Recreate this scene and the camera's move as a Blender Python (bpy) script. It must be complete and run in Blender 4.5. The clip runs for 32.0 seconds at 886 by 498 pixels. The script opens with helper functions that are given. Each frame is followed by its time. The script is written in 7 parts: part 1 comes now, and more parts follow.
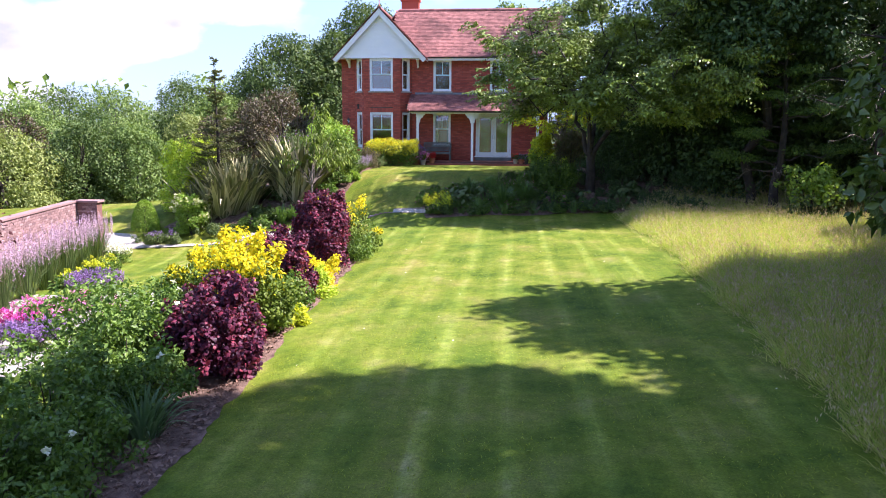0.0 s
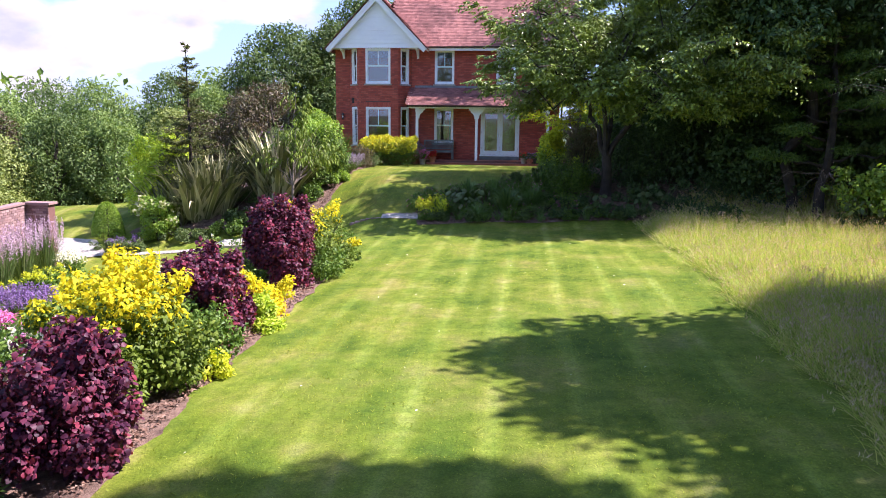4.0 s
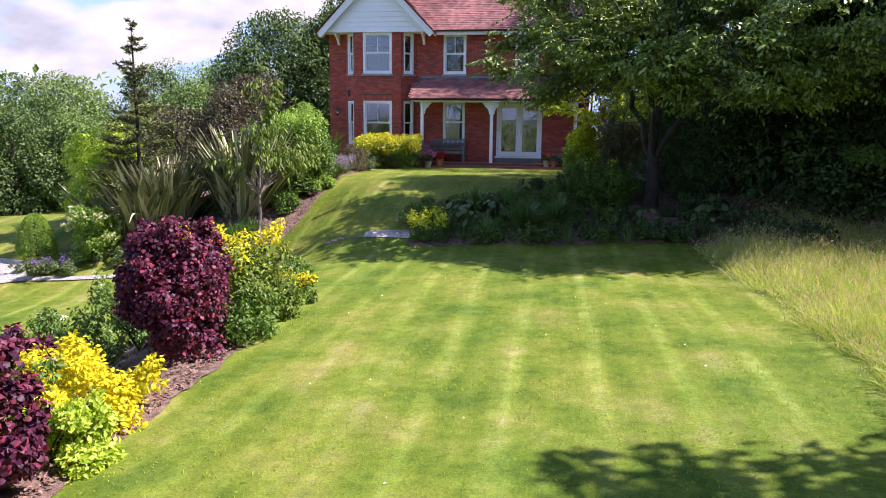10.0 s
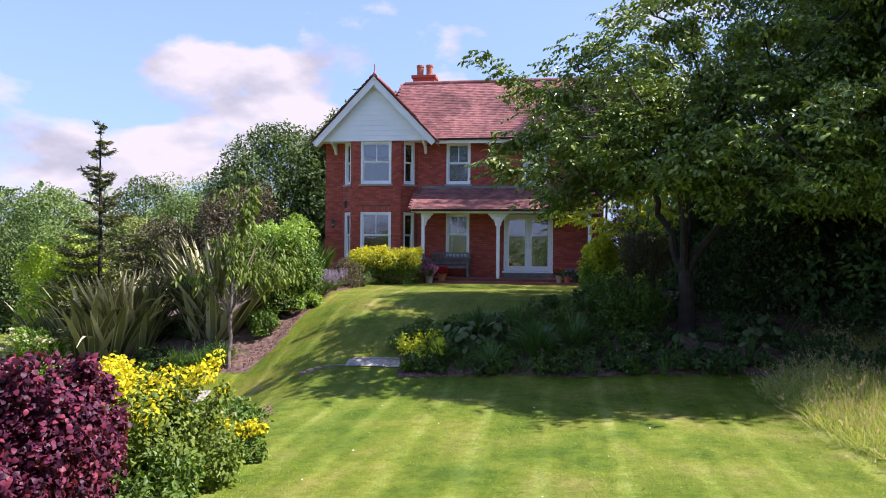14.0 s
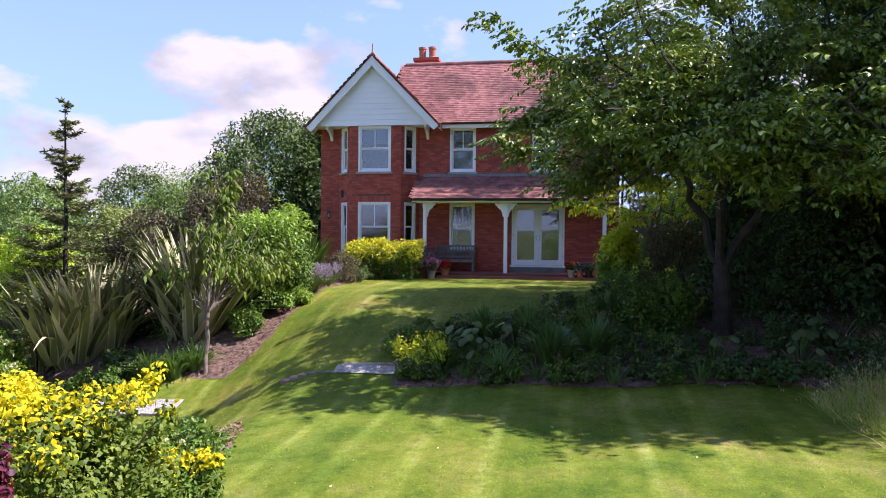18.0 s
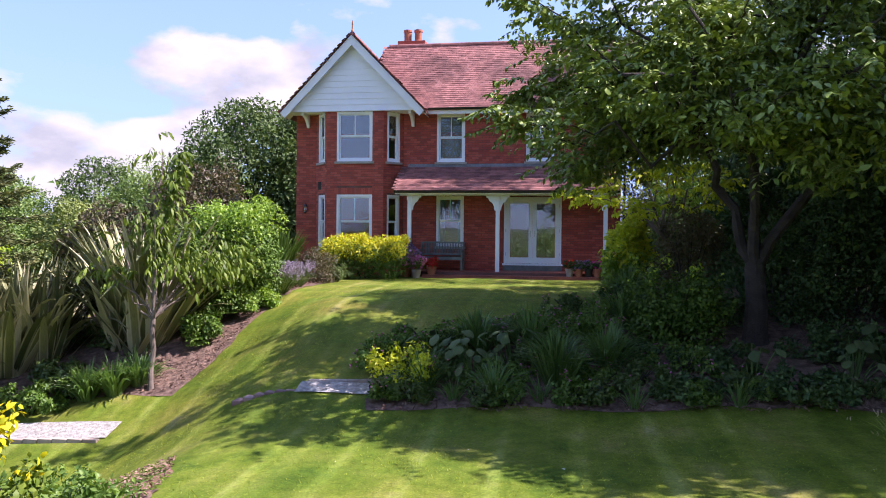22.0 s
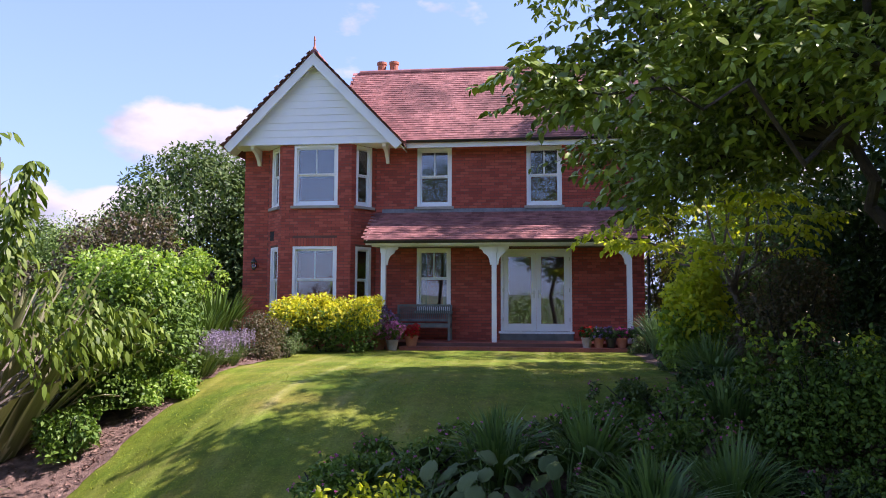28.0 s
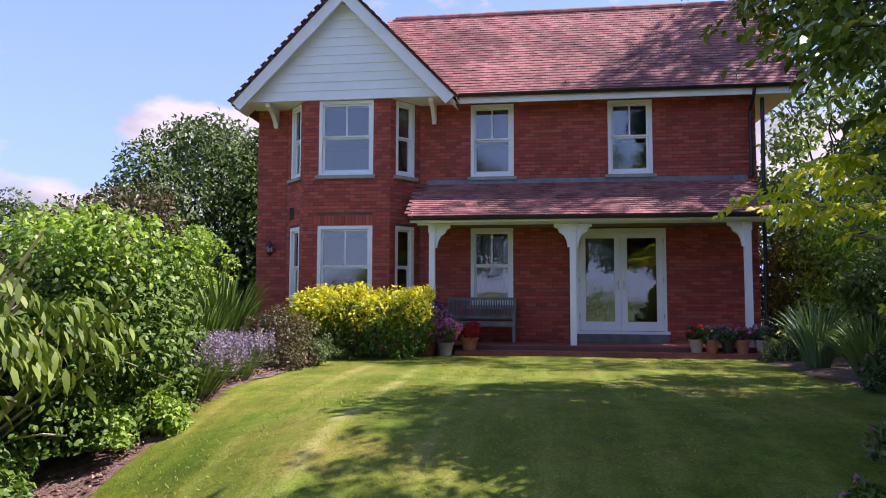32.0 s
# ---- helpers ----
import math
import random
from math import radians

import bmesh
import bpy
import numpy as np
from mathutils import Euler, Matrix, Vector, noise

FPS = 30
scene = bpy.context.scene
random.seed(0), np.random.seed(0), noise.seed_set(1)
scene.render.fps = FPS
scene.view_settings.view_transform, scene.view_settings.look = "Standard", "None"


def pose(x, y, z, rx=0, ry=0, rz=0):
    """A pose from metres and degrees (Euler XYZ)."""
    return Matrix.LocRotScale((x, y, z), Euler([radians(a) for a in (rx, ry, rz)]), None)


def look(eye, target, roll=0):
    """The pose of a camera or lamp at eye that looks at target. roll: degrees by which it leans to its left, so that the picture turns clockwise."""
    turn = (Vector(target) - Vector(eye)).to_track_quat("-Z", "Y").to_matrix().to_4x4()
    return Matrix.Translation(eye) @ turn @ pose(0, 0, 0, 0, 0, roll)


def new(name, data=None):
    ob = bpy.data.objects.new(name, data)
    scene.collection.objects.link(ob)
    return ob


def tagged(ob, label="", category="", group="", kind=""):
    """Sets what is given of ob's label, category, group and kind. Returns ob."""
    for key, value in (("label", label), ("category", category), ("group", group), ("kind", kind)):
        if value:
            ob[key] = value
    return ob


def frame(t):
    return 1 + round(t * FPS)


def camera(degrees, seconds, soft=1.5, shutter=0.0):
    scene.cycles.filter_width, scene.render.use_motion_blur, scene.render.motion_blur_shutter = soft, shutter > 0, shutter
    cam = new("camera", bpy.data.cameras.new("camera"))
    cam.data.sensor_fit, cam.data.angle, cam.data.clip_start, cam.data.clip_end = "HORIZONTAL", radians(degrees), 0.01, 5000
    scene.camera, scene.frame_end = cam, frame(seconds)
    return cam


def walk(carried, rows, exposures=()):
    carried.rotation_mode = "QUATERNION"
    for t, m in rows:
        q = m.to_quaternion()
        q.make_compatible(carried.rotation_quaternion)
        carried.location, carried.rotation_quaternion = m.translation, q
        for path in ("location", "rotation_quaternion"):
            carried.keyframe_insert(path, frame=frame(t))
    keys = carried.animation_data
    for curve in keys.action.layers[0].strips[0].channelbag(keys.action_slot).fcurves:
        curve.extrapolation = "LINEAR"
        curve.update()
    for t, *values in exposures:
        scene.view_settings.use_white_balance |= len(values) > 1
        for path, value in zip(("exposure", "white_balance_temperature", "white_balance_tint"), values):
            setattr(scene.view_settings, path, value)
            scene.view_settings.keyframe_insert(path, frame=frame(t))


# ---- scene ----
cam = camera(64.0, 32.0, soft=1.0)
PATH = [
    (0, (1.829, -36.865, 1.906), (1.644, -34.903, 1.567), 0.4),
    (1, (1.865, -36.14, 1.868), (1.67, -34.179, 1.529), 0.4),
    (2, (1.948, -35.459, 1.85), (1.745, -33.499, 1.508), 0.4),
    (3, (2.024, -34.704, 1.812), (1.813, -32.745, 1.47), 0.5),
    (5.5, (2.148, -32.659, 1.71), (1.914, -30.702, 1.37), 0.6),
    (6, (2.16, -32.265, 1.702), (1.921, -30.308, 1.361), 0.5),
    (7, (2.199, -31.466, 1.678), (1.946, -29.512, 1.335), 0.5),
    (8, (2.204, -30.65, 1.656), (1.94, -28.697, 1.315), 0.5),
    (9, (2.175, -29.863, 1.621), (1.901, -27.912, 1.281), 0.5),
    (10, (2.118, -29.125, 1.587), (1.833, -27.175, 1.249), 0.6),
    (10.5, (2.095, -28.728, 1.588), (1.806, -26.779, 1.249), 0.4),
    (11, (2.08, -28.325, 1.585), (1.785, -26.368, 1.295), 0.4),
    (11.5, (2.069, -27.957, 1.557), (1.767, -25.991, 1.344), 0.5),
    (12, (2.051, -27.608, 1.524), (1.745, -25.636, 1.389), 0.6),
    (12.5, (2.043, -27.305, 1.488), (1.732, -25.331, 1.418), 0.5),
    (13, (2.03, -27.034, 1.459), (1.715, -25.059, 1.441), 0.6),
    (13.5, (2.017, -26.779, 1.45), (1.698, -24.805, 1.438), 0.3),
    (14, (2.003, -26.553, 1.453), (1.683, -24.579, 1.438), 0.5),
    (17, (1.825, -25.227, 1.399), (1.493, -23.255, 1.372), 0.5),
    (18, (1.776, -24.769, 1.363), (1.442, -22.797, 1.333), 0.5),
    (19, (1.699, -24.303, 1.338), (1.365, -22.332, 1.305), 0.6),
    (20, (1.594, -23.833, 1.327), (1.267, -21.861, 1.295), 0.7),
    (21, (1.577, -23.352, 1.323), (1.261, -21.378, 1.288), 0.7),
    (22, (1.51, -22.763, 1.278), (1.208, -20.787, 1.244), 0.5),
    (23, (1.389, -22.104, 1.242), (1.1, -20.125, 1.209), 0.6),
    (23.5, (1.331, -21.772, 1.236), (1.051, -19.792, 1.209), 0.4),
    (24, (1.274, -21.412, 1.232), (1.001, -19.43, 1.241), 0.5),
    (24.5, (1.214, -21.025, 1.231), (0.95, -19.043, 1.302), 0.3),
    (25, (1.149, -20.635, 1.23), (0.894, -18.656, 1.363), 0.4),
    (25.5, (1.076, -20.254, 1.222), (0.834, -18.275, 1.384), 0.2),
    (27.5, (0.738, -18.781, 1.148), (0.524, -16.799, 1.303), 0.3),
    (28, (0.614, -18.415, 1.138), (0.386, -16.434, 1.293), 0.2),
    (29, (0.249, -17.588, 1.11), (-0.002, -15.609, 1.264), 0.3),
    (30, (-0.143, -16.739, 1.082), (-0.402, -14.762, 1.235), 0.1),
    (31, (-0.505, -15.83, 1.064), (-0.758, -13.852, 1.215), 0.3),
    (32, (-0.84, -14.961, 1.051), (-1.098, -12.983, 1.198), 0.2),
]
walk(cam, [(t, look(eye, target, roll)) for t, eye, target, roll in PATH], exposures=[(0, 1.58, 6400, 31), (3, 1.54, 6400, 31), (5.5, 1.29, 6400, 32), (10.5, 1.22, 6400, 31), (13, 1.06, 6400, 30), (21, 1.22, 6400, 32), (25, 1.29, 6400, 34), (30, 1.12, 6450, 35), (32, 1.06, 6450, 35)])

# ---- light ----
SUN_DIR = Vector((0.63, 0.09, 0.77)).normalized()
world = bpy.data.worlds.new("sky_world")
scene.world = world
world.use_nodes = True
wt = world.node_tree
wt.nodes.clear()
w_out = wt.nodes.new("ShaderNodeOutputWorld")
w_bg = wt.nodes.new("ShaderNodeBackground")
w_sky = wt.nodes.new("ShaderNodeTexSky")
w_sky.sky_type, w_sky.sun_disc = "NISHITA", False
w_sky.sun_elevation = math.asin(SUN_DIR.z)
w_sky.sun_rotation = math.atan2(SUN_DIR.x, SUN_DIR.y)
w_sky.air_density, w_sky.dust_density, w_sky.ozone_density = 1.0, 0.15, 1.6
w_co = wt.nodes.new("ShaderNodeTexCoord")
w_noise = wt.nodes.new("ShaderNodeTexNoise")
w_noise.inputs["Scale"].default_value = 5.5
w_noise.inputs["Detail"].default_value = 8.0
w_noise.inputs["Roughness"].default_value = 0.55
w_map = wt.nodes.new("ShaderNodeMapping")
w_map.inputs["Scale"].default_value = (1.0, 1.0, 2.0)
wt.links.new(w_co.outputs["Generated"], w_map.inputs["Vector"])
wt.links.new(w_map.outputs[0], w_noise.inputs["Vector"])


def cloud_bank(yaw, rise, near_, far_, amount):
    """How much a heap of cloud round one direction lifts the cloud noise."""
    c = Vector((-math.sin(radians(yaw)) * math.cos(radians(rise)), math.cos(radians(yaw)) * math.cos(radians(rise)), math.sin(radians(rise))))
    sub = wt.nodes.new("ShaderNodeVectorMath")
    sub.operation = "SUBTRACT"
    wt.links.new(w_co.outputs["Generated"], sub.inputs[0])
    sub.inputs[1].default_value = c
    sq = wt.nodes.new("ShaderNodeVectorMath")
    sq.operation = "MULTIPLY"
    wt.links.new(sub.outputs[0], sq.inputs[0])
    sq.inputs[1].default_value = (1.0, 1.0, 2.2)
    ln = wt.nodes.new("ShaderNodeVectorMath")
    ln.operation = "LENGTH"
    wt.links.new(sq.outputs[0], ln.inputs[0])
    mr = wt.nodes.new("ShaderNodeMapRange")
    mr.interpolation_type = "SMOOTHSTEP"
    wt.links.new(ln.outputs["Value"], mr.inputs["Value"])
    for key, val in (("From Min", near_), ("From Max", far_), ("To Min", amount), ("To Max", 0.0)):
        mr.inputs[key].default_value = val
    return mr.outputs[0]


w_sum = w_noise.outputs["Fac"]
for bank in ((26.5, 12.2, 0.07, 0.155, 0.36), (21.0, 9.5, 0.04, 0.10, 0.30), (28.5, 7.0, 0.05, 0.12, 0.32), (42.0, 3.0, 0.08, 0.30, 0.16), (43.0, 18.0, 0.02, 0.10, 0.14), (56.0, 12.0, 0.05, 0.35, 0.16), (130.0, 22.0, 0.1, 0.5, 0.14), (-110.0, 22.0, 0.1, 0.5, 0.14), (-20.0, 10.0, 0.05, 0.3, 0.2), (178.0, 10.0, 0.42, 0.80, -0.25)):
    ad = wt.nodes.new("ShaderNodeMath")
    wt.links.new(w_sum, ad.inputs[0])
    wt.links.new(cloud_bank(*bank), ad.inputs[1])
    w_sum = ad.outputs[0]
w_ramp = wt.nodes.new("ShaderNodeValToRGB")
w_ramp.color_ramp.elements[0].position, w_ramp.color_ramp.elements[1].position = 0.58, 0.70
w_mix = wt.nodes.new("ShaderNodeMixRGB")
w_puff = wt.nodes.new("ShaderNodeTexNoise")
w_puff.inputs["Scale"].default_value, w_puff.inputs["Detail"].default_value = 9.0, 6.0
wt.links.new(w_map.outputs[0], w_puff.inputs["Vector"])
w_tone = wt.nodes.new("ShaderNodeValToRGB")
w_tone.color_ramp.elements[0].position, w_tone.color_ramp.elements[0].color = 0.36, (0.60, 0.65, 0.74, 1)
w_tone.color_ramp.elements[1].position, w_tone.color_ramp.elements[1].color = 0.56, (0.93, 0.94, 0.97, 1)
w_lift = wt.nodes.new("ShaderNodeVectorMath")
w_lift.operation = "SCALE"
w_lift.inputs["Scale"].default_value = 3.45
wt.links.new(w_puff.outputs["Fac"], w_tone.inputs["Fac"])
wt.links.new(w_tone.outputs["Color"], w_lift.inputs[0])
wt.links.new(w_lift.outputs[0], w_mix.inputs[2])
wt.links.new(w_sum, w_ramp.inputs["Fac"])
wt.links.new(w_ramp.outputs["Color"], w_mix.inputs["Fac"])
w_sep = wt.nodes.new("ShaderNodeSeparateXYZ")
wt.links.new(w_co.outputs["Generated"], w_sep.inputs[0])
w_low = wt.nodes.new("ShaderNodeMapRange")
wt.links.new(w_sep.outputs["Z"], w_low.inputs["Value"])
for key, val in (("From Min", 0.0), ("From Max", 0.65), ("To Min", 0.85), ("To Max", 0.0)):
    w_low.inputs[key].default_value = val
w_haze = wt.nodes.new("ShaderNodeMixRGB")
w_haze.inputs[2].default_value = (1.0, 1.82, 3.45, 1)
wt.links.new(w_low.outputs[0], w_haze.inputs["Fac"])
wt.links.new(w_sky.outputs[0], w_haze.inputs[1])
wt.links.new(w_haze.outputs[0], w_mix.inputs[1])
wt.links.new(w_mix.outputs[0], w_bg.inputs["Color"])
w_bg.inputs["Strength"].default_value = 0.135
wt.links.new(w_bg.outputs[0], w_out.inputs["Surface"])

sun_data = bpy.data.lights.new("sun", "SUN")
sun_data.energy, sun_data.angle, sun_data.color = 5.0, radians(0.55), (1.0, 0.965, 0.91)
sun = new("sun", sun_data)
sun.matrix_world = look(SUN_DIR * 60, (0, 0, 0))


# ---- materials ----
def material(name):
    m = bpy.data.materials.new(name)
    m.use_nodes = True
    nt = m.node_tree
    return m, nt, nt.nodes["Principled BSDF"]


def ramp(nt, fac, stops):
    r = nt.nodes.new("ShaderNodeValToRGB")
    el = r.color_ramp.elements
    while len(el) < len(stops):
        el.new(0.5)
    for e, (p, c) in zip(el, stops):
        e.position, e.color = p, (*c, 1)
    nt.links.new(fac, r.inputs["Fac"])
    return r.outputs["Color"]


def noise_tex(nt, scale, detail=4.0, rough=0.55, space="Object", stretch=None):
    co = nt.nodes.new("ShaderNodeTexCoord")
    src = co.outputs[space]
    if stretch:
        mp = nt.nodes.new("ShaderNodeMapping")
        mp.inputs["Scale"].default_value = stretch
        nt.links.new(src, mp.inputs["Vector"])
        src = mp.outputs[0]
    n = nt.nodes.new("ShaderNodeTexNoise")
    n.inputs["Scale"].default_value, n.inputs["Detail"].default_value = scale, detail
    n.inputs["Roughness"].default_value = rough
    nt.links.new(src, n.inputs["Vector"])
    return n.outputs["Fac"]


def mixed(nt, fac, a, b, blend="MIX"):
    mx = nt.nodes.new("ShaderNodeMixRGB")
    mx.blend_type = blend
    for sock, v in ((mx.inputs[0], fac), (mx.inputs[1], a), (mx.inputs[2], b)):
        if isinstance(v, (int, float)):
            sock.default_value = v
        elif isinstance(v, tuple):
            sock.default_value = (*v, 1)
        else:
            nt.links.new(v, sock)
    return mx.outputs[0]


def bumped(nt, bsdf, height, strength=0.4, distance=0.01):
    b = nt.nodes.new("ShaderNodeBump")
    b.inputs["Strength"].default_value, b.inputs["Distance"].default_value = strength, distance
    nt.links.new(height, b.inputs["Height"])
    nt.links.new(b.outputs[0], bsdf.inputs["Normal"])


def rough_mat(name, a, b, scale=3.0, fine=60.0, rough=0.8, bump=0.3, dist=0.004, random_mix=0.0, c=None, island=False, stain=0.0):
    """Two colours mixed by broad noise, fine grain, a little relief; random_mix tints every piece by its own chance."""
    m, nt, p = material(name)
    col = ramp(nt, noise_tex(nt, scale), [(0.32, a), (0.68, b)])
    fine_n = noise_tex(nt, fine, 3.0)
    col = mixed(nt, 0.35, col, ramp(nt, fine_n, [(0.3, (0.45, 0.45, 0.45)), (0.7, (1.0, 1.0, 1.0))]), "MULTIPLY")
    if random_mix:
        if island:
            g = nt.nodes.new("ShaderNodeNewGeometry")
            rnd = g.outputs["Random Per Island"]
        else:
            g = nt.nodes.new("ShaderNodeObjectInfo")
            rnd = g.outputs["Random"]
        tint = ramp(nt, rnd, [(0.0, c[0]), (0.5, c[1]), (1.0, c[2])])
        col = mixed(nt, random_mix, col, tint)
    if stain:
        g = nt.nodes.new("ShaderNodeNewGeometry")
        for size, low in ((0.75, 0.45), (3.2, 0.60)):
            n = nt.nodes.new("ShaderNodeTexNoise")
            n.inputs["Scale"].default_value, n.inputs["Detail"].default_value, n.inputs["Roughness"].default_value = size, 6.0, 0.65
            nt.links.new(g.outputs["Position"], n.inputs["Vector"])
            col = mixed(nt, stain, col, ramp(nt, n.outputs["Fac"], [(0.38, (low, low * 0.97, low)), (0.56, (1.0, 1.0, 1.0))]), "MULTIPLY")
    nt.links.new(col, p.inputs["Base Color"])
    p.inputs["Roughness"].default_value = rough
    bumped(nt, p, fine_n, bump, dist)
    return m


def leaf_mat(name, cols, rough=0.45, trans=0.35, spec=0.4):
    """Leaves: colour by chance per leaf, thin enough to let light through."""
    m, nt, p = material(name)
    g = nt.nodes.new("ShaderNodeNewGeometry")
    k = len(cols) - 1
    col = ramp(nt, g.outputs["Random Per Island"], [(i / k, c) for i, c in enumerate(cols)])
    col = mixed(nt, 0.5, col, ramp(nt, noise_tex(nt, 1.6, 3.0), [(0.3, (0.55, 0.58, 0.55)), (0.7, (1.15, 1.12, 1.0))]), "MULTIPLY")
    nt.links.new(col, p.inputs["Base Color"])
    p.inputs["Roughness"].default_value = rough
    p.inputs["Specular IOR Level"].default_value = spec
    tr = nt.nodes.new("ShaderNodeBsdfTranslucent")
    nt.links.new(mixed(nt, 1.0, col, (1.35, 1.4, 0.6), "MULTIPLY"), tr.inputs["Color"])
    ms = nt.nodes.new("ShaderNodeMixShader")
    ms.inputs[0].default_value = trans
    nt.links.new(p.outputs[0], ms.inputs[1])
    nt.links.new(tr.outputs[0], ms.inputs[2])
    nt.links.new(ms.outputs[0], nt.nodes["Material Output"].inputs["Surface"])
    return m


BRICK_TINT = ((0.20, 0.038, 0.030), (0.42, 0.074, 0.048), (0.56, 0.135, 0.085))
m_brick = rough_mat("red_brick", (0.43, 0.080, 0.052), (0.54, 0.112, 0.075), 0.7, 90, 0.85, 0.4, 0.004, 0.6, BRICK_TINT)
m_brick_i = rough_mat("red_brickwork", (0.43, 0.080, 0.052), (0.54, 0.112, 0.075), 0.7, 90, 0.85, 0.4, 0.004, 0.6, BRICK_TINT, island=True)
m_mortar = rough_mat("mortar", (0.13, 0.058, 0.046), (0.19, 0.095, 0.078), 2.0, 120, 0.9)
TILE_TINT = ((0.20, 0.075, 0.066), (0.38, 0.148, 0.130), (0.50, 0.22, 0.195))
m_tile = rough_mat("clay_tile", (0.22, 0.09, 0.08), (0.42, 0.185, 0.16), 1.1, 40, 0.8, 0.3, 0.003, 0.6, TILE_TINT, stain=0.8)
m_tile_i = rough_mat("clay_tiles", (0.22, 0.09, 0.08), (0.42, 0.185, 0.16), 1.1, 40, 0.8, 0.3, 0.003, 0.6, TILE_TINT, island=True, stain=0.8)
m_white, nt, p = material("white_paint")
nt.links.new(ramp(nt, noise_tex(nt, 1.8, 5.0, 0.6), [(0.3, (0.84, 0.855, 0.875)), (0.7, (0.90, 0.91, 0.925))]), p.inputs["Base Color"])
p.inputs["Roughness"].default_value = 0.45
bumped(nt, p, noise_tex(nt, 14, 3.0), 0.05, 0.002)
m_black = rough_mat("black_plastic", (0.015, 0.015, 0.016), (0.03, 0.03, 0.03), 3, 50, 0.4, 0.05)
m_lead = rough_mat("lead_flashing", (0.16, 0.17, 0.20), (0.26, 0.27, 0.30), 5, 40, 0.55, 0.2)
m_stone = rough_mat("stone_sill", (0.34, 0.31, 0.27), (0.45, 0.42, 0.37), 3, 60, 0.85)
m_quarry = rough_mat("red_quarry_tile", (0.30, 0.07, 0.05), (0.42, 0.12, 0.08), 2, 50, 0.6, 0.2, 0.003)
m_terracotta = rough_mat("terracotta", (0.40, 0.13, 0.07), (0.52, 0.20, 0.12), 4, 60, 0.8)
m_bench = rough_mat("grey_painted_wood", (0.13, 0.14, 0.13), (0.22, 0.23, 0.21), 4, 60, 0.7)
# near-black colour stands in for the gloom of the rooms behind the panes
m_room = rough_mat("unlit_room", (0.035, 0.032, 0.028), (0.06, 0.055, 0.05), 2, 30, 0.9)
m_curtain = rough_mat("curtain_cloth", (0.09, 0.10, 0.115), (0.14, 0.15, 0.175), 3, 80, 0.9)
m_soil = rough_mat("bark_mulch", (0.095, 0.055, 0.040), (0.29, 0.185, 0.14), 9, 70, 0.95, 0.9, 0.03)
m_chip = rough_mat("bark_chip", (0.10, 0.05, 0.03), (0.24, 0.13, 0.09), 9, 70, 0.95, 0.5, 0.01, 0.5, ((0.10, 0.055, 0.042), (0.24, 0.14, 0.10), (0.46, 0.32, 0.25)), island=True)
m_gravel = rough_mat("pale_gravel", (0.24, 0.22, 0.195), (0.56, 0.53, 0.48), 16, 38, 0.95, 1.0, 0.03)
m_bark = rough_mat("tree_bark", (0.022, 0.017, 0.014), (0.062, 0.049, 0.040), 5, 30, 0.9, 0.9, 0.02)
m_bark_grey = rough_mat("pale_bark", (0.13, 0.10, 0.085), (0.26, 0.21, 0.175), 6, 40, 0.85, 0.6, 0.01)
m_pave = rough_mat("garden_stone", (0.34, 0.26, 0.22), (0.50, 0.42, 0.36), 4, 50, 0.9, 0.5, 0.01)
m_oldbrick = rough_mat("weathered_brick", (0.17, 0.10, 0.098), (0.30, 0.19, 0.18), 1.5, 60, 0.9, 0.5, 0.006, 0.6, ((0.12, 0.075, 0.078), (0.27, 0.16, 0.15), (0.42, 0.30, 0.28)), island=True)
m_oldbrick_o = rough_mat("weathered_brick_piece", (0.17, 0.10, 0.098), (0.30, 0.19, 0.18), 1.5, 60, 0.9, 0.5, 0.006, 0.6, ((0.12, 0.075, 0.078), (0.27, 0.16, 0.15), (0.42, 0.30, 0.28)))

m_glass, nt, p = material("window_glass")
p.inputs["Base Color"].default_value = (0.92, 0.96, 0.97, 1)
p.inputs["Transmission Weight"].default_value, p.inputs["Roughness"].default_value, p.inputs["IOR"].default_value = 1.0, 0.0, 1.95
m_metal, nt, p = material("brushed_metal")
p.inputs["Metallic"].default_value, p.inputs["Roughness"].default_value = 1.0, 0.35
p.inputs["Base Color"].default_value = (0.6, 0.6, 0.58, 1)

lf_cherry = leaf_mat("cherry_leaf", [(0.085, 0.142, 0.024), (0.150, 0.230, 0.036), (0.270, 0.360, 0.064), (0.185, 0.268, 0.047)], 0.36, 0.05, 0.5)
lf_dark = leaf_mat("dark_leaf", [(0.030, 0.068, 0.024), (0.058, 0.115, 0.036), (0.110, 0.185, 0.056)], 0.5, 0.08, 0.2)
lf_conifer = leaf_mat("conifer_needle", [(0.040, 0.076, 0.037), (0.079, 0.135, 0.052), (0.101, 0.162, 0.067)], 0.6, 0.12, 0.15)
lf_mid = leaf_mat("hedge_leaf", [(0.053, 0.103, 0.025), (0.093, 0.155, 0.038), (0.145, 0.216, 0.058)], 0.4, 0.3, 0.45)
lf_bright = leaf_mat("bright_leaf", [(0.130, 0.250, 0.036), (0.230, 0.375, 0.055), (0.345, 0.480, 0.082)], 0.45, 0.4)
lf_purple = leaf_mat("purple_leaf", [(0.044, 0.012, 0.030), (0.079, 0.019, 0.049), (0.150, 0.030, 0.066), (0.300, 0.048, 0.085)], 0.5, 0.28, 0.28)
lf_yellow = leaf_mat("yellow_leaf", [(0.552, 0.474, 0.014), (0.694, 0.618, 0.018), (0.641, 0.639, 0.037), (0.400, 0.474, 0.027)], 0.5, 0.35)
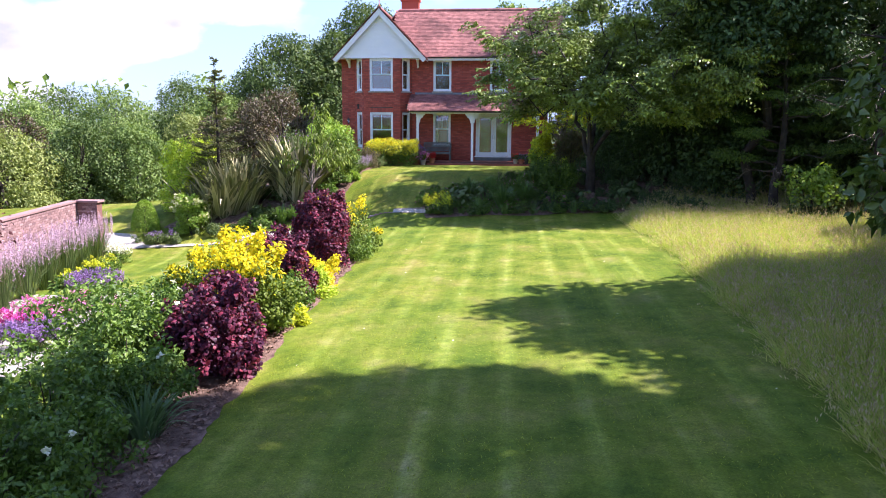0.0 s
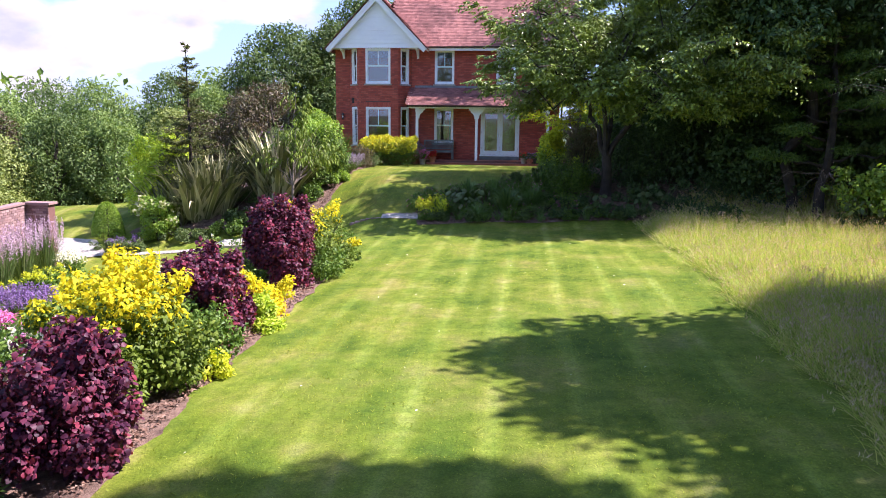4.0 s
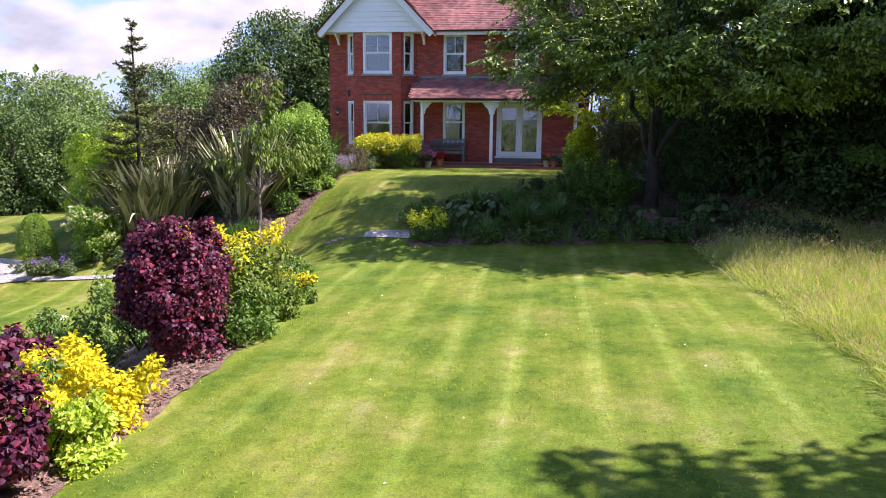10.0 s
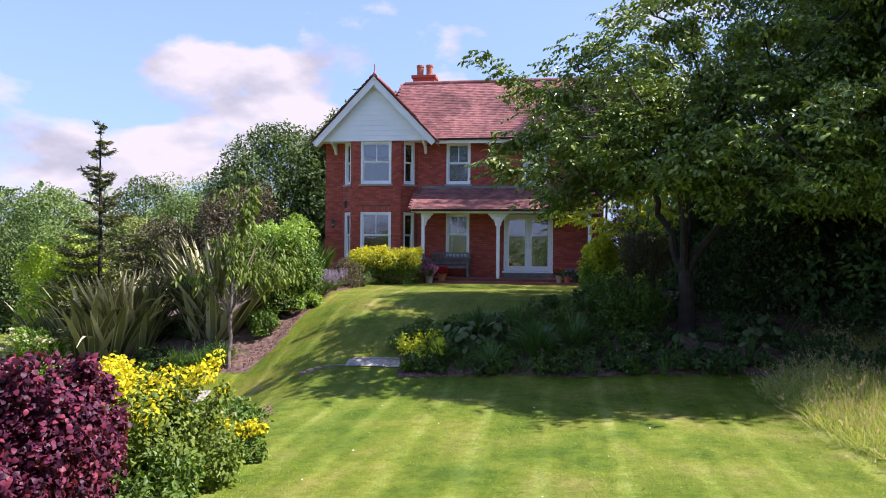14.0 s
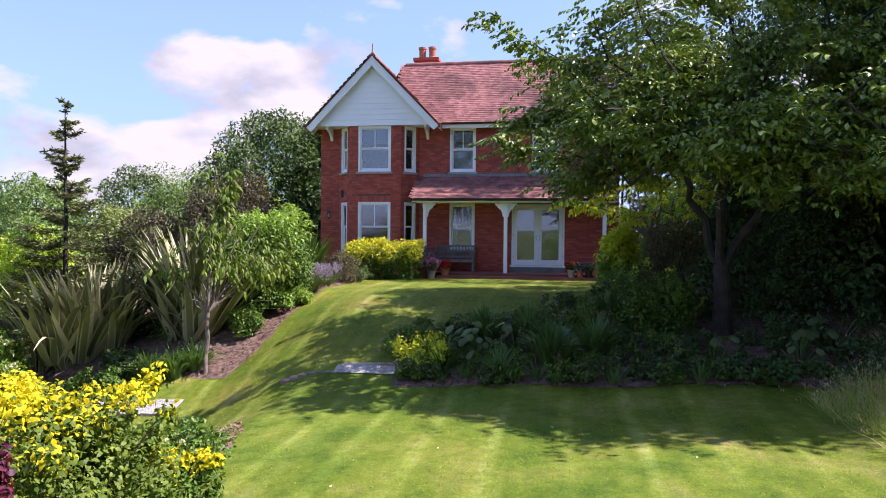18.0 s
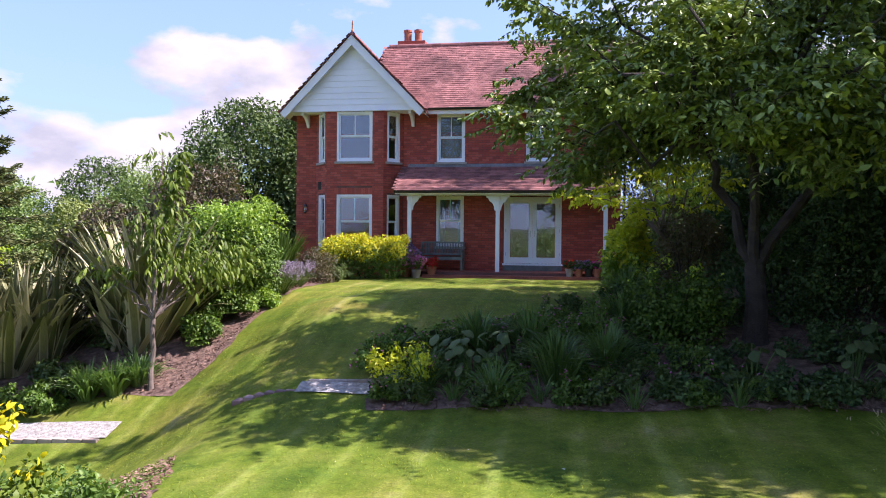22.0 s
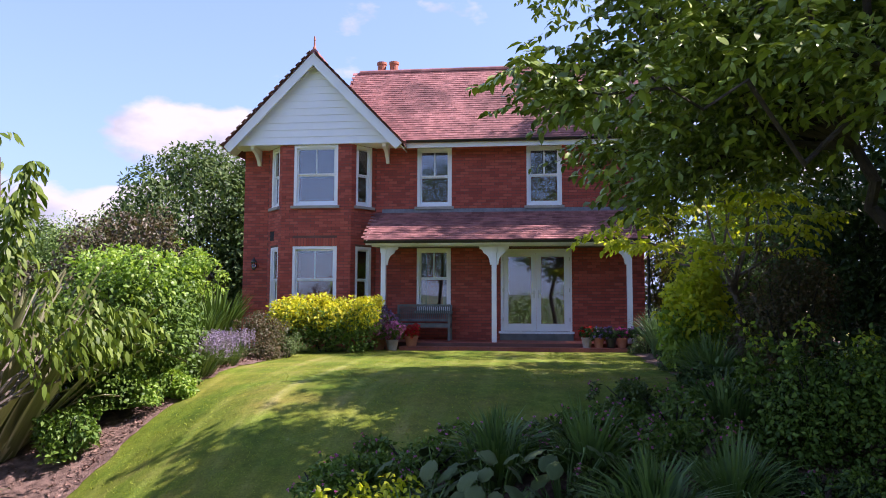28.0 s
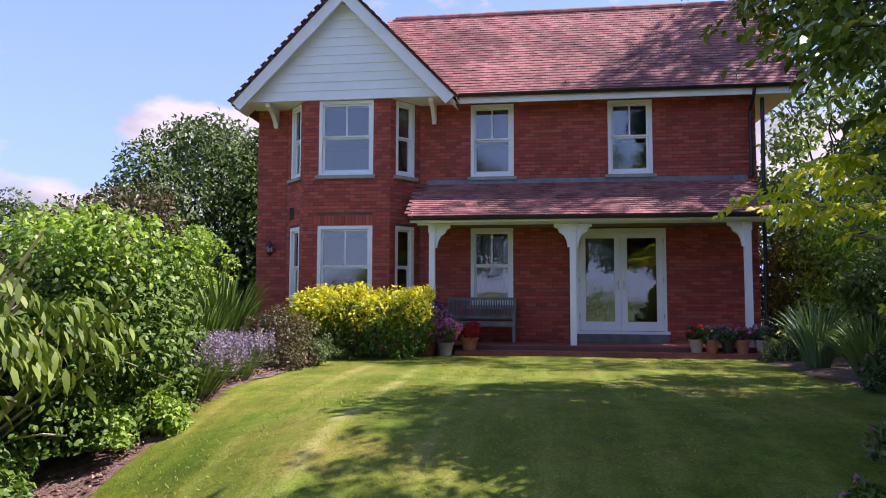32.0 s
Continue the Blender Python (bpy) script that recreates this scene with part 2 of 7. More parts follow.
lf_lime = leaf_mat("lime_leaf", [(0.250, 0.400, 0.036), (0.400, 0.520, 0.048), (0.540, 0.600, 0.072)], 0.5, 0.4)
lf_rose = leaf_mat("rose_leaf", [(0.060, 0.132, 0.026), (0.115, 0.210, 0.040), (0.185, 0.295, 0.056)], 0.45, 0.3, 0.3)
lf_far = leaf_mat("woodland_leaf", [(0.098, 0.170, 0.050), (0.165, 0.260, 0.075), (0.260, 0.360, 0.115)], 0.5, 0.25, 0.25)
lf_far_b = leaf_mat("olive_leaf", [(0.145, 0.200, 0.060), (0.230, 0.290, 0.088), (0.345, 0.395, 0.142)], 0.5, 0.25, 0.25)
lf_ash = leaf_mat("ash_leaf", [(0.062, 0.108, 0.036), (0.105, 0.165, 0.056), (0.190, 0.250, 0.098)], 0.5, 0.26, 0.25)
lf_oak = leaf_mat("deep_green_leaf", [(0.046, 0.090, 0.026), (0.080, 0.138, 0.042), (0.145, 0.205, 0.072)], 0.5, 0.22, 0.2)
lf_yew = leaf_mat("yew_needle", [(0.045, 0.100, 0.022), (0.090, 0.175, 0.036), (0.160, 0.270, 0.055)], 0.5, 0.15, 0.2)
lf_brown = leaf_mat("bronze_leaf", [(0.060, 0.054, 0.026), (0.108, 0.096, 0.042), (0.156, 0.108, 0.060), (0.084, 0.120, 0.042)], 0.45, 0.25)
lf_strap = leaf_mat("strap_leaf", [(0.064, 0.133, 0.046), (0.113, 0.213, 0.062), (0.177, 0.293, 0.092)], 0.45, 0.25)
lf_laurel = leaf_mat("laurel_leaf", [(0.042, 0.092, 0.015), (0.078, 0.150, 0.024), (0.145, 0.240, 0.038)], 0.5, 0.12, 0.18)
lf_bronze = leaf_mat("dusky_leaf", [(0.054, 0.043, 0.029), (0.102, 0.074, 0.048), (0.090, 0.096, 0.041), (0.156, 0.114, 0.072)], 0.45, 0.2, 0.4)
lf_spruce = leaf_mat("spruce_needle", [(0.065, 0.085, 0.036), (0.117, 0.143, 0.055), (0.182, 0.182, 0.072)], 0.6, 0.15, 0.2)
lf_golden = leaf_mat("amber_leaf", [(0.58, 0.46, 0.012), (0.76, 0.62, 0.014), (0.74, 0.66, 0.03), (0.42, 0.46, 0.02)], 0.6, 0.3, 0.15)
lf_sap = leaf_mat("young_cherry_leaf", [(0.070, 0.120, 0.018), (0.120, 0.185, 0.026), (0.195, 0.265, 0.044)], 0.5, 0.2, 0.18)
lf_iris = leaf_mat("iris_leaf", [(0.081, 0.146, 0.077), (0.129, 0.226, 0.108), (0.177, 0.279, 0.139)], 0.45, 0.25)
lf_gold = leaf_mat("golden_leaf", [(0.360, 0.432, 0.030), (0.552, 0.600, 0.036), (0.720, 0.696, 0.048)], 0.5, 0.45)
lf_cop = leaf_mat("copper_leaf", [(0.04, 0.012, 0.015), (0.07, 0.02, 0.022), (0.10, 0.03, 0.03)], 0.45, 0.25)
lf_meadow = leaf_mat("meadow_grass", [(0.22, 0.36, 0.058), (0.37, 0.49, 0.10), (0.52, 0.50, 0.17), (0.64, 0.54, 0.30)], 0.6, 0.32, 0.12)
lf_lawn = leaf_mat("lawn_blade", [(0.21, 0.27, 0.03), (0.26, 0.32, 0.04), (0.32, 0.36, 0.06)], 0.55, 0.3, 0.2)
fl_white = leaf_mat("white_petal", [(0.75, 0.75, 0.68), (0.82, 0.82, 0.78)], 0.6, 0.3)
fl_cream = leaf_mat("cream_floret", [(0.55, 0.55, 0.36), (0.68, 0.66, 0.48)], 0.6, 0.3)
fl_purple = leaf_mat("lavender_floret", [(0.177, 0.102, 0.320), (0.265, 0.156, 0.422), (0.336, 0.218, 0.469)], 0.6, 0.3)
fl_lilac = leaf_mat("lilac_floret", [(0.38, 0.24, 0.42), (0.52, 0.35, 0.54), (0.62, 0.47, 0.62)], 0.6, 0.3)
fl_mauve = leaf_mat("mauve_floret", [(0.20, 0.15, 0.28), (0.28, 0.22, 0.36), (0.36, 0.31, 0.42)], 0.6, 0.3)
fl_pink = leaf_mat("pink_petal", [(0.515, 0.092, 0.376), (0.673, 0.200, 0.543), (0.748, 0.323, 0.648)], 0.6, 0.3)
fl_red = leaf_mat("red_petal", [(0.55, 0.02, 0.03), (0.70, 0.04, 0.05)], 0.5, 0.3)
fl_magenta = leaf_mat("magenta_petal", [(0.45, 0.04, 0.28), (0.60, 0.10, 0.42)], 0.5, 0.3)


# ---- mesh helpers ----
def mesh_of(name, verts, faces, mat, smooth=False):
    me = bpy.data.meshes.new(name)
    if isinstance(verts, list):
        me.from_pydata(verts, [], faces)
    else:
        faces = np.asarray(faces)
        me.vertices.add(len(verts))
        me.vertices.foreach_set("co", np.ascontiguousarray(verts, np.float32).ravel())
        me.loops.add(faces.size)
        me.loops.foreach_set("vertex_index", np.ascontiguousarray(faces, np.int32).ravel())
        me.polygons.add(len(faces))
        me.polygons.foreach_set("loop_start", np.arange(0, faces.size, faces.shape[1], dtype=np.int32))
        me.update(calc_edges=True)
    me.materials.append(mat)
    if smooth:
        me.polygons.foreach_set("use_smooth", [True] * len(me.polygons))
    me.update()
    return me


def part(name, geo, mat, parent, label=""):
    """Links a bmesh, a mesh or (verts, faces) as one mesh object under its thing."""
    if isinstance(geo, bmesh.types.BMesh):
        me = bpy.data.meshes.new(name)
        geo.to_mesh(me)
        geo.free()
        me.materials.append(mat)
    elif isinstance(geo, tuple):
        me = mesh_of(name, geo[0], geo[1], mat)
    else:
        me = geo
    ob = new(name, me)
    ob.parent = parent
    if label:
        ob["label"] = label
    return ob


def many(ob):
    """Marks a part whose pieces are too small and too many to pick apart."""
    ob["kind"] = "stuff"
    return ob


def thing(name, label, category, at=(0, 0, 0), group="", kind=""):
    ob = new(name)
    ob.empty_display_size = 0.2
    ob.location = at
    return tagged(ob, label, category, group, kind)


BOX_F = [(0, 1, 3, 2), (4, 6, 7, 5), (0, 4, 5, 1), (2, 3, 7, 6), (0, 2, 6, 4), (1, 5, 7, 3)]


def box(x0, x1, y0, y1, z0, z1, bevel=0.0):
    bm = bmesh.new()
    v = [bm.verts.new(c) for c in ((x, y, z) for x in (x0, x1) for y in (y0, y1) for z in (z0, z1))]
    for f in BOX_F:
        bm.faces.new([v[i] for i in f])
    bmesh.ops.recalc_face_normals(bm, faces=bm.faces)
    if bevel:
        bmesh.ops.bevel(bm, geom=list(bm.edges), offset=bevel, segments=2, affect="EDGES", profile=0.7)
    return bm


def beam(a, b, w, h, up=(0, 0, 1), bevel=0.004):
    """A bar of w by h from a to b."""
    a, b, up = Vector(a), Vector(b), Vector(up)
    d = (b - a).normalized()
    s = d.cross(up).normalized()
    u = s.cross(d)
    bm = box(-w / 2, w / 2, 0, (b - a).length, -h / 2, h / 2, bevel)
    m = Matrix((s, d, u)).transposed().to_4x4()
    m.translation = a
    bm.transform(m)
    return bm


def lathe(profile, seg=20):
    """A turned solid from (radius, z) pairs."""
    verts, faces = [], []
    for r, z in profile:
        for i in range(seg):
            a = 2 * math.pi * i / seg
            verts.append((r * math.cos(a), r * math.sin(a), z))
    for k in range(len(profile) - 1):
        for i in range(seg):
            j = (i + 1) % seg
            faces.append((k * seg + i, k * seg + j, (k + 1) * seg + j, (k + 1) * seg + i))
    verts += [(0, 0, profile[0][1]), (0, 0, profile[-1][1])]
    n = len(verts)
    for i in range(seg):
        j = (i + 1) % seg
        faces.append((n - 2, j, i))
        faces.append((n - 1, (len(profile) - 1) * seg + i, (len(profile) - 1) * seg + j))
    return verts, faces


def tubes(lines, seg=7):
    """Tapered tubes: each line a list of (x, y, z, r)."""
    verts, faces = [], []
    for line in lines:
        base = len(verts)
        pts = [Vector(q[:3]) for q in line]
        for k, q in enumerate(line):
            d = (pts[min(k + 1, len(pts) - 1)] - pts[max(k - 1, 0)]).normalized()
            s = d.cross(Vector((0.3, 0.8, 0.52))).normalized()
            u = s.cross(d)
            for i in range(seg):
                a = 2 * math.pi * i / seg
                verts.append(tuple(pts[k] + (s * math.cos(a) + u * math.sin(a)) * q[3]))
        for k in range(len(line) - 1):
            for i in range(seg):
                j = (i + 1) % seg
                faces.append((base + k * seg + i, base + k * seg + j, base + (k + 1) * seg + j, base + (k + 1) * seg + i))
    return verts, faces


def unit(v):
    return v / np.maximum(np.linalg.norm(v, axis=-1, keepdims=True), 1e-9)


def leaves(pts, way, face, length, width, fold=0.22):
    """One folded leaf at each point: four corners, two triangles."""
    n = len(pts)
    way = unit(way)
    side = unit(np.cross(way, face))
    nor = np.cross(side, way)
    length, width = np.broadcast_to(length, n)[:, None], np.broadcast_to(width, n)[:, None]
    mid = pts + way * length * 0.45 + nor * width * fold
    v = np.stack([pts, mid + side * width * 0.5, pts + way * length - nor * length * 0.12, mid - side * width * 0.5], 1).reshape(-1, 3)
    i = np.arange(n)[:, None] * 4
    f = np.concatenate([i + [0, 1, 2], i + [0, 2, 3]], 0)
    return v, f


OVATE_F = np.array([(0, 1, 5), (1, 2, 4), (1, 4, 5), (2, 3, 4)])
FOLD_F = np.array([(0, 1, 2), (0, 2, 3)])


def leaf_faces(n, ovals):
    """Triangles of n leaves, six corners each if oval, four if folded."""
    tri, k = (OVATE_F, 6) if ovals else (FOLD_F, 4)
    return (np.arange(n)[:, None, None] * k + tri[None]).reshape(-1, 3)


def ovate(pts, way, face, length, width, curl=0.16):
    """One rounded, curling leaf at each point: six corners, four triangles."""
    n = len(pts)
    way = unit(way)
    side = unit(np.cross(way, face))
    nor = np.cross(side, way)
    length, width = np.broadcast_to(length, n)[:, None], np.broadcast_to(width, n)[:, None]
    cols = []
    for t, w in ((0.0, 0.0), (0.30, 0.47), (0.68, 0.40), (1.0, 0.0), (0.68, -0.40), (0.30, -0.47)):
        cols.append(pts + way * length * t + side * width * w + nor * (abs(w) * width * 0.35 - length * curl * t * t))
    return np.stack(cols, 1).reshape(-1, 3), leaf_faces(n, True)


def sprays(rng, start, out, length, leaf, per, droop=0.4, hang=0.5, slim=0.45):
    """Leaves set by turns on both sides of thin twigs that reach out and sag."""
    n = len(start)
    out, length = unit(out), np.broadcast_to(length, n)
    t = ((np.arange(per) + 0.5) / per)[None, :, None]
    ln = length[:, None, None]
    down = np.array([0, 0, 1.0])
    pts = start[:, None] + out[:, None] * ln * t - down * droop * ln * t * t
    run = out[:, None] - down * 2 * droop * t
    side = unit(np.cross(run, down))
    turn = np.where(np.arange(per) % 2, 1.0, -1.0)[None, :, None]
    way = unit(run) * 0.5 + side * turn * 0.75 - down * hang + rng.normal(size=pts.shape) * 0.28
    face = down + side * turn * 0.25 + rng.normal(size=pts.shape) * 0.35
    size = leaf * (0.65 + 0.6 * rng.random(n * per))
    return ovate(pts.reshape(-1, 3), way.reshape(-1, 3), face.reshape(-1, 3), size, size * slim)


def blades(pts, tip, width, side, bend=0.5):
    """One strap leaf from each point to its tip, bowed: five corners, three triangles."""
    n = len(pts)
    mid = (pts + tip) / 2
    mid[:, 2] += np.linalg.norm(tip - pts, axis=1) * 0.16 * bend
    w = np.broadcast_to(width, n)[:, None] * 0.5
    side = unit(side)
    v = np.stack([pts - side * w * 0.8, pts + side * w * 0.8, mid + side * w, mid - side * w, tip], 1).reshape(-1, 3)
    i = np.arange(n)[:, None] * 5
    f = np.concatenate([i + [0, 1, 2], i + [0, 2, 3], i + [3, 2, 4]], 0)
    return v, f


def crown(rng, lumps, n, leaf, droop=0.0, shell=0.5, flat=1.0, slim=0.55, ovals=False, lay=0.6):
    """Leaves over a set of lumps (x, y, z, r); flat squeezes each lump upright."""
    L = np.array(lumps, float)
    pick = rng.choice(len(L), n, p=L[:, 3] ** 2 / (L[:, 3] ** 2).sum())
    out = unit(rng.normal(size=(n, 3)))
    rad = L[pick, 3] * (shell + (1 - shell) * rng.random(n) ** 0.6) * (0.88 + 0.24 * rng.random(n))
    pts = L[pick, :3] + out * rad[:, None] * np.array([1, 1, flat])
    way = out * 0.7 + rng.normal(size=(n, 3)) * 0.55
    way[:, 2] -= droop
    way = way * (1 - lay) + lay * (rng.normal(size=(n, 3)) * 0.6 - np.array([0, 0, 0.35]))
    face = out * (0.6 + 0.4 * lay) + rng.normal(size=(n, 3)) * 0.4 + np.array([0, 0, 0.7 - 0.3 * lay])
    size = leaf * (0.65 + 0.7 * rng.random(n))
    return (ovate if ovals else leaves)(pts, way, face, size, size * slim)


def S(t):
    t = np.clip(t, 0, 1)
    return t * t * (3 - 2 * t)


def ground(x, y):
    """Height of the garden: a level lower lawn, a bank up to the house, a fall to the west."""
    x, y = np.asarray(x, float), np.asarray(y, float)
    zl = -1.2 + 0.05 * np.clip(x, -3, 7)
    z = zl + (0.05 - zl) * S((y + 14.6) / 6.2)
    z = z - S((-2.3 - x) / 3.2) * (0.05 + 0.95 * S((-6 - y) / 5))
    z = z - 0.3 * S((-5 - x) / 6) - 0.06 * np.clip(-14 - x, 0, 60) - 0.05 * np.clip(-36 - y, 0, 90) - 0.03 * np.clip(y - 12, 0, 80) - 1.5 * S((-7.5 - x) / 6) * S((y + 11) / 6)
    return z


def gz(x, y):
    return float(ground(x, y))


# ---- ground ----
def ground_mat():
    m, nt, p = material("lawn_turf")
    co = nt.nodes.new("ShaderNodeTexCoord")
    sep = nt.nodes.new("ShaderNodeSeparateXYZ")
    nt.links.new(co.outputs["Object"], sep.inputs[0])

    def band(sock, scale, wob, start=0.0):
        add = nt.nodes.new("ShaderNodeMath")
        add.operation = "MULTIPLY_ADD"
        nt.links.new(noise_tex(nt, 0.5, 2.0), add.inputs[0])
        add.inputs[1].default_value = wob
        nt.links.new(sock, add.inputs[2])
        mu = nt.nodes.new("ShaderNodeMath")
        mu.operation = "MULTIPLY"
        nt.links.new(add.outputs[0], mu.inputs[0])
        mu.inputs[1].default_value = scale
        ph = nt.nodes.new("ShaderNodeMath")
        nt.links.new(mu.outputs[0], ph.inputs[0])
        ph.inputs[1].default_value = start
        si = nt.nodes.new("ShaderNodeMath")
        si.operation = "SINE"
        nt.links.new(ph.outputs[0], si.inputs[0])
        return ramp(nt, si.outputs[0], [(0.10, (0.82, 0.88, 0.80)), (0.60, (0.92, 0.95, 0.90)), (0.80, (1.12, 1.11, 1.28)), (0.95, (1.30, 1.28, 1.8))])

    patchy = ramp(nt, noise_tex(nt, 1.1, 6.0, 0.66), [(0.34, (0.074, 0.126, 0.012)), (0.46, (0.122, 0.172, 0.016)), (0.55, (0.158, 0.196, 0.026)), (0.70, (0.220, 0.214, 0.058))])
    patchy = mixed(nt, 0.7, patchy, ramp(nt, noise_tex(nt, 0.28, 4.0, 0.6), [(0.36, (0.80, 0.92, 0.85)), (0.64, (1.18, 1.08, 1.1))]), "MULTIPLY")

    def worn(x, y, rx, ry):
        """A thin, dry patch of turf round one spot."""
        sub = nt.nodes.new("ShaderNodeVectorMath")
        sub.operation = "SUBTRACT"
        nt.links.new(co.outputs["Object"], sub.inputs[0])
        sub.inputs[1].default_value = (x, y, 0)
        mu = nt.nodes.new("ShaderNodeVectorMath")
        mu.operation = "MULTIPLY"
        nt.links.new(sub.outputs[0], mu.inputs[0])
        mu.inputs[1].default_value = (1 / rx, 1 / ry, 0)
        ln = nt.nodes.new("ShaderNodeVectorMath")
        ln.operation = "LENGTH"
        nt.links.new(mu.outputs[0], ln.inputs[0])
        ad = nt.nodes.new("ShaderNodeMath")
        ad.operation = "MULTIPLY_ADD"
        nt.links.new(noise_tex(nt, 1.6, 6.0, 0.7), ad.inputs[0])
        ad.inputs[1].default_value = 1.5
        nt.links.new(ln.outputs["Value"], ad.inputs[2])
        return ramp(nt, ad.outputs[0], [(0.55, (0.62, 0.62, 0.62)), (0.98, (0, 0, 0))])

    for spot in ((-3.1, -8.9, 1.6, 1.8), (-2.3, -13.0, 1.5, 1.2), (-4.0, -6.6, 0.8, 2.2), (2.2, -16.5, 1.8, 1.0), (-1.2, -10.6, 1.5, 1.2), (-2.4, -9.6, 2.2, 1.6), (-0.4, -7.4, 2.0, 1.2), (-2.9, -11.6, 1.5, 1.0), (1.0, -5.4, 2.2, 1.0), (-3.4, -5.2, 1.2, 1.8)):
        patchy = mixed(nt, worn(*spot), patchy, (0.26, 0.195, 0.055))
    high = nt.nodes.new("ShaderNodeMapRange")
    nt.links.new(sep.outputs["Y"], high.inputs["Value"])
    for key, val in (("From Min", -15.0), ("From Max", -11.0), ("To Min", 0.0), ("To Max", 0.42)):
        high.inputs[key].default_value = val
    dry = mixed(nt, 1.0, high.outputs[0], ramp(nt, noise_tex(nt, 0.7, 5.0, 0.65), [(0.42, (0.0, 0.0, 0.0)), (0.62, (1, 1, 1))]), "MULTIPLY")
    patchy = mixed(nt, dry, patchy, (0.21, 0.165, 0.032))
    broken = ramp(nt, noise_tex(nt, 0.9, 4.0, 0.6, "Object", (1.0, 0.6, 1.0)), [(0.36, (0.15, 0.15, 0.15)), (0.60, (1, 1, 1))])
    low = nt.nodes.new("ShaderNodeMapRange")
    nt.links.new(sep.outputs["Y"], low.inputs["Value"])
    for key, val in (("From Min", -15.0), ("From Max", -11.5), ("To Min", 1.0), ("To Max", 0.92)):
        low.inputs[key].default_value = val
    broken = mixed(nt, 1.0, broken, low.outputs[0], "MULTIPLY")
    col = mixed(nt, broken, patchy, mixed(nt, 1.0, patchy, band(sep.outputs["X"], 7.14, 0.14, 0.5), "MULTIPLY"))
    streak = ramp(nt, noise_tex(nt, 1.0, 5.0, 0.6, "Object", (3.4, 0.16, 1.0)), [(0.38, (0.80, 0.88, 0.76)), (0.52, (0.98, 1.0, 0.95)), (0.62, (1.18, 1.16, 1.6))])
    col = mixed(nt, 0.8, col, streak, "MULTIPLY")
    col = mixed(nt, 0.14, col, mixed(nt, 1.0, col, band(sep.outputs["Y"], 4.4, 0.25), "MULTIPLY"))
    grain = noise_tex(nt, 42, 6.0, 0.75)
    col = mixed(nt, 0.85, col, ramp(nt, grain, [(0.28, (0.38, 0.42, 0.34)), (0.70, (1.45, 1.40, 1.35))]), "MULTIPLY")
    tuft = noise_tex(nt, 7, 5.0, 0.65)
    col = mixed(nt, 0.7, col, ramp(nt, tuft, [(0.32, (0.66, 0.70, 0.64)), (0.68, (1.25, 1.22, 1.2))]), "MULTIPLY")
    nt.links.new(col, p.inputs["Base Color"])
    p.inputs["Roughness"].default_value = 0.8
    p.inputs["Specular IOR Level"].default_value = 0.15
    bumped(nt, p, grain, 0.55, 0.02)
    return m


m_turf = ground_mat()
m_field = rough_mat("far_field", (0.05, 0.09, 0.03), (0.11, 0.14, 0.055), 0.02, 0.4, 0.95, 0.1)

near = np.concatenate([np.arange(-44, -17, 1.0), np.arange(-17, 13, 0.25), np.arange(13, 40, 1.0)])
neary = np.concatenate([np.arange(-80, -38, 1.5), np.arange(-38, 4, 0.25), np.arange(4, 60, 1.5)])
far = np.array([80, 140, 260, 500, 1000, 2000, 4000.0])
gx = np.concatenate([-far[::-1] - 4, near, far])
gy = np.concatenate([-far[::-1] - 60, neary, far + 10])
GX, GY = np.meshgrid(gx, gy)
GZ = ground(GX, GY) + 0.012 * np.sin(GX * 1.7 + np.sin(GY * 0.9)) * np.cos(GY * 1.3)
gv = np.stack([GX, GY, GZ], -1).reshape(-1, 3)
nx, ny = len(gx), len(gy)
gi = (np.arange(ny - 1)[:, None] * nx + np.arange(nx - 1)[None]).reshape(-1, 1)
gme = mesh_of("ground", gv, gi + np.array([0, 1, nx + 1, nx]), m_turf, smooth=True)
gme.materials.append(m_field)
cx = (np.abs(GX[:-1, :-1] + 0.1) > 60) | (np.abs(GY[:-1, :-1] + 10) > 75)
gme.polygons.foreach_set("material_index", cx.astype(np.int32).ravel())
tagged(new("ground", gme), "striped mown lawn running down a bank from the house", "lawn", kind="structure")


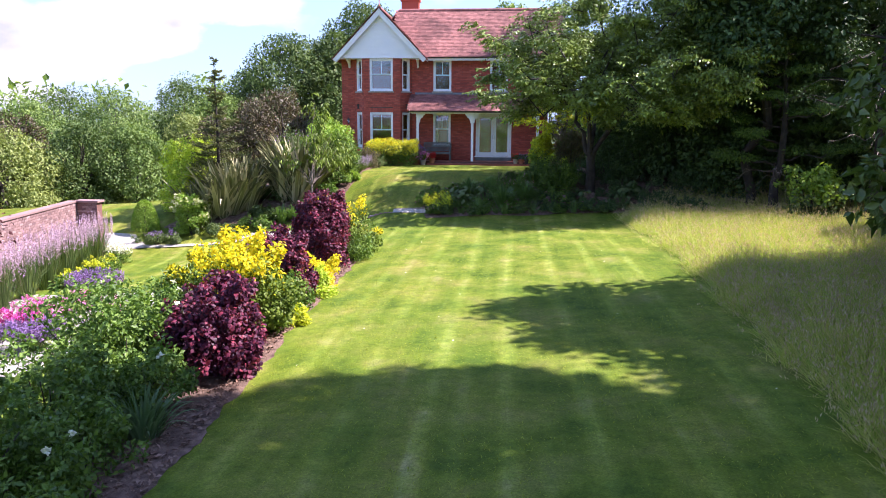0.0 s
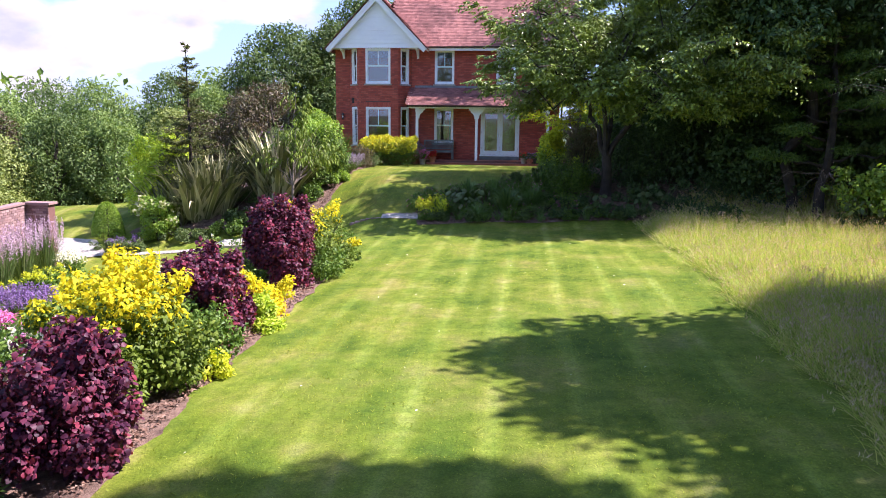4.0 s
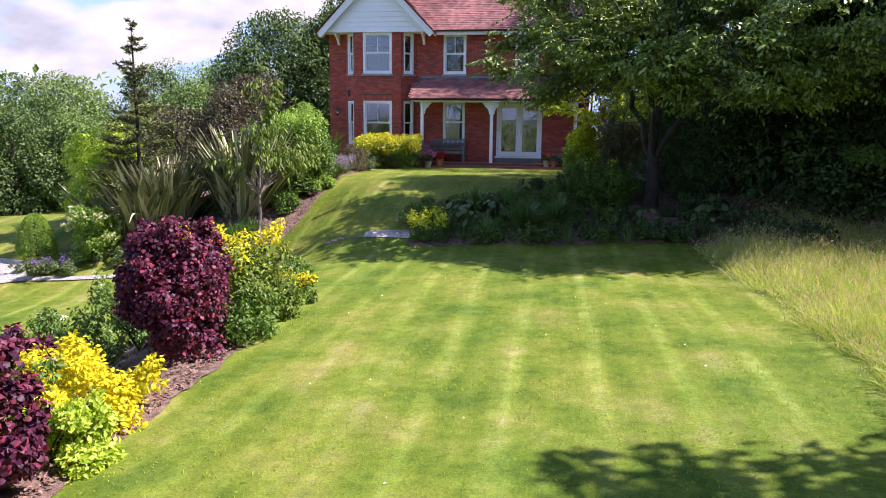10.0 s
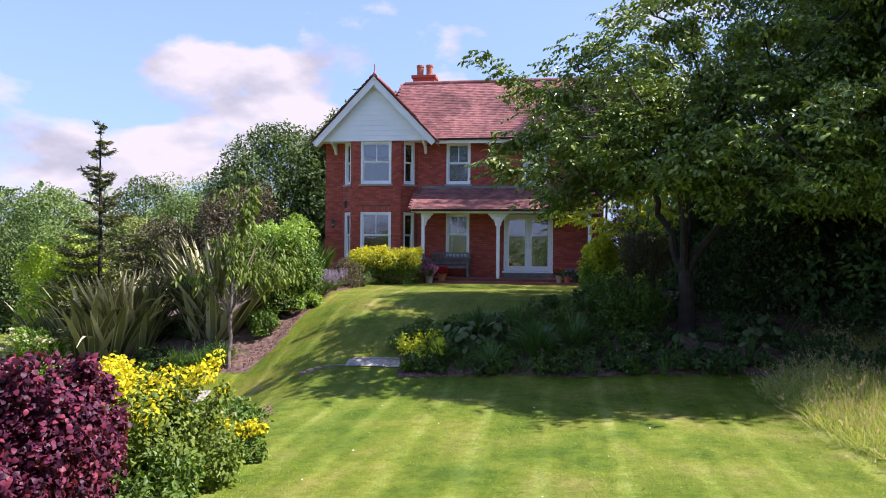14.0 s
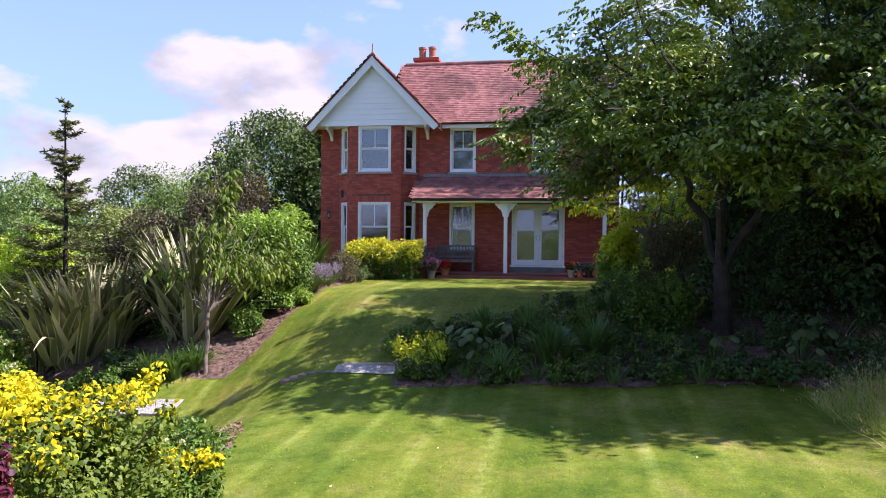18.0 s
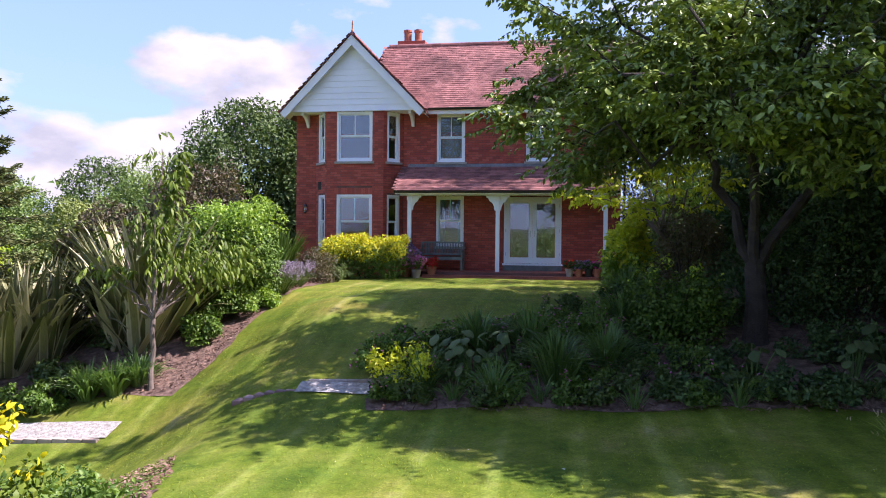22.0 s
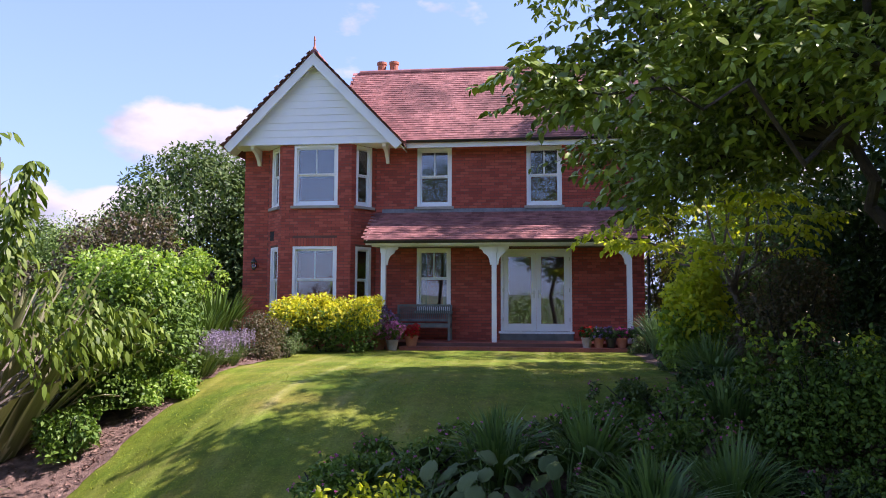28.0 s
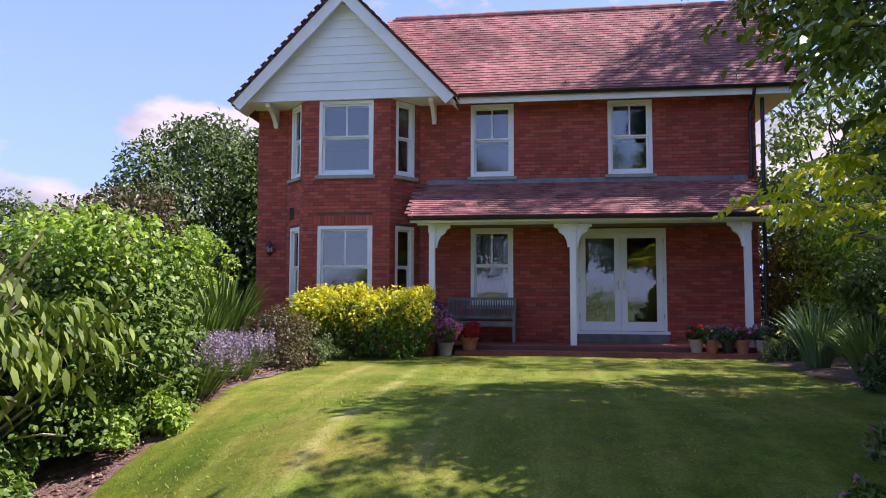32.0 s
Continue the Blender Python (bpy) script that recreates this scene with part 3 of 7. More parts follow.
def sheet(name, outline_l, outline_r, ys, mat, lift, label, cat, kind="structure", step=0.11):
    """A strip of ground between two curves of x over y, laid a little above the turf."""
    y = np.arange(ys[0], ys[1] + 1e-6, step)
    l = outline_l(y) + 0.05 * np.sin(y * 3.1) + 0.03 * np.sin(y * 7.7 + 1) + 0.022 * np.sin(y * 23.0) * np.sin(y * 9.3)
    r = outline_r(y) + 0.03 * np.sin(y * 4.3) + 0.02 * np.sin(y * 9.1 + 2) + 0.022 * np.sin(y * 21.0 + 1) * np.sin(y * 8.7)
    k = 13
    X = l[:, None] + (r - l)[:, None] * np.linspace(0, 1, k)
    Y = np.repeat(y[:, None], k, 1)
    Z = ground(X, Y) + lift * np.sqrt(np.clip(np.sin(np.linspace(0, 1, k) * math.pi), 0, 1))[None] + 0.007
    Z += 0.008 * np.sin(X * 5.1 + Y * 3.3) * np.sin(Y * 6.7 - X * 2.0)
    ends = S(np.minimum(y - ys[0], ys[1] - y) / 0.5)[:, None]
    Z = ground(X, Y) + 0.007 + (Z - ground(X, Y) - 0.007) * ends
    Y = Y + (1 - ends) * (0.10 * np.sin(X * 1.9) + 0.05 * np.sin(X * 5.3 + 1) + 0.04 * np.sin(X * 13.0))
    Z = Z + ground(X, Y) - ground(X, np.repeat(y[:, None], k, 1))
    v = np.stack([X, Y, Z], -1).reshape(-1, 3)
    i = (np.arange(len(y) - 1)[:, None] * k + np.arange(k - 1)[None]).reshape(-1, 1)
    return tagged(new(name, mesh_of(name, v, i + np.array([0, 1, k + 1, k]), mat, True)), label, cat, kind=kind)


def bed_edge(y):
    """Inner edge of the west border along the lower lawn."""
    return np.interp(y, [-36, -31.6, -29.1, -26.7, -24, -20.2, -17.4, -15.8, -14.6], [-1.0, -1.2, -1.36, -1.5, -1.66, -1.78, -2.2, -2.45, -3.0])


def top_edge(y):
    """Edge of the border beside the upper lawn."""
    return np.interp(y, [-11.2, -10.6, -9, -7, -5, -3.7, -2.2], [-5.0, -4.75, -4.55, -4.5, -4.45, -4.5, -4.6])


sheet("flower_bed", lambda y: bed_edge(y) - np.interp(y, [-36, -16, -14.6], [3.2, 3.2, 0.8]), bed_edge, (-36, -16.2), m_soil, 0.06, "long border of bark mulch beside the mown lawn", "flower bed")
sheet("upper_flower_bed", lambda y: top_edge(y) - np.interp(y, [-11.2, -9, -2.2], [6.2, 5.0, 2.4]), top_edge, (-11.3, -2.2), m_soil, 0.06, "mulched border climbing beside the bank to the house", "flower bed")
sheet("right_flower_bed", lambda y: np.interp(y, [-13.6, -12.2, -11.2, -10.6, -10.2, -9, -7.6], [-0.9, -1.3, -0.7, 0.4, 1.7, 2.5, 2.95]), lambda y: np.interp(y, [-13.6, -12, -7.6], [6.4, 9.0, 9.0]), (-13.3, -7.6), m_soil, 0.07, "shaded bark-mulched bed round the foot of the tree", "flower bed")
sheet("house_flower_bed", lambda y: 0 * y + 2.95, lambda y: 0 * y + 6.5, (-7.6, -1.4), m_soil, 0.05, "shaded bed at the corner of the house", "flower bed")
sheet("shade_ground", lambda y: np.interp(y, [-36, -13.6, -6], [9.4, 9.2, 8.8]), lambda y: 0 * y + 24, (-40, 6), m_soil, 0.05, "bare leaf litter under the dark trees", "leaf litter", step=0.5)


# ---- house ----
def wall_bricks(p0, p1, z0, z1, holes, thick=0.25, lintel=0.0):
    """Courses of bricks along the line p0-p1, split at the holes (u0, u1, v0, v1); returns bricks as (u0, u1, v0, v1) and frame."""
    p0, p1 = Vector((*p0, 0)), Vector((*p1, 0))
    d = (p1 - p0).normalized()
    ln = (p1 - p0).length
    nrm = Vector((d.y, -d.x, 0))
    out = []
    row, z = 0, z0
    while z < z1 - 0.02:
        zt = min(z + 0.065, z1)
        u = -0.1125 if row % 2 else 0.0
        cells = []
        while u < ln:
            cells.append((max(u, 0), min(u + 0.215, ln)))
            u += 0.225
        for a, b in cells:
            spans = [(a, b)]
            for h0, h1, v0, v1 in holes:
                if zt > v0 + 0.01 and z < v1 + lintel - 0.01:
                    nxt = []
                    for s, e in spans:
                        if e <= h0 or s >= h1:
                            nxt.append((s, e))
                        else:
                            if s < h0 - 0.02:
                                nxt.append((s, h0 - 0.002))
                            if e > h1 + 0.02:
                                nxt.append((h1 + 0.002, e))
                    spans = nxt
            out += [(s, e, z, zt) for s, e in spans if e - s > 0.03]
        z += 0.075
        row += 1
    if lintel:
        for h0, h1, v0, v1 in holes:
            if v1 + lintel <= z1 + 0.02:
                n = max(2, round((h1 - h0 + 0.16) / 0.075))
                w = (h1 - h0 + 0.16) / n
                for k in range(n):
                    s = h0 - 0.08 + k * w
                    out.append((max(s + 0.005, 0), min(s + w - 0.005, ln), v1 + 0.005, v1 + lintel - 0.005))
    return out, (p0, d, nrm)


def brick_verts(u0, u1, v0, v1, fr, proud):
    p0, d, nrm = fr
    b = 0.004
    res = []
    for off, s in ((-0.004, 0.0), (proud - 0.004, 0.0), (proud, b)):
        for u, v in ((u0 + s, v0 + s), (u1 - s, v0 + s), (u1 - s, v1 - s), (u0 + s, v1 - s)):
            q = p0 + d * u + nrm * off
            res.append((q.x, q.y, v))
    return res


BRICK_F = [(0, 1, 5, 4), (1, 2, 6, 5), (2, 3, 7, 6), (3, 0, 4, 7), (4, 5, 9, 8), (5, 6, 10, 9), (6, 7, 11, 10), (7, 4, 8, 11), (8, 9, 10, 11)]


def backing(p0, p1, z0, z1, holes, thick, mat, parent):
    """The solid wall behind the bricks, with its openings cut right through."""
    p0v, p1v = Vector((*p0, 0)), Vector((*p1, 0))
    d, ln = (p1v - p0v).normalized(), (p1v - p0v).length
    nrm = Vector((d.y, -d.x, 0))
    us = sorted({0, ln, *(h for q in holes for h in q[:2])})
    vs = sorted({z0, z1, *(h for q in holes for h in q[2:])})
    bm = bmesh.new()
    grid = {}

    def vert(u, v, k):
        key = (round(u, 4), round(v, 4), k)
        if key not in grid:
            q = p0v + d * u - nrm * (thick if k else 0)
            grid[key] = bm.verts.new((q.x, q.y, v))
        return grid[key]

    def solid(u, v):
        return 0 < u < ln and z0 < v < z1 and not any(a < u < b and c < v < e for a, b, c, e in holes)

    for i in range(len(us) - 1):
        for j in range(len(vs) - 1):
            u0, u1, v0, v1 = us[i], us[i + 1], vs[j], vs[j + 1]
            if not solid((u0 + u1) / 2, (v0 + v1) / 2):
                continue
            bm.faces.new([vert(u0, v0, 0), vert(u1, v0, 0), vert(u1, v1, 0), vert(u0, v1, 0)])
            bm.faces.new([vert(u0, v0, 1), vert(u0, v1, 1), vert(u1, v1, 1), vert(u1, v0, 1)])
            for a, b, cu, cv in (((u0, v0), (u0, v1), u0 - 0.01, (v0 + v1) / 2), ((u1, v1), (u1, v0), u1 + 0.01, (v0 + v1) / 2), ((u1, v0), (u0, v0), (u0 + u1) / 2, v0 - 0.01), ((u0, v1), (u1, v1), (u0 + u1) / 2, v1 + 0.01)):
                if not solid(cu, cv):
                    bm.faces.new([vert(*a, 0), vert(*b, 0), vert(*b, 1), vert(*a, 1)])
    bmesh.ops.recalc_face_normals(bm, faces=bm.faces)
    return part("wall", bm, mat, parent)


BRICK_JOBS = []


def brick_wall(p0, p1, z0, z1, holes, parent, lintel=0.0, thick=0.25):
    w = backing(p0, p1, z0, z1, holes, thick, m_mortar, parent)
    cells, fr = wall_bricks(p0, p1, z0, z1, holes, thick, lintel)
    BRICK_JOBS.append((w, cells, fr))
    return w


CHX = -4.2
house = thing("house", "two-storey red brick house with white gable and clay tiled roofs", "house")
XL, XR = -6.95, 3.63
BAY = ((-6.26, 0.0), (-5.685, -0.62), (-3.83, -0.62), (-3.30, 0.0))
EAVE = 5.32
H_W0, H_W1, H_W2 = (-2.20, -1.30, 0.97, 2.60), (-2.20, -1.28, 3.70, 5.27), (0.68, 1.59, 3.70, 5.27)
H_DOOR = (0.0, 1.82, 0.45, 2.57)
shift = lambda h, x0: (h[0] - x0, h[1] - x0, h[2], h[3])
brick_wall((XL, 0), BAY[0], -0.3, EAVE, [], house)
brick_wall(BAY[3], (XR, 0), -0.1, EAVE, [shift(h, BAY[3][0]) for h in (H_W0, H_W1, H_W2, H_DOOR)], house)
ZLO, ZUP = (0.85, 2.62), (3.68, 5.28)
cantl = math.dist(BAY[0], BAY[1])
cantr = math.dist(BAY[2], BAY[3])
brick_wall(BAY[0], BAY[1], -0.1, EAVE, [(0.17, cantl - 0.17, *ZLO), (0.17, cantl - 0.17, *ZUP)], house)
brick_wall(BAY[1], BAY[2], -0.1, EAVE, [(0.315, 1.495, *ZLO), (0.315, 1.495, *ZUP)], house, 0.22)
brick_wall(BAY[2], BAY[3], -0.1, EAVE, [(0.15, cantr - 0.15, *ZLO), (0.15, cantr - 0.15, *ZUP)], house)
brick_wall((XR, 0), (XR, 4.2), -0.1, EAVE, [], house)
for nm, bm in (("wall", box(XL, XL + 0.25, 0.255, 4.2, -0.5, EAVE)), ("wall", box(XL, XR, 4.2, 4.45, -0.5, EAVE)), ("wall", box(-4.45, -4.3, 0.3, 3.4, 5.33, 6.5))):
    part(nm, bm, m_brick_i, house)
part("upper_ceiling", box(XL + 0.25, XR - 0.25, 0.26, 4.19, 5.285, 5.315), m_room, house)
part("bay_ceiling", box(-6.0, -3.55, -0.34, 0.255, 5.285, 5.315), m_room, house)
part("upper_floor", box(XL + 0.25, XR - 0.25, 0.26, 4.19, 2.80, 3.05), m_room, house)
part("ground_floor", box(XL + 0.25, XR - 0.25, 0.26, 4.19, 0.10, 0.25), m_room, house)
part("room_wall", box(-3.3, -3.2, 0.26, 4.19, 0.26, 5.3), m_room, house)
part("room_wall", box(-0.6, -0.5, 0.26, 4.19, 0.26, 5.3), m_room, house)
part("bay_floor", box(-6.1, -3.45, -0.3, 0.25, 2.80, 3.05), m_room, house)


def frame_at(p0, p1):
    p0, p1 = Vector((*p0, 0)), Vector((*p1, 0))
    d = (p1 - p0).normalized()
    nrm = Vector((-d.y, d.x, 0))
    m = Matrix((d, nrm, Vector((0, 0, 1)))).transposed().to_4x4()
    m.translation = p0
    return m


def sash_window(name, fr, u0, u1, v0, v1, parent, bar=True, sill=True):
    """Sliding sash: box frame, lower sash, upper sash with one upright bar, two panes, stone sill. Local x along the wall, y into it."""
    win = new(name)
    win.parent, win["label"] = parent, "white painted sliding sash window"
    win.matrix_local = fr
    w = 0.075
    mid = (v0 + v1) / 2 + 0.02

    def bar_set(nm, bars, y0, y1, mat=m_white):
        bm = bmesh.new()
        for a, b, c, e in bars:
            tmp = box(a, b, y0, y1, c, e, 0.004)
            me = bpy.data.meshes.new("t")
            tmp.to_mesh(me)
            tmp.free()
            bm.from_mesh(me)
            bpy.data.meshes.remove(me)
        return part(nm, bm, mat, win)

    bar_set("window_frame", [(u0, u0 + w, v0, v1), (u1 - w, u1, v0, v1), (u0 + w, u1 - w, v1 - 0.075, v1), (u0 + w, u1 - w, v0, v0 + 0.06)], 0.004, 0.14)
    a, b = u0 + w, u1 - w
    bar_set("lower_sash", [(a, a + 0.042, v0 + 0.06, mid), (b - 0.042, b, v0 + 0.06, mid), (a + 0.042, b - 0.042, v0 + 0.06, v0 + 0.13), (a + 0.042, b - 0.042, mid - 0.035, mid)], 0.085, 0.12)
    ups = [(a, a + 0.042, mid, v1 - 0.075), (b - 0.042, b, mid, v1 - 0.075), (a + 0.042, b - 0.042, mid, mid + 0.035), (a + 0.042, b - 0.042, v1 - 0.115, v1 - 0.075)]
    if bar:
        c = (a + b) / 2
        ups.append((c - 0.016, c + 0.016, mid + 0.035, v1 - 0.115))
    bar_set("upper_sash", ups, 0.05, 0.084)
    for z0, z1, y in ((v0 + 0.13, mid - 0.035, 0.10), (mid + 0.035, v1 - 0.115, 0.066)):
        g = part("pane", box(a + 0.042, b - 0.042, y, y + 0.006, z0, z1), m_glass, win, "reflecting window glass")
        g.visible_shadow = False
    if sill:
        part("window_sill", box(u0 - 0.06, u1 + 0.06, -0.07, 0.09, v0 - 0.075, v0 - 0.002, 0.008), m_stone, win, "stone sill")
    return win


F0 = pose(0, 0, 0)
for h in (H_W0, H_W1, H_W2):
    sash_window("window", F0, *h, house)
for (a, b), (u0, u1) in zip(zip(BAY, BAY[1:]), ((0.17, cantl - 0.17), (0.315, 1.495), (0.15, cantr - 0.15))):
    for zz in (ZLO, ZUP):
        sash_window("window", frame_at(a, b), u0, u1, *zz, house, bar=(u1 - u0) > 0.8)
for x in (-2.05, -1.45):
    part("curtain", box(x - 0.08, x + 0.08, 0.28, 0.34, 0.95, 2.6, 0.03), m_curtain, house)

# glazed double doors
doors = new("french_doors")
doors.parent, doors["label"] = house, "white glazed double doors"
u0, u1, v0, v1 = H_DOOR
bm_f = box(u0, u0 + 0.07, 0.0, 0.12, v0, v1, 0.004)
part("door_jamb", bm_f, m_white, doors)
part("door_jamb", box(u1 - 0.07, u1, 0.0, 0.12, v0, v1, 0.004), m_white, doors)
part("door_head", box(u0 + 0.07, u1 - 0.07, 0.0, 0.12, v1 - 0.09, v1, 0.004), m_white, doors)
part("door_threshold", box(u0 - 0.05, u1 + 0.05, -0.04, 0.12, v0 - 0.06, v0 - 0.001, 0.006), m_white, doors)
for a, b in ((u0 + 0.072, 0.908), (0.912, u1 - 0.072)):
    leafo = new("door_leaf")
    leafo.parent = doors
    zb, zt = v0 + 0.005, v1 - 0.093
    for q in ((a, a + 0.125, zb, zt), (b - 0.125, b, zb, zt), (a + 0.125, b - 0.125, zb, zb + 0.19), (a + 0.125, b - 0.125, zt - 0.11, zt)):
        part("rail", box(q[0], q[1], 0.02, 0.065, q[2], q[3], 0.004), m_white, leafo)
    g = part("pane", box(a + 0.125, b - 0.125, 0.038, 0.046, zb + 0.19, zt - 0.11), m_glass, leafo, "reflecting door glass")
    g.visible_shadow = False
for x, e in ((0.855, 0.765), (0.965, 1.055)):
    part("door_handle", beam((x, -0.02, 1.42), (e, -0.035, 1.42), 0.018, 0.018), m_metal, doors, "chrome lever handle")
    part("handle_plate", box(x - 0.015, x + 0.015, 0.008, 0.019, 1.30, 1.50, 0.004), m_metal, doors)
part("door_step", box(u0 - 0.02, u1 + 0.02, -0.10, -0.008, 0.223, 0.385, 0.006), m_bench, doors, "dark timber step")
for z in (0.75, 1.5, 2.3):
    for x in (u0 + 0.06, u1 - 0.06):
        part("hinge", box(x - 0.012, x + 0.012, -0.008, 0.0, z - 0.05, z + 0.05, 0.003), m_metal, doors)

# gable: boards, bargeboards, soffit, brackets, finial
GX0, GZ0, GSL = -4.82, 7.72, 1.035
gable_z = lambda x: GZ0 - abs(x - GX0) * GSL
for k in range(11):
    zb = 5.30 + k * 0.19
    zt = min(zb + 0.205, 7.36)
    half_b, half_t = (7.50 - zb) / GSL, (7.50 - zt) / GSL
    if half_t < 0.02:
        half_t = 0.02
    y0, y1, th = -0.675, -0.655, 0.022
    vs = [(GX0 - half_b, y0 - 0.012, zb), (GX0 + half_b, y0 - 0.012, zb), (GX0 + half_t, y0 + 0.006, zt), (GX0 - half_t, y0 + 0.006, zt)]
    vs += [(x, y + th, z) for x, y, z in vs]
    part("weatherboard", (vs, [(0, 1, 2, 3), (7, 6, 5, 4), (0, 4, 5, 1), (1, 5, 6, 2), (2, 6, 7, 3), (3, 7, 4, 0)]), m_white, house)
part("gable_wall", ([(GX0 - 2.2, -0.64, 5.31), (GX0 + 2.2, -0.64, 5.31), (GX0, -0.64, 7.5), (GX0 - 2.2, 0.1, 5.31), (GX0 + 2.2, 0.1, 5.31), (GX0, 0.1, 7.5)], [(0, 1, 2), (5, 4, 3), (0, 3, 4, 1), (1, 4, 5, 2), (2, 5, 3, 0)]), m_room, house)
part("gable_soffit", box(-7.02, -2.58, -0.70, -0.005, 5.285, 5.305), m_white, house)
for s in (-1, 1):
    a, b = Vector((GX0, 0, 7.655)), Vector((GX0 + s * 2.36, 0, 5.22))
    d = (b - a).normalized()
    n = Vector((-d.z, 0, d.x)) * (1 if s > 0 else -1)
    if n.z > 0:
        n = -n
    c = a + d * 0.0
    w = 0.23
    pts = [a + Vector((0, 0, 0)), a + Vector((0, 0, -w * 1.42)), b + n * w * 0.98, b]
    vs = [(q.x, -0.925, q.z) for q in pts] + [(q.x, -0.885, q.z) for q in pts]
    part("bargeboard", (vs, [(0, 1, 2, 3), (7, 6, 5, 4), (0, 4, 5, 1), (1, 5, 6, 2), (2, 6, 7, 3), (3, 7, 4, 0)]), m_white, house, "white painted bargeboard")
    part("soffit_board", ([(GX0, -0.81, 7.47), (b.x, -0.81, 5.16), (b.x, -0.1, 5.16), (GX0, -0.1, 7.47), (GX0, -0.81, 7.44), (b.x, -0.81, 5.13), (b.x, -0.1, 5.13), (GX0, -0.1, 7.44)], [(0, 1, 2, 3), (7, 6, 5, 4), (0, 4, 5, 1), (1, 5, 6, 2), (2, 6, 7, 3), (3, 7, 4, 0)]), m_white, house)
    x = -6.52 if s < 0 else -2.98
    br = [(x, -0.02, 4.86), (x, -0.02, 5.28), (x, -0.62, 5.28), (x, -0.62, 5.20), (x, -0.34, 5.12), (x, -0.16, 4.98), (x, -0.10, 4.86)]
    vs = [(q[0] - 0.045, q[1], q[2]) for q in br] + [(q[0] + 0.045, q[1], q[2]) for q in br]
    k = len(br)
    part("eaves_bracket", (vs, [tuple(range(k)), tuple(range(2 * k - 1, k - 1, -1))] + [(i, (i + 1) % k + 0, (i + 1) % k + k, i + k) for i in range(k)]), m_white, house, "white timber bracket")
fin = part("finial", lathe([(0.05, 7.68), (0.05, 7.80), (0.028, 7.86), (0.02, 8.0), (0.03, 8.03), (0.012, 8.14)], 10), m_terracotta, house, "terracotta finial")
fin.location = (GX0, -0.80, 0)
fin = part("finial", lathe([(0.07, 7.94), (0.07, 8.06), (0.04, 8.09), (0.035, 8.15), (0.075, 8.20), (0.06, 8.26), (0.02, 8.31)], 10), m_terracotta, house, "terracotta finial")
fin.location = (4.36, 1.75, 0)

# eaves of the main roof
part("fascia", box(-2.50, 4.42, -0.42, -0.385, 5.19, 5.345, 0.004), m_white, house, "white fascia board")
part("soffit", box(-2.50, 4.40, -0.384, -0.004, 5.322, 5.336), m_white, house)
part("soffit_end", box(3.64, 4.40, -0.003, 4.6, 5.322, 5.336), m_white, house)
part("verge_board", beam((4.42, -0.43, 5.28), (4.42, 1.75, 7.86), 0.03, 0.17), m_white, house)


def gutter(a, b, r=0.06):
    """Half-round gutter from a to b."""
    a, b = Vector(a), Vector(b)
    vs, fs, n = [], [], 9
    for k, q in enumerate((a, b)):
        for rr in (r, r - 0.006):
            for i in range(n):
                t = math.pi * i / (n - 1)
                vs.append((q.x, q.y + math.cos(t) * rr, q.z - math.sin(t) * rr))
    for i in range(n - 1):
        fs += [(i, i + 1, 2 * n + i + 1, 2 * n + i), (n + i + 1, n + i, 3 * n + i, 3 * n + i + 1), (i, n + i, n + i + 1, i + 1), (2 * n + i, 2 * n + i + 1, 3 * n + i + 1, 3 * n + i)]
    return vs, fs


part("gutter", gutter((-2.42, -0.485, 5.375), (4.44, -0.485, 5.375)), m_black, house, "black half-round gutter")
part("downpipe", tubes([[(3.50, -0.48, 5.33, 0.036), (3.50, -0.40, 5.2, 0.036), (3.52, -0.06, 4.95, 0.036), (3.52, -0.06, 3.6, 0.036)]], 10), m_black, house, "black downpipe")
part("downpipe", tubes([[(3.75, -0.10, 5.2, 0.04), (3.72, -0.06, 0.2, 0.04)]], 10), m_black, house, "black downpipe")

# rear wing and chimney
part("rear_wall", box(-6.4, -1.2, 4.452, 7.2, -0.5, 5.0), m_brick_i, house, "plain brick rear wing")
part("chimney_stack", box(CHX - 0.50, CHX + 0.50, 5.7, 6.3, 5.002, 9.10, 0.01), m_brick_i, house, "red brick chimney stack")
part("chimney_cap", box(CHX - 0.57, CHX + 0.57, 5.63, 6.37, 9.10, 9.24, 0.015), m_brick_i, house)
for x in (CHX - 0.22, CHX + 0.22):
    pot = part("chimney_pot", lathe([(0.17, 9.2), (0.175, 9.28), (0.15, 9.33), (0.155, 9.64), (0.18, 9.67), (0.18, 9.75), (0.12, 9.75)], 14), m_terracotta, house, "round clay chimney pot")
    pot.location = (x, 6.0, 0)

# verandah
VY, VZ0, VZ1 = -1.44, 2.70, 3.54
VX0, VX1 = -3.28, 3.50
part("flashing", box(VX0 + 0.15, VX1 - 0.05, -0.035, -0.012, 3.52, 3.64, 0.004), m_lead, house, "grey lead flashing")
part("verandah_beam", box(VX0 + 0.12, VX1 - 0.06, -1.17, -1.05, 2.555, 2.603, 0.006), m_white, house)
part("verandah_fascia", box(VX0 + 0.02, VX1 - 0.02, VY + 0.03, VY + 0.055, 2.575, 2.64, 0.003), m_white, house, "white fascia board")
part("verandah_ceiling", box(VX0 + 0.05, VX1 - 0.05, VY + 0.06, -0.004, 2.605, 2.625), m_bench, house)
part("verandah_gutter", gutter((VX0, VY - 0.03, 2.672), (VX1, VY - 0.03, 2.672), 0.058), m_black, house, "black gutter")
part("verge_board", beam((VX0 + 0.06, VY, 2.66), (VX0 + 0.06, 0, 3.49), 0.025, 0.10), m_white, house)
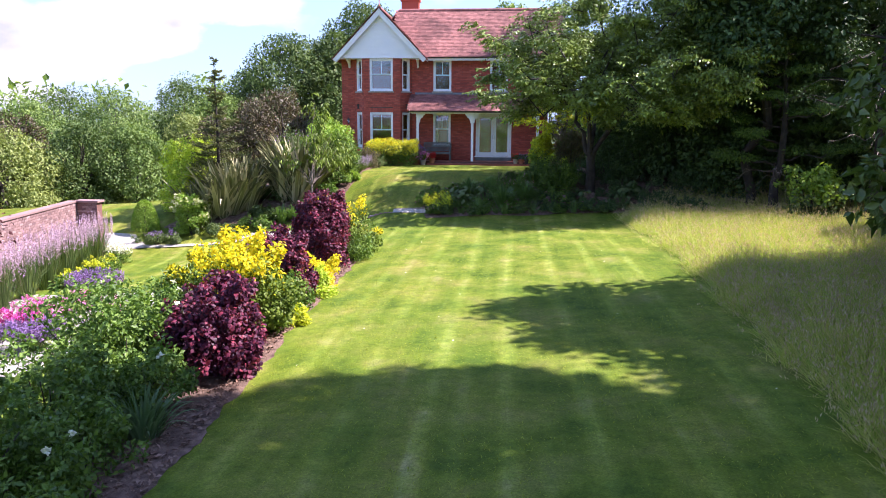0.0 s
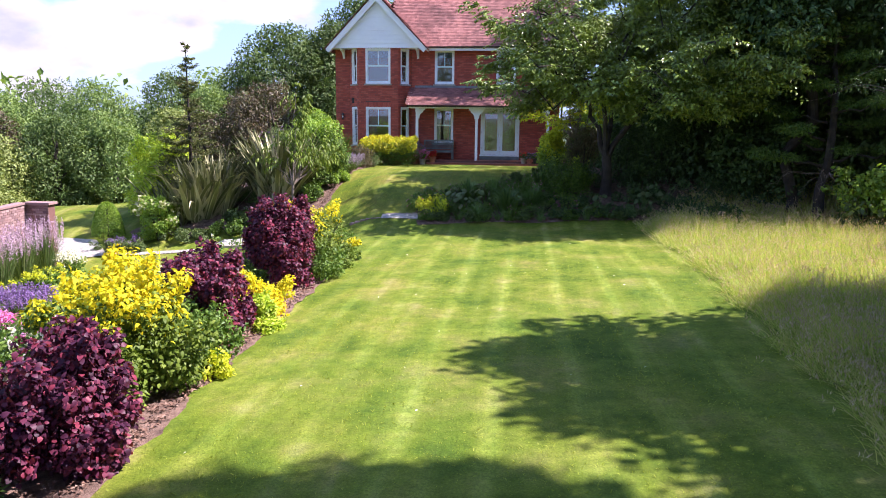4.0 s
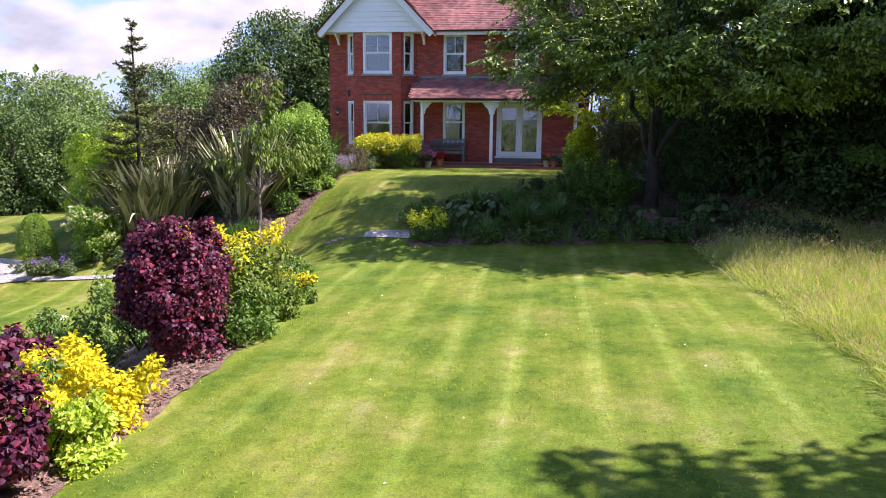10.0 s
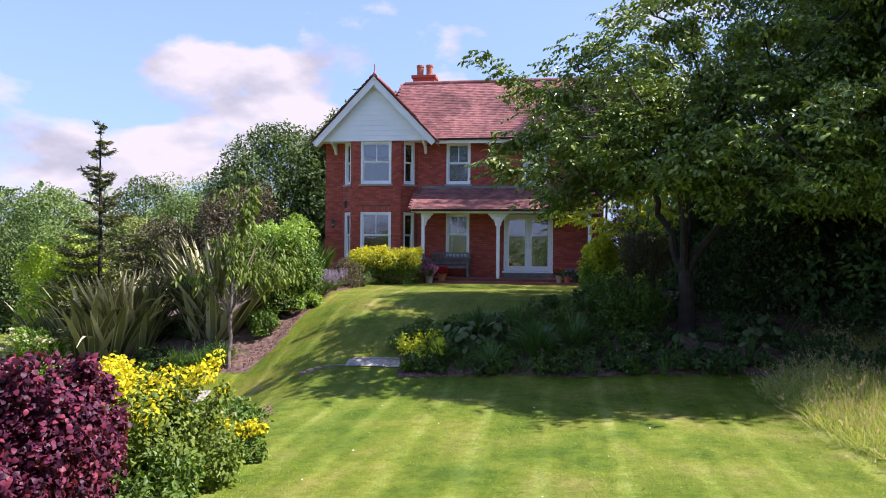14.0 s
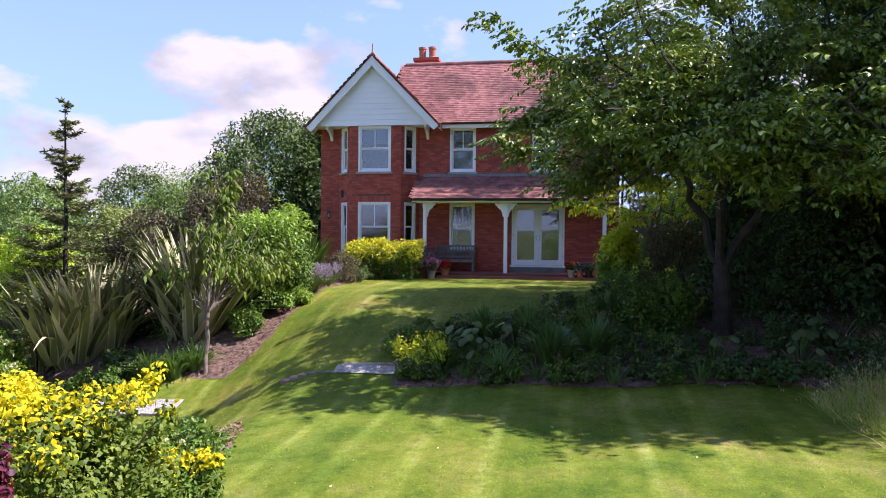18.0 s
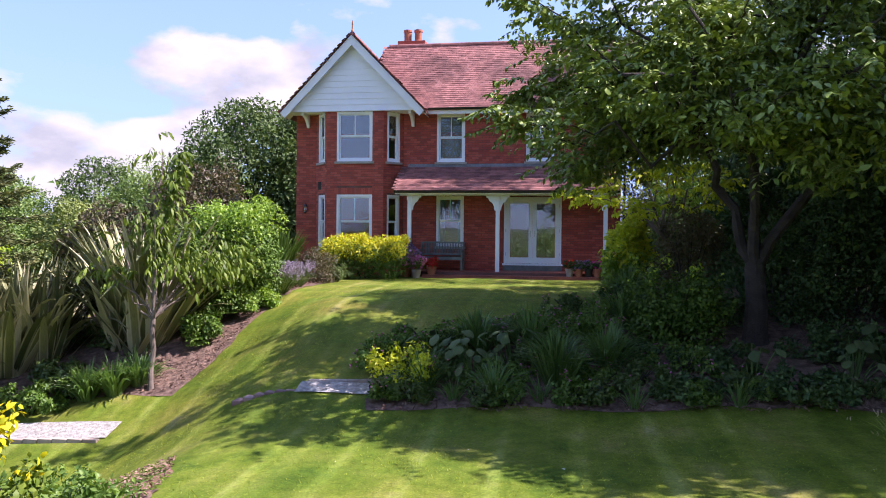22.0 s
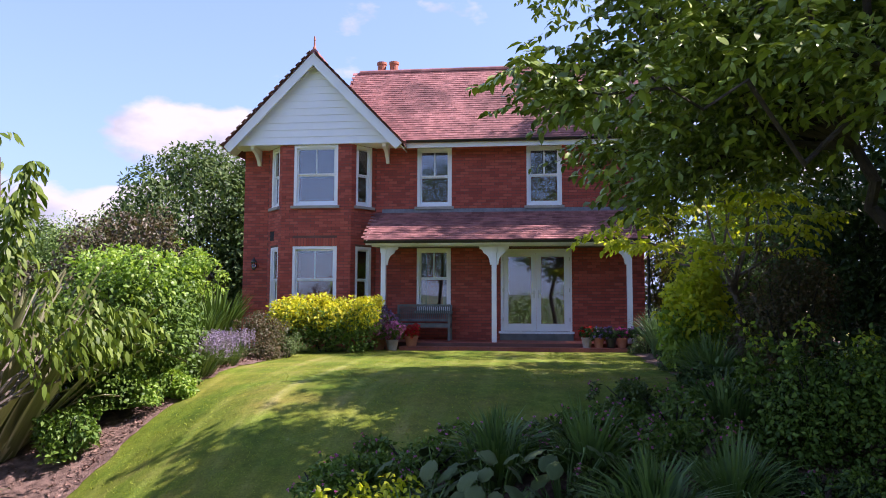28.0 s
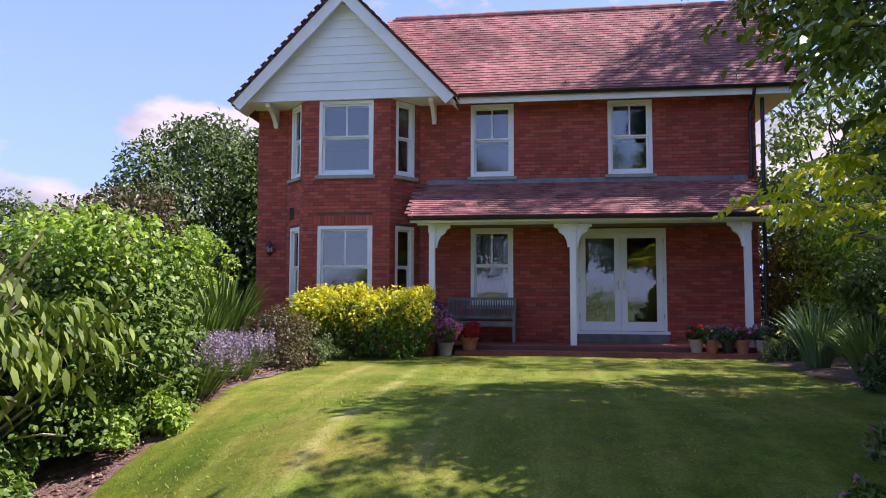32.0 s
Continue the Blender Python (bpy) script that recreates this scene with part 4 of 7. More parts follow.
for x in (-2.86, -0.12, 3.10):
    post = new("verandah_post")
    post.parent, post["label"] = house, "white square timber post with curved brackets"
    part("shaft", box(x - 0.06, x + 0.06, -1.17, -1.05, 0.22, 2.554, 0.008), m_white, post)
    part("capital", box(x - 0.075, x + 0.075, -1.185, -1.035, 2.40, 2.553, 0.008), m_white, post)
    for s in (-1, 1):
        if x < -2.5 and s < 0:
            continue
        br = [(0.061, 2.10), (0.061, 2.550), (0.36, 2.550), (0.36, 2.495), (0.29, 2.465), (0.26, 2.39), (0.17, 2.33), (0.12, 2.23), (0.10, 2.10)]
        if x > 3 and s > 0:
            continue
        k = len(br)
        vs = [(x + s * q[0], -1.14, q[1]) for q in br] + [(x + s * q[0], -1.08, q[1]) for q in br]
        part("bracket", (vs, [tuple(range(k)), tuple(range(2 * k - 1, k - 1, -1))] + [(i, (i + 1) % k, (i + 1) % k + k, i + k) for i in range(k)]), m_white, post)

terrace = thing("terrace", "raised red quarry-tiled terrace with a low step", "terrace", kind="structure")
part("slab", box(VX0 + 0.05, 3.6, -1.33, -0.01, -0.1, 0.212, 0.006), m_mortar, terrace)
part("step_slab", box(-2.35, 3.3, -1.72, -1.335, -0.1, 0.122, 0.006), m_mortar, terrace)
for i in range(30):
    for j in range(5):
        x = VX0 + 0.06 + i * 0.229
        part("tile", box(x, x + 0.221, -1.325 + j * 0.262, -1.325 + j * 0.262 + 0.252, 0.208, 0.222, 0.003), m_quarry, terrace)
for i in range(24):
    x = -2.34 + i * 0.235
    part("step_tile", box(x, x + 0.226, -1.735, -1.34, 0.118, 0.134, 0.003), m_quarry, terrace)
    part("riser_brick", box(x, x + 0.226, -1.735, -1.715, 0.03, 0.112, 0.003), m_quarry, terrace)

wall_lamp = thing("wall_lamp", "black lantern on the brick wall beside the bay", "wall lamp", (-6.60, -0.02, 2.19))
part("back_plate", box(-0.04, 0.04, -0.015, 0.012, -0.09, 0.09, 0.004), m_black, wall_lamp)
part("arm", beam((0, -0.01, -0.05), (0, -0.10, -0.10), 0.02, 0.02), m_black, wall_lamp)
part("lantern_base", lathe([(0.02, -0.16), (0.055, -0.13), (0.06, -0.11)], 8), m_black, wall_lamp).location = (0, -0.10, 0)
part("lantern_glass", lathe([(0.052, -0.11), (0.068, 0.06)], 8), m_glass, wall_lamp).location = (0, -0.10, 0)
part("lantern_roof", lathe([(0.085, 0.06), (0.05, 0.12), (0.015, 0.15), (0.01, 0.18)], 8), m_black, wall_lamp).location = (0, -0.10, 0)
for i in range(4):
    a = math.pi / 4 + i * math.pi / 2
    part("lantern_bar", beam((0.056 * math.cos(a), -0.10 + 0.056 * math.sin(a), -0.11), (0.07 * math.cos(a), -0.10 + 0.07 * math.sin(a), 0.06), 0.008, 0.008, (1, 0.1, 0)), m_black, wall_lamp)


# ---- roofs ----
def tile_field(o, u, v, nu, nv, keep, tw=0.165, ex=0.102, rng=None):
    """Courses of plain tiles over a slope: o its lower corner, u along the eave, v up the slope."""
    o, u, v = Vector(o), Vector(u).normalized(), Vector(v).normalized()
    n = u.cross(v).normalized()
    if n.z < 0:
        n = -n
    out = []
    for j in range(nv):
        for i in range(-1, nu):
            c = o + u * ((i + (0.5 if j % 2 else 0.0)) * tw) + v * (j * ex)
            mid = c + u * tw / 2 + v * ex / 2
            if not keep(mid):
                continue
            lift = 0.016 + rng.random() * 0.006
            q = []
            for a, b, h in ((0.002, 0.0, lift), (tw - 0.002, 0.0, lift), (tw - 0.002, ex * 1.35, 0.006), (0.002, ex * 1.35, 0.006)):
                q.append(tuple(c + u * a + v * b + n * h))
            for a in (0.002, tw - 0.002):
                q.append(tuple(c + u * a + n * (lift - 0.014)))
            out.append(q)
    return out


TILE_F = [(0, 1, 2, 3), (4, 5, 1, 0)]
TILE_JOBS = []
rng = np.random.default_rng(4)
RY, RZ = 1.75, 7.97
rs = Vector((0, RY + 0.46, RZ - 5.36))
zmain = lambda y: 5.36 + (y + 0.46) * rs.z / rs.y


def roof_slab(corners, th, mat, name="roof", label="red clay tiled roof"):
    vs = [tuple(c) for c in corners] + [(c[0], c[1], c[2] - th) for c in corners]
    n = len(corners)
    return part(name, (vs, [tuple(range(n)), tuple(range(2 * n - 1, n - 1, -1))] + [(i, i + n, (i + 1) % n + n, (i + 1) % n) for i in range(n)]), mat, house, label)


main = roof_slab([(-4.3, RY - 0.3, zmain(RY - 0.3)), (-2.45, -0.46, 5.36), (4.45, -0.46, 5.36), (4.45, RY, RZ), (-4.3, RY, RZ)], 0.05, m_tile_i)
roof_slab([(4.45, RY, RZ), (4.45, 4.7, 5.2), (-7.2, 4.7, 5.2), (-4.3, RY, RZ)], 0.05, m_tile_i)
TILE_JOBS.append((main, tile_field((-4.4, -0.47, 5.36), (1, 0, 0), rs, 54, int(rs.length / 0.102), lambda q: (q.x > -2.42 or zmain(q.y) > gable_z(q.x) - 0.02) and -4.32 < q.x < 4.47, rng=rng)))
gl = Vector((1, 0, GSL)).length
for s in (-1, 1):
    wing = roof_slab([(GX0, -0.87, GZ0), (GX0, 3.2, GZ0), (GX0 + s * 2.40, 3.2 if s < 0 else -0.2, gable_z(GX0 + 2.40)), (GX0 + s * 2.40, -0.87, gable_z(GX0 + 2.40))], 0.05, m_tile_i)
    TILE_JOBS.append((wing, tile_field((GX0 + s * 2.41, -0.88, gable_z(GX0 + 2.41)), (0, 1, 0), (-s, 0, GSL), 24, int(2.40 * gl / 0.102), lambda q, s=s: (s < 0 or gable_z(q.x) > zmain(q.y) - 0.02), rng=rng)))
for i in range(13):
    part("ridge_tile", lathe([(0.11, 0), (0.11, 0.30)], 12), m_tile, house).matrix_local = pose(GX0, -0.86 + i * 0.305, GZ0 - 0.055, -90, 0, 0)
for i in range(28):
    part("ridge_tile", lathe([(0.11, 0), (0.11, 0.307)], 12), m_tile, house).matrix_local = pose(-4.2 + i * 0.309, RY, RZ - 0.05, 0, 90, 0)
ver = roof_slab([(VX0, VY, VZ0), (VX1, VY, VZ0), (VX1, -0.02, VZ1), (VX0, -0.02, VZ1)], 0.04, m_tile_i, "verandah_roof", "lean-to red tiled verandah roof")
vs_ = Vector((0, -0.02 - VY, VZ1 - VZ0))
TILE_JOBS.append((ver, tile_field((VX0 - 0.02, VY - 0.03, VZ0 - 0.01), (1, 0, 0), vs_, 42, int(vs_.length / 0.102), lambda q: VX0 - 0.03 < q.x < VX1 + 0.03, rng=rng)))


# ---- plants ----
SEED = [10]


def fresh():
    SEED[0] += 1
    return np.random.default_rng(SEED[0])


def lump_set(rng, rx, ry, h, k, low=0.12, small=0.42):
    """Lumps that fill a rounded shrub of that size standing at the origin."""
    out = [(0, 0, h * 0.42, min(rx, ry, h * 0.5) * 0.85)]
    for i in range(k):
        a = rng.random() * 2 * math.pi
        e = rng.random() ** 0.8
        r = small * min(rx, ry, h * 0.6) * (0.75 + 0.5 * rng.random())
        z = h * (low + (0.96 - low) * e)
        s = math.sqrt(max(0.05, 1 - (2 * (z / h) - 0.8) ** 2 / 1.5))
        out.append((math.cos(a) * (rx - r * 0.8) * s, math.sin(a) * (ry - r * 0.8) * s, max(z - r * 0.85, r * 0.5), r))
    for i in range(k // 2):
        a, e = rng.random() * 2 * math.pi, rng.random()
        r = small * min(rx, ry, h * 0.6) * (0.28 + 0.25 * rng.random())
        z = h * (0.35 + 0.66 * e)
        s = math.sqrt(max(0.04, 1 - (2 * (z / h) - 0.8) ** 2 / 1.5)) * (1.0 + 0.12 * rng.random())
        out.append((math.cos(a) * rx * s, math.sin(a) * ry * s, z, r))
    return out


def stems(rng, rx, ry, h, k=7, r=0.014):
    lines = []
    for i in range(k):
        a, q = rng.random() * 6.28, 0.35 + 0.4 * rng.random()
        x, y = math.cos(a) * rx * q, math.sin(a) * ry * q
        lines.append([(x * 0.15, y * 0.15, -0.06, r), (x * 0.5, y * 0.5, h * 0.35, r * 0.8), (x, y, h * 0.72, r * 0.4)])
    return lines


def bush(name, label, cat, x, y, rx, ry, h, leaf, n, mat, k=16, top=None, top_from=0.5, flowers=None, group="", droop=0.0, bark=m_bark, shoots=0, slim=0.55, ovals=False):
    """A leafy shrub: stems, foliage, if wanted a top in a second leaf colour, and flowers."""
    rng = fresh()
    ob = thing(name, label, cat, (x, y, gz(x, y)), group)
    for ln in stems(rng, rx, ry, h):
        part("stem", tubes([ln], 5), bark, ob)
    lumps = lump_set(rng, rx, ry, h, k)
    for i in range(shoots):
        a, e = rng.random() * 6.283, 0.25 + 0.7 * rng.random()
        s = math.sqrt(max(0.06, 1 - (2 * e - 0.8) ** 2 / 1.5))
        reach = 0.06 + 0.16 * rng.random()
        for q in (0.0, 0.5, 1.0):
            lumps.append((math.cos(a) * (rx * s + reach * q * 0.6), math.sin(a) * (ry * s + reach * q * 0.6), h * e + reach * q, 0.13 - 0.05 * q))
    v, f = crown(rng, lumps, n, leaf, droop, slim=slim, ovals=ovals)
    k = 6 if ovals else 4
    low = v[:, 2] < 0.02
    v[low, 2] = 0.02 + 0.03 * rng.random(low.sum())
    if top is not None:
        ctr = v.reshape(-1, k, 3)[:, 0, 2]
        lim = h * (top_from + 0.10 * rng.normal(size=len(ctr)))
        up = ctr > lim
        for nm, sel, mt in (("foliage", ~up, mat), ("upper_foliage", up, top)):
            part(nm, (v.reshape(-1, k, 3)[sel].reshape(-1, 3), leaf_faces(int(sel.sum()), ovals)), mt, ob)
    else:
        part("foliage", (v, f), mat, ob)
    if flowers:
        fm, fn, fs, lab = flowers
        pts = v.reshape(-1, k, 3)[:, 2]
        rad = np.hypot(pts[:, 0] / rx, pts[:, 1] / ry) + pts[:, 2] / h
        best = np.argsort(-rad)[: max(fn * 5, 10)]
        pts = pts[rng.choice(best, fn, replace=False)]
        P = np.repeat(pts, 9, 0)
        way = unit(rng.normal(size=(len(P), 3)) + np.array([0, 0, 0.6]))
        many(part("bloom", leaves(P, way, rng.normal(size=(len(P), 3)) + np.array([0, 0, 1.0]), fs * (0.7 + 0.5 * rng.random(len(P))), fs * 0.8), fm, ob, lab))
    return ob


def strap_shapes(mat, width, arch, kinds=5):
    """Arching strap leaves one metre long, from nearly upright to bent over."""
    shapes = []
    for q in range(kinds):
        bend = 0.10 + 0.55 * arch * q / (kinds - 1)
        vs, fs, k = [], [], 6
        for i in range(k + 1):
            t = i / k
            w = width * 0.5 * (1 - t ** 3) * (0.7 + 1.2 * t * (1 - t)) + 0.0005
            cx, cz = bend * t ** 1.7, t - bend * 0.75 * t ** 3
            vs += [(cx, -w, cz), (cx + w * 0.5, 0, cz - w * 0.3), (cx, w, cz)]
        for i in range(k):
            for j in (0, 1):
                fs.append((i * 3 + j, i * 3 + j + 1, i * 3 + j + 4, i * 3 + j + 3))
        shapes.append(mesh_of("leaf", vs, fs, mat, True))
    return shapes


def single_straps(rng, ob, r, h, n, width, mat, arch):
    shapes = strap_shapes(mat, width / h, arch)
    for i in range(n):
        a, u = rng.random() * 360, rng.random() ** 0.7
        b = new("leaf", shapes[int(min(4, u * 5))])
        b.parent = ob
        ln = h * (0.75 + 0.45 * rng.random())
        b.matrix_local = pose(math.cos(radians(a)) * r * 0.25 * u, math.sin(radians(a)) * r * 0.25 * u, -0.02, 0, 0, a + rng.normal() * 20) @ pose(0, 0, 0, 0, 4 + 26 * u * arch * rng.random(), 0) @ Matrix.Diagonal((ln, ln, ln, 1))


def strap_clump(name, label, cat, x, y, r, h, n, width, mat, arch=0.6, flowers=None):
    """A tuft of long narrow leaves that arch outwards."""
    rng = fresh()
    ob = thing(name, label, cat, (x, y, gz(x, y)))
    a, q = rng.random(n) * 6.283, rng.random(n) ** 0.7
    base = np.stack([np.cos(a) * r * 0.22 * q, np.sin(a) * r * 0.22 * q, np.zeros(n) - 0.02], 1)
    hh = h * (0.55 + 0.5 * rng.random(n)) * (1 - 0.45 * arch * q)
    tip = np.stack([np.cos(a) * r * q, np.sin(a) * r * q, hh], 1) + rng.normal(size=(n, 3)) * 0.03
    side = np.stack([-np.sin(a), np.cos(a), rng.normal(size=n) * 0.2], 1) + rng.normal(size=(n, 3)) * 0.3
    if n <= 200 and not flowers:
        single_straps(rng, ob, r, h, n, width, mat, arch)
    else:
        many(part("leaf", blades(base, tip, width, side, 1.0 + arch), mat, ob))
    if flowers:
        fm, fn, fs, lab = flowers
        b = rng.random(fn) * 6.283
        rr = r * 0.75 * np.sqrt(rng.random(fn))
        foot = np.stack([np.cos(b) * rr * 0.3, np.sin(b) * rr * 0.3, np.zeros(fn)], 1)
        top = np.stack([np.cos(b) * rr, np.sin(b) * rr, h * (0.8 + 0.35 * rng.random(fn))], 1)
        many(part("flower_stalk", blades(foot, top, 0.008, rng.normal(size=(fn, 3)), 0.3), lf_strap, ob))
        P = np.repeat(top, 14, 0)
        P[:, 2] -= np.tile(np.linspace(0, 1, 14), fn) * h * 0.28
        way = rng.normal(size=(len(P), 3)) * 0.8 + np.array([0, 0, 0.5])
        many(part("bloom", leaves(P, way, rng.normal(size=(len(P), 3)), fs, fs * 0.7), fm, ob, lab))
    return ob


def limb(rng, a, b, r0, r1, k=5, wob=0.08):
    """A slightly crooked limb from a to b."""
    a, b = np.array(a, float), np.array(b, float)
    ln = np.linalg.norm(b - a)
    out = []
    for i in range(k + 1):
        t = i / k
        q = a + (b - a) * t + rng.normal(size=3) * wob * ln * math.sin(math.pi * t) * 0.5
        out.append((*q, r0 + (r1 - r0) * t))
    return out


def tree(name, label, x, y, h, r, leaf, n, mat, trunk=0.18, base=0.25, k=26, bark=m_bark, flat=0.8, tall=None, droop=0.1, group="", shell=0.45, limbs=2):
    """A tapered trunk with limbs, and a crown of many leafy clumps with gaps between them."""
    rng = fresh()
    ob = thing(name, label, "tree", (x, y, gz(x, y) - 0.05), group)
    tall = tall or 1.0
    fork = h * (base + 0.12)
    lines = [[(0, 0, 0, trunk * 1.35), (0, 0, 0.25, trunk), *limb(rng, (0, 0, 0.5), (rng.normal() * 0.2, rng.normal() * 0.2, fork), trunk * 0.95, trunk * 0.75)]]
    lines.append(limb(rng, lines[0][-1][:3], (0, 0, h * 0.9), trunk * 0.7, trunk * 0.1, 6))
    lumps = []
    for i in range(k):
        t = (i + 0.5) / k
        z = h * (base + (0.97 - base) * t)
        mid = (t - 0.38) / 0.62 if t > 0.38 else (0.38 - t) / 0.5
        reach = r * math.sqrt(max(0.06, 1 - min(abs(mid), 0.97) ** 2)) * (0.55 + 0.4 * rng.random())
        a = i * 2.4 + rng.normal() * 0.4
        q = (math.cos(a) * reach, math.sin(a) * reach, z)
        lr = r * (0.30 + 0.14 * rng.random()) * (1 - 0.35 * t)
        lumps.append((*q, lr))
        if i % limbs == 0:
            s = h * (base * 0.8 + 0.55 * t * (1 - base))
            lines.append(limb(rng, (0, 0, s), q, trunk * 0.38 * (1 - 0.6 * t), trunk * 0.06))
    part("trunk", tubes(lines[:1], 10), bark, ob)
    for ln in lines[1:]:
        part("branch", tubes([ln], 6), bark, ob)
    part("crown", crown(rng, lumps, n, leaf, droop, shell, flat), mat, ob)
    return ob


# west border beside the lower lawn
PUR = "deep purple smoke bush with round dusky leaves"
bush("smoke_bush", PUR + ", in the mulched border", "shrub", -1.9, -28.45, 0.52, 0.56, 1.26, 0.056, 17000, lf_purple, 18, slim=0.78, ovals=True, shoots=22)
bush("smoke_bush", PUR + ", beside a yellow shrub", "shrub", -2.28, -24.75, 0.55, 0.56, 1.42, 0.056, 15500, lf_purple, 16, slim=0.78, ovals=True, shoots=20)
bush("smoke_bush", PUR + ", tall and rounded", "shrub", -2.42, -21.05, 0.58, 0.66, 1.74, 0.056, 23500, lf_purple, 36, slim=0.78, ovals=True, shoots=26)
bush("smoke_bush", PUR + ", small and low", "shrub", -3.35, -22.6, 0.42, 0.42, 1.0, 0.066, 4500, lf_purple, 10, slim=0.78, ovals=True)
YEL = "golden yellow shrub with green lower leaves"
bush("golden_shrub", YEL + ", in the border", "shrub", -2.3, -26.75, 0.86, 0.8, 1.6, 0.062, 21000, lf_sap, 22, lf_golden, 0.70, shoots=14, ovals=True)
bush("golden_shrub", "low bright yellow shrub beside a smoke bush", "shrub", -2.4, -23.1, 0.78, 0.66, 0.64, 0.055, 9000, lf_golden, 16, shoots=14, ovals=True)
bush("golden_shrub", YEL + ", loosely upright", "shrub", -2.5, -19.2, 0.98, 0.98, 1.42, 0.062, 23000, lf_sap, 26, lf_golden, 0.78, shoots=14, ovals=True)
bush("lime_shrub", "pale lime green leafy perennial at the lawn edge", "perennial", -2.12, -23.95, 0.66, 0.6, 0.6, 0.065, 7000, lf_lime, 12, lf_lime, flowers=None)
bush("lime_shrub", "small yellow-green perennial at the border edge", "perennial", -2.0, -18.25, 0.42, 0.42, 0.55, 0.06, 2800, lf_laurel, 10, lf_golden, 0.65)
bush("lime_shrub", "yellow-green edging plant under the golden shrub", "perennial", -1.65, -26.1, 0.3, 0.3, 0.42, 0.06, 1400, lf_gold, 8)
ROSE = "green rose bush with a few white blooms"
for i, (x, y, r, h, n, nf) in enumerate(((-3.25, -28.6, 0.95, 1.55, 9500, 9), (-2.8, -29.0, 0.55, 1.2, 4500, 3), (-2.25, -29.75, 0.5, 0.75, 4000, 2), (-2.0, -31.2, 0.55, 0.7, 4500, 2), (-1.75, -33.0, 0.6, 0.6, 4000, 2), (-4.15, -26.1, 0.85, 0.78, 5500, 6), (-3.4, -25.9, 0.8, 1.2, 5000, 6), (-2.95, -30.2, 0.9, 1.15, 7000, 5), (-4.2, -30.2, 0.85, 0.8, 5500, 4), (-2.6, -32.0, 0.9, 1.05, 6000, 4), (-2.55, -23.95, 0.5, 0.85, 3000, 7), (-2.0, -25.75, 0.5, 0.8, 4200, 5), (-3.5, -24.0, 0.8, 0.95, 4500, 4), (-4.5, -23.2, 0.8, 0.75, 4000, 4), (-3.9, -21.6, 0.85, 1.05, 5000, 5), (-3.75, -19.6, 0.85, 1.1, 5000, 6), (-4.9, -20.6, 0.9, 1.0, 4500, 5), (-4.0, -17.7, 0.8, 0.8, 4000, 5), (-2.9, -17.4, 0.5, 0.55, 2500, 2), (-1.85, -20.3, 0.4, 0.55, 2200, 1), (-2.35, -17.6, 0.45, 0.6, 2200, 2))):
    bush("rose_bush", ROSE + (", full and rounded" if r > 0.85 else ", small, among taller shrubs"), "shrub", x, y, r, r, h, 0.065, n, lf_rose, 16, flowers=(fl_white, nf, 0.05, "white roses"), shoots=14, group="rose bushes in the border")
strap_clump("iris_clump", "clump of arching iris leaves at the lawn edge", "perennial", -1.85, -30.35, 0.5, 0.62, 160, 0.03, lf_iris, 0.7)

# the foot of the bank
bush("viburnum", "green shrub with flat cream flower heads", "shrub", -9.85, -11.9, 0.62, 0.6, 1.55, 0.075, 6000, lf_bright, 16, flowers=(fl_cream, 70, 0.075, "cream flower heads"))
bush("laurel_shrub", "bright green rounded shrub behind the flax", "shrub", -10.65, -9.9, 1.25, 1.15, 2.85, 0.085, 16000, lf_lime, 26, ovals=True, shoots=18)
bush("lavender_mound", "low grey-lilac lavender mound by the path", "perennial", -10.8, -12.65, 0.85, 0.5, 0.55, 0.06, 4500, lf_ash, 12, fl_purple, 0.72)
topi = thing("topiary_cone", "small clipped green box cone", "topiary", (-11.75, -11.7, gz(-11.75, -11.7)))
rng = fresh()
part("stem", lathe([(0.04, -0.05), (0.03, 1.0)], 8), m_bark, topi)
q = rng.random(6500)
a = rng.random(6500) * 6.283
rr = 0.50 * np.sqrt(np.clip(1 - q ** 1.6, 0, 1)) * (0.9 + 0.12 * rng.random(6500))
P = np.stack([np.cos(a) * rr, np.sin(a) * rr, 0.04 + q * 1.12], 1)
part("foliage", leaves(P, np.stack([np.cos(a), np.sin(a), 0.5 + 0 * a], 1) + rng.normal(size=(6500, 3)) * 0.5, np.stack([np.cos(a), np.sin(a), 0.6 + 0 * a], 1), 0.045, 0.03), lf_bright, topi)

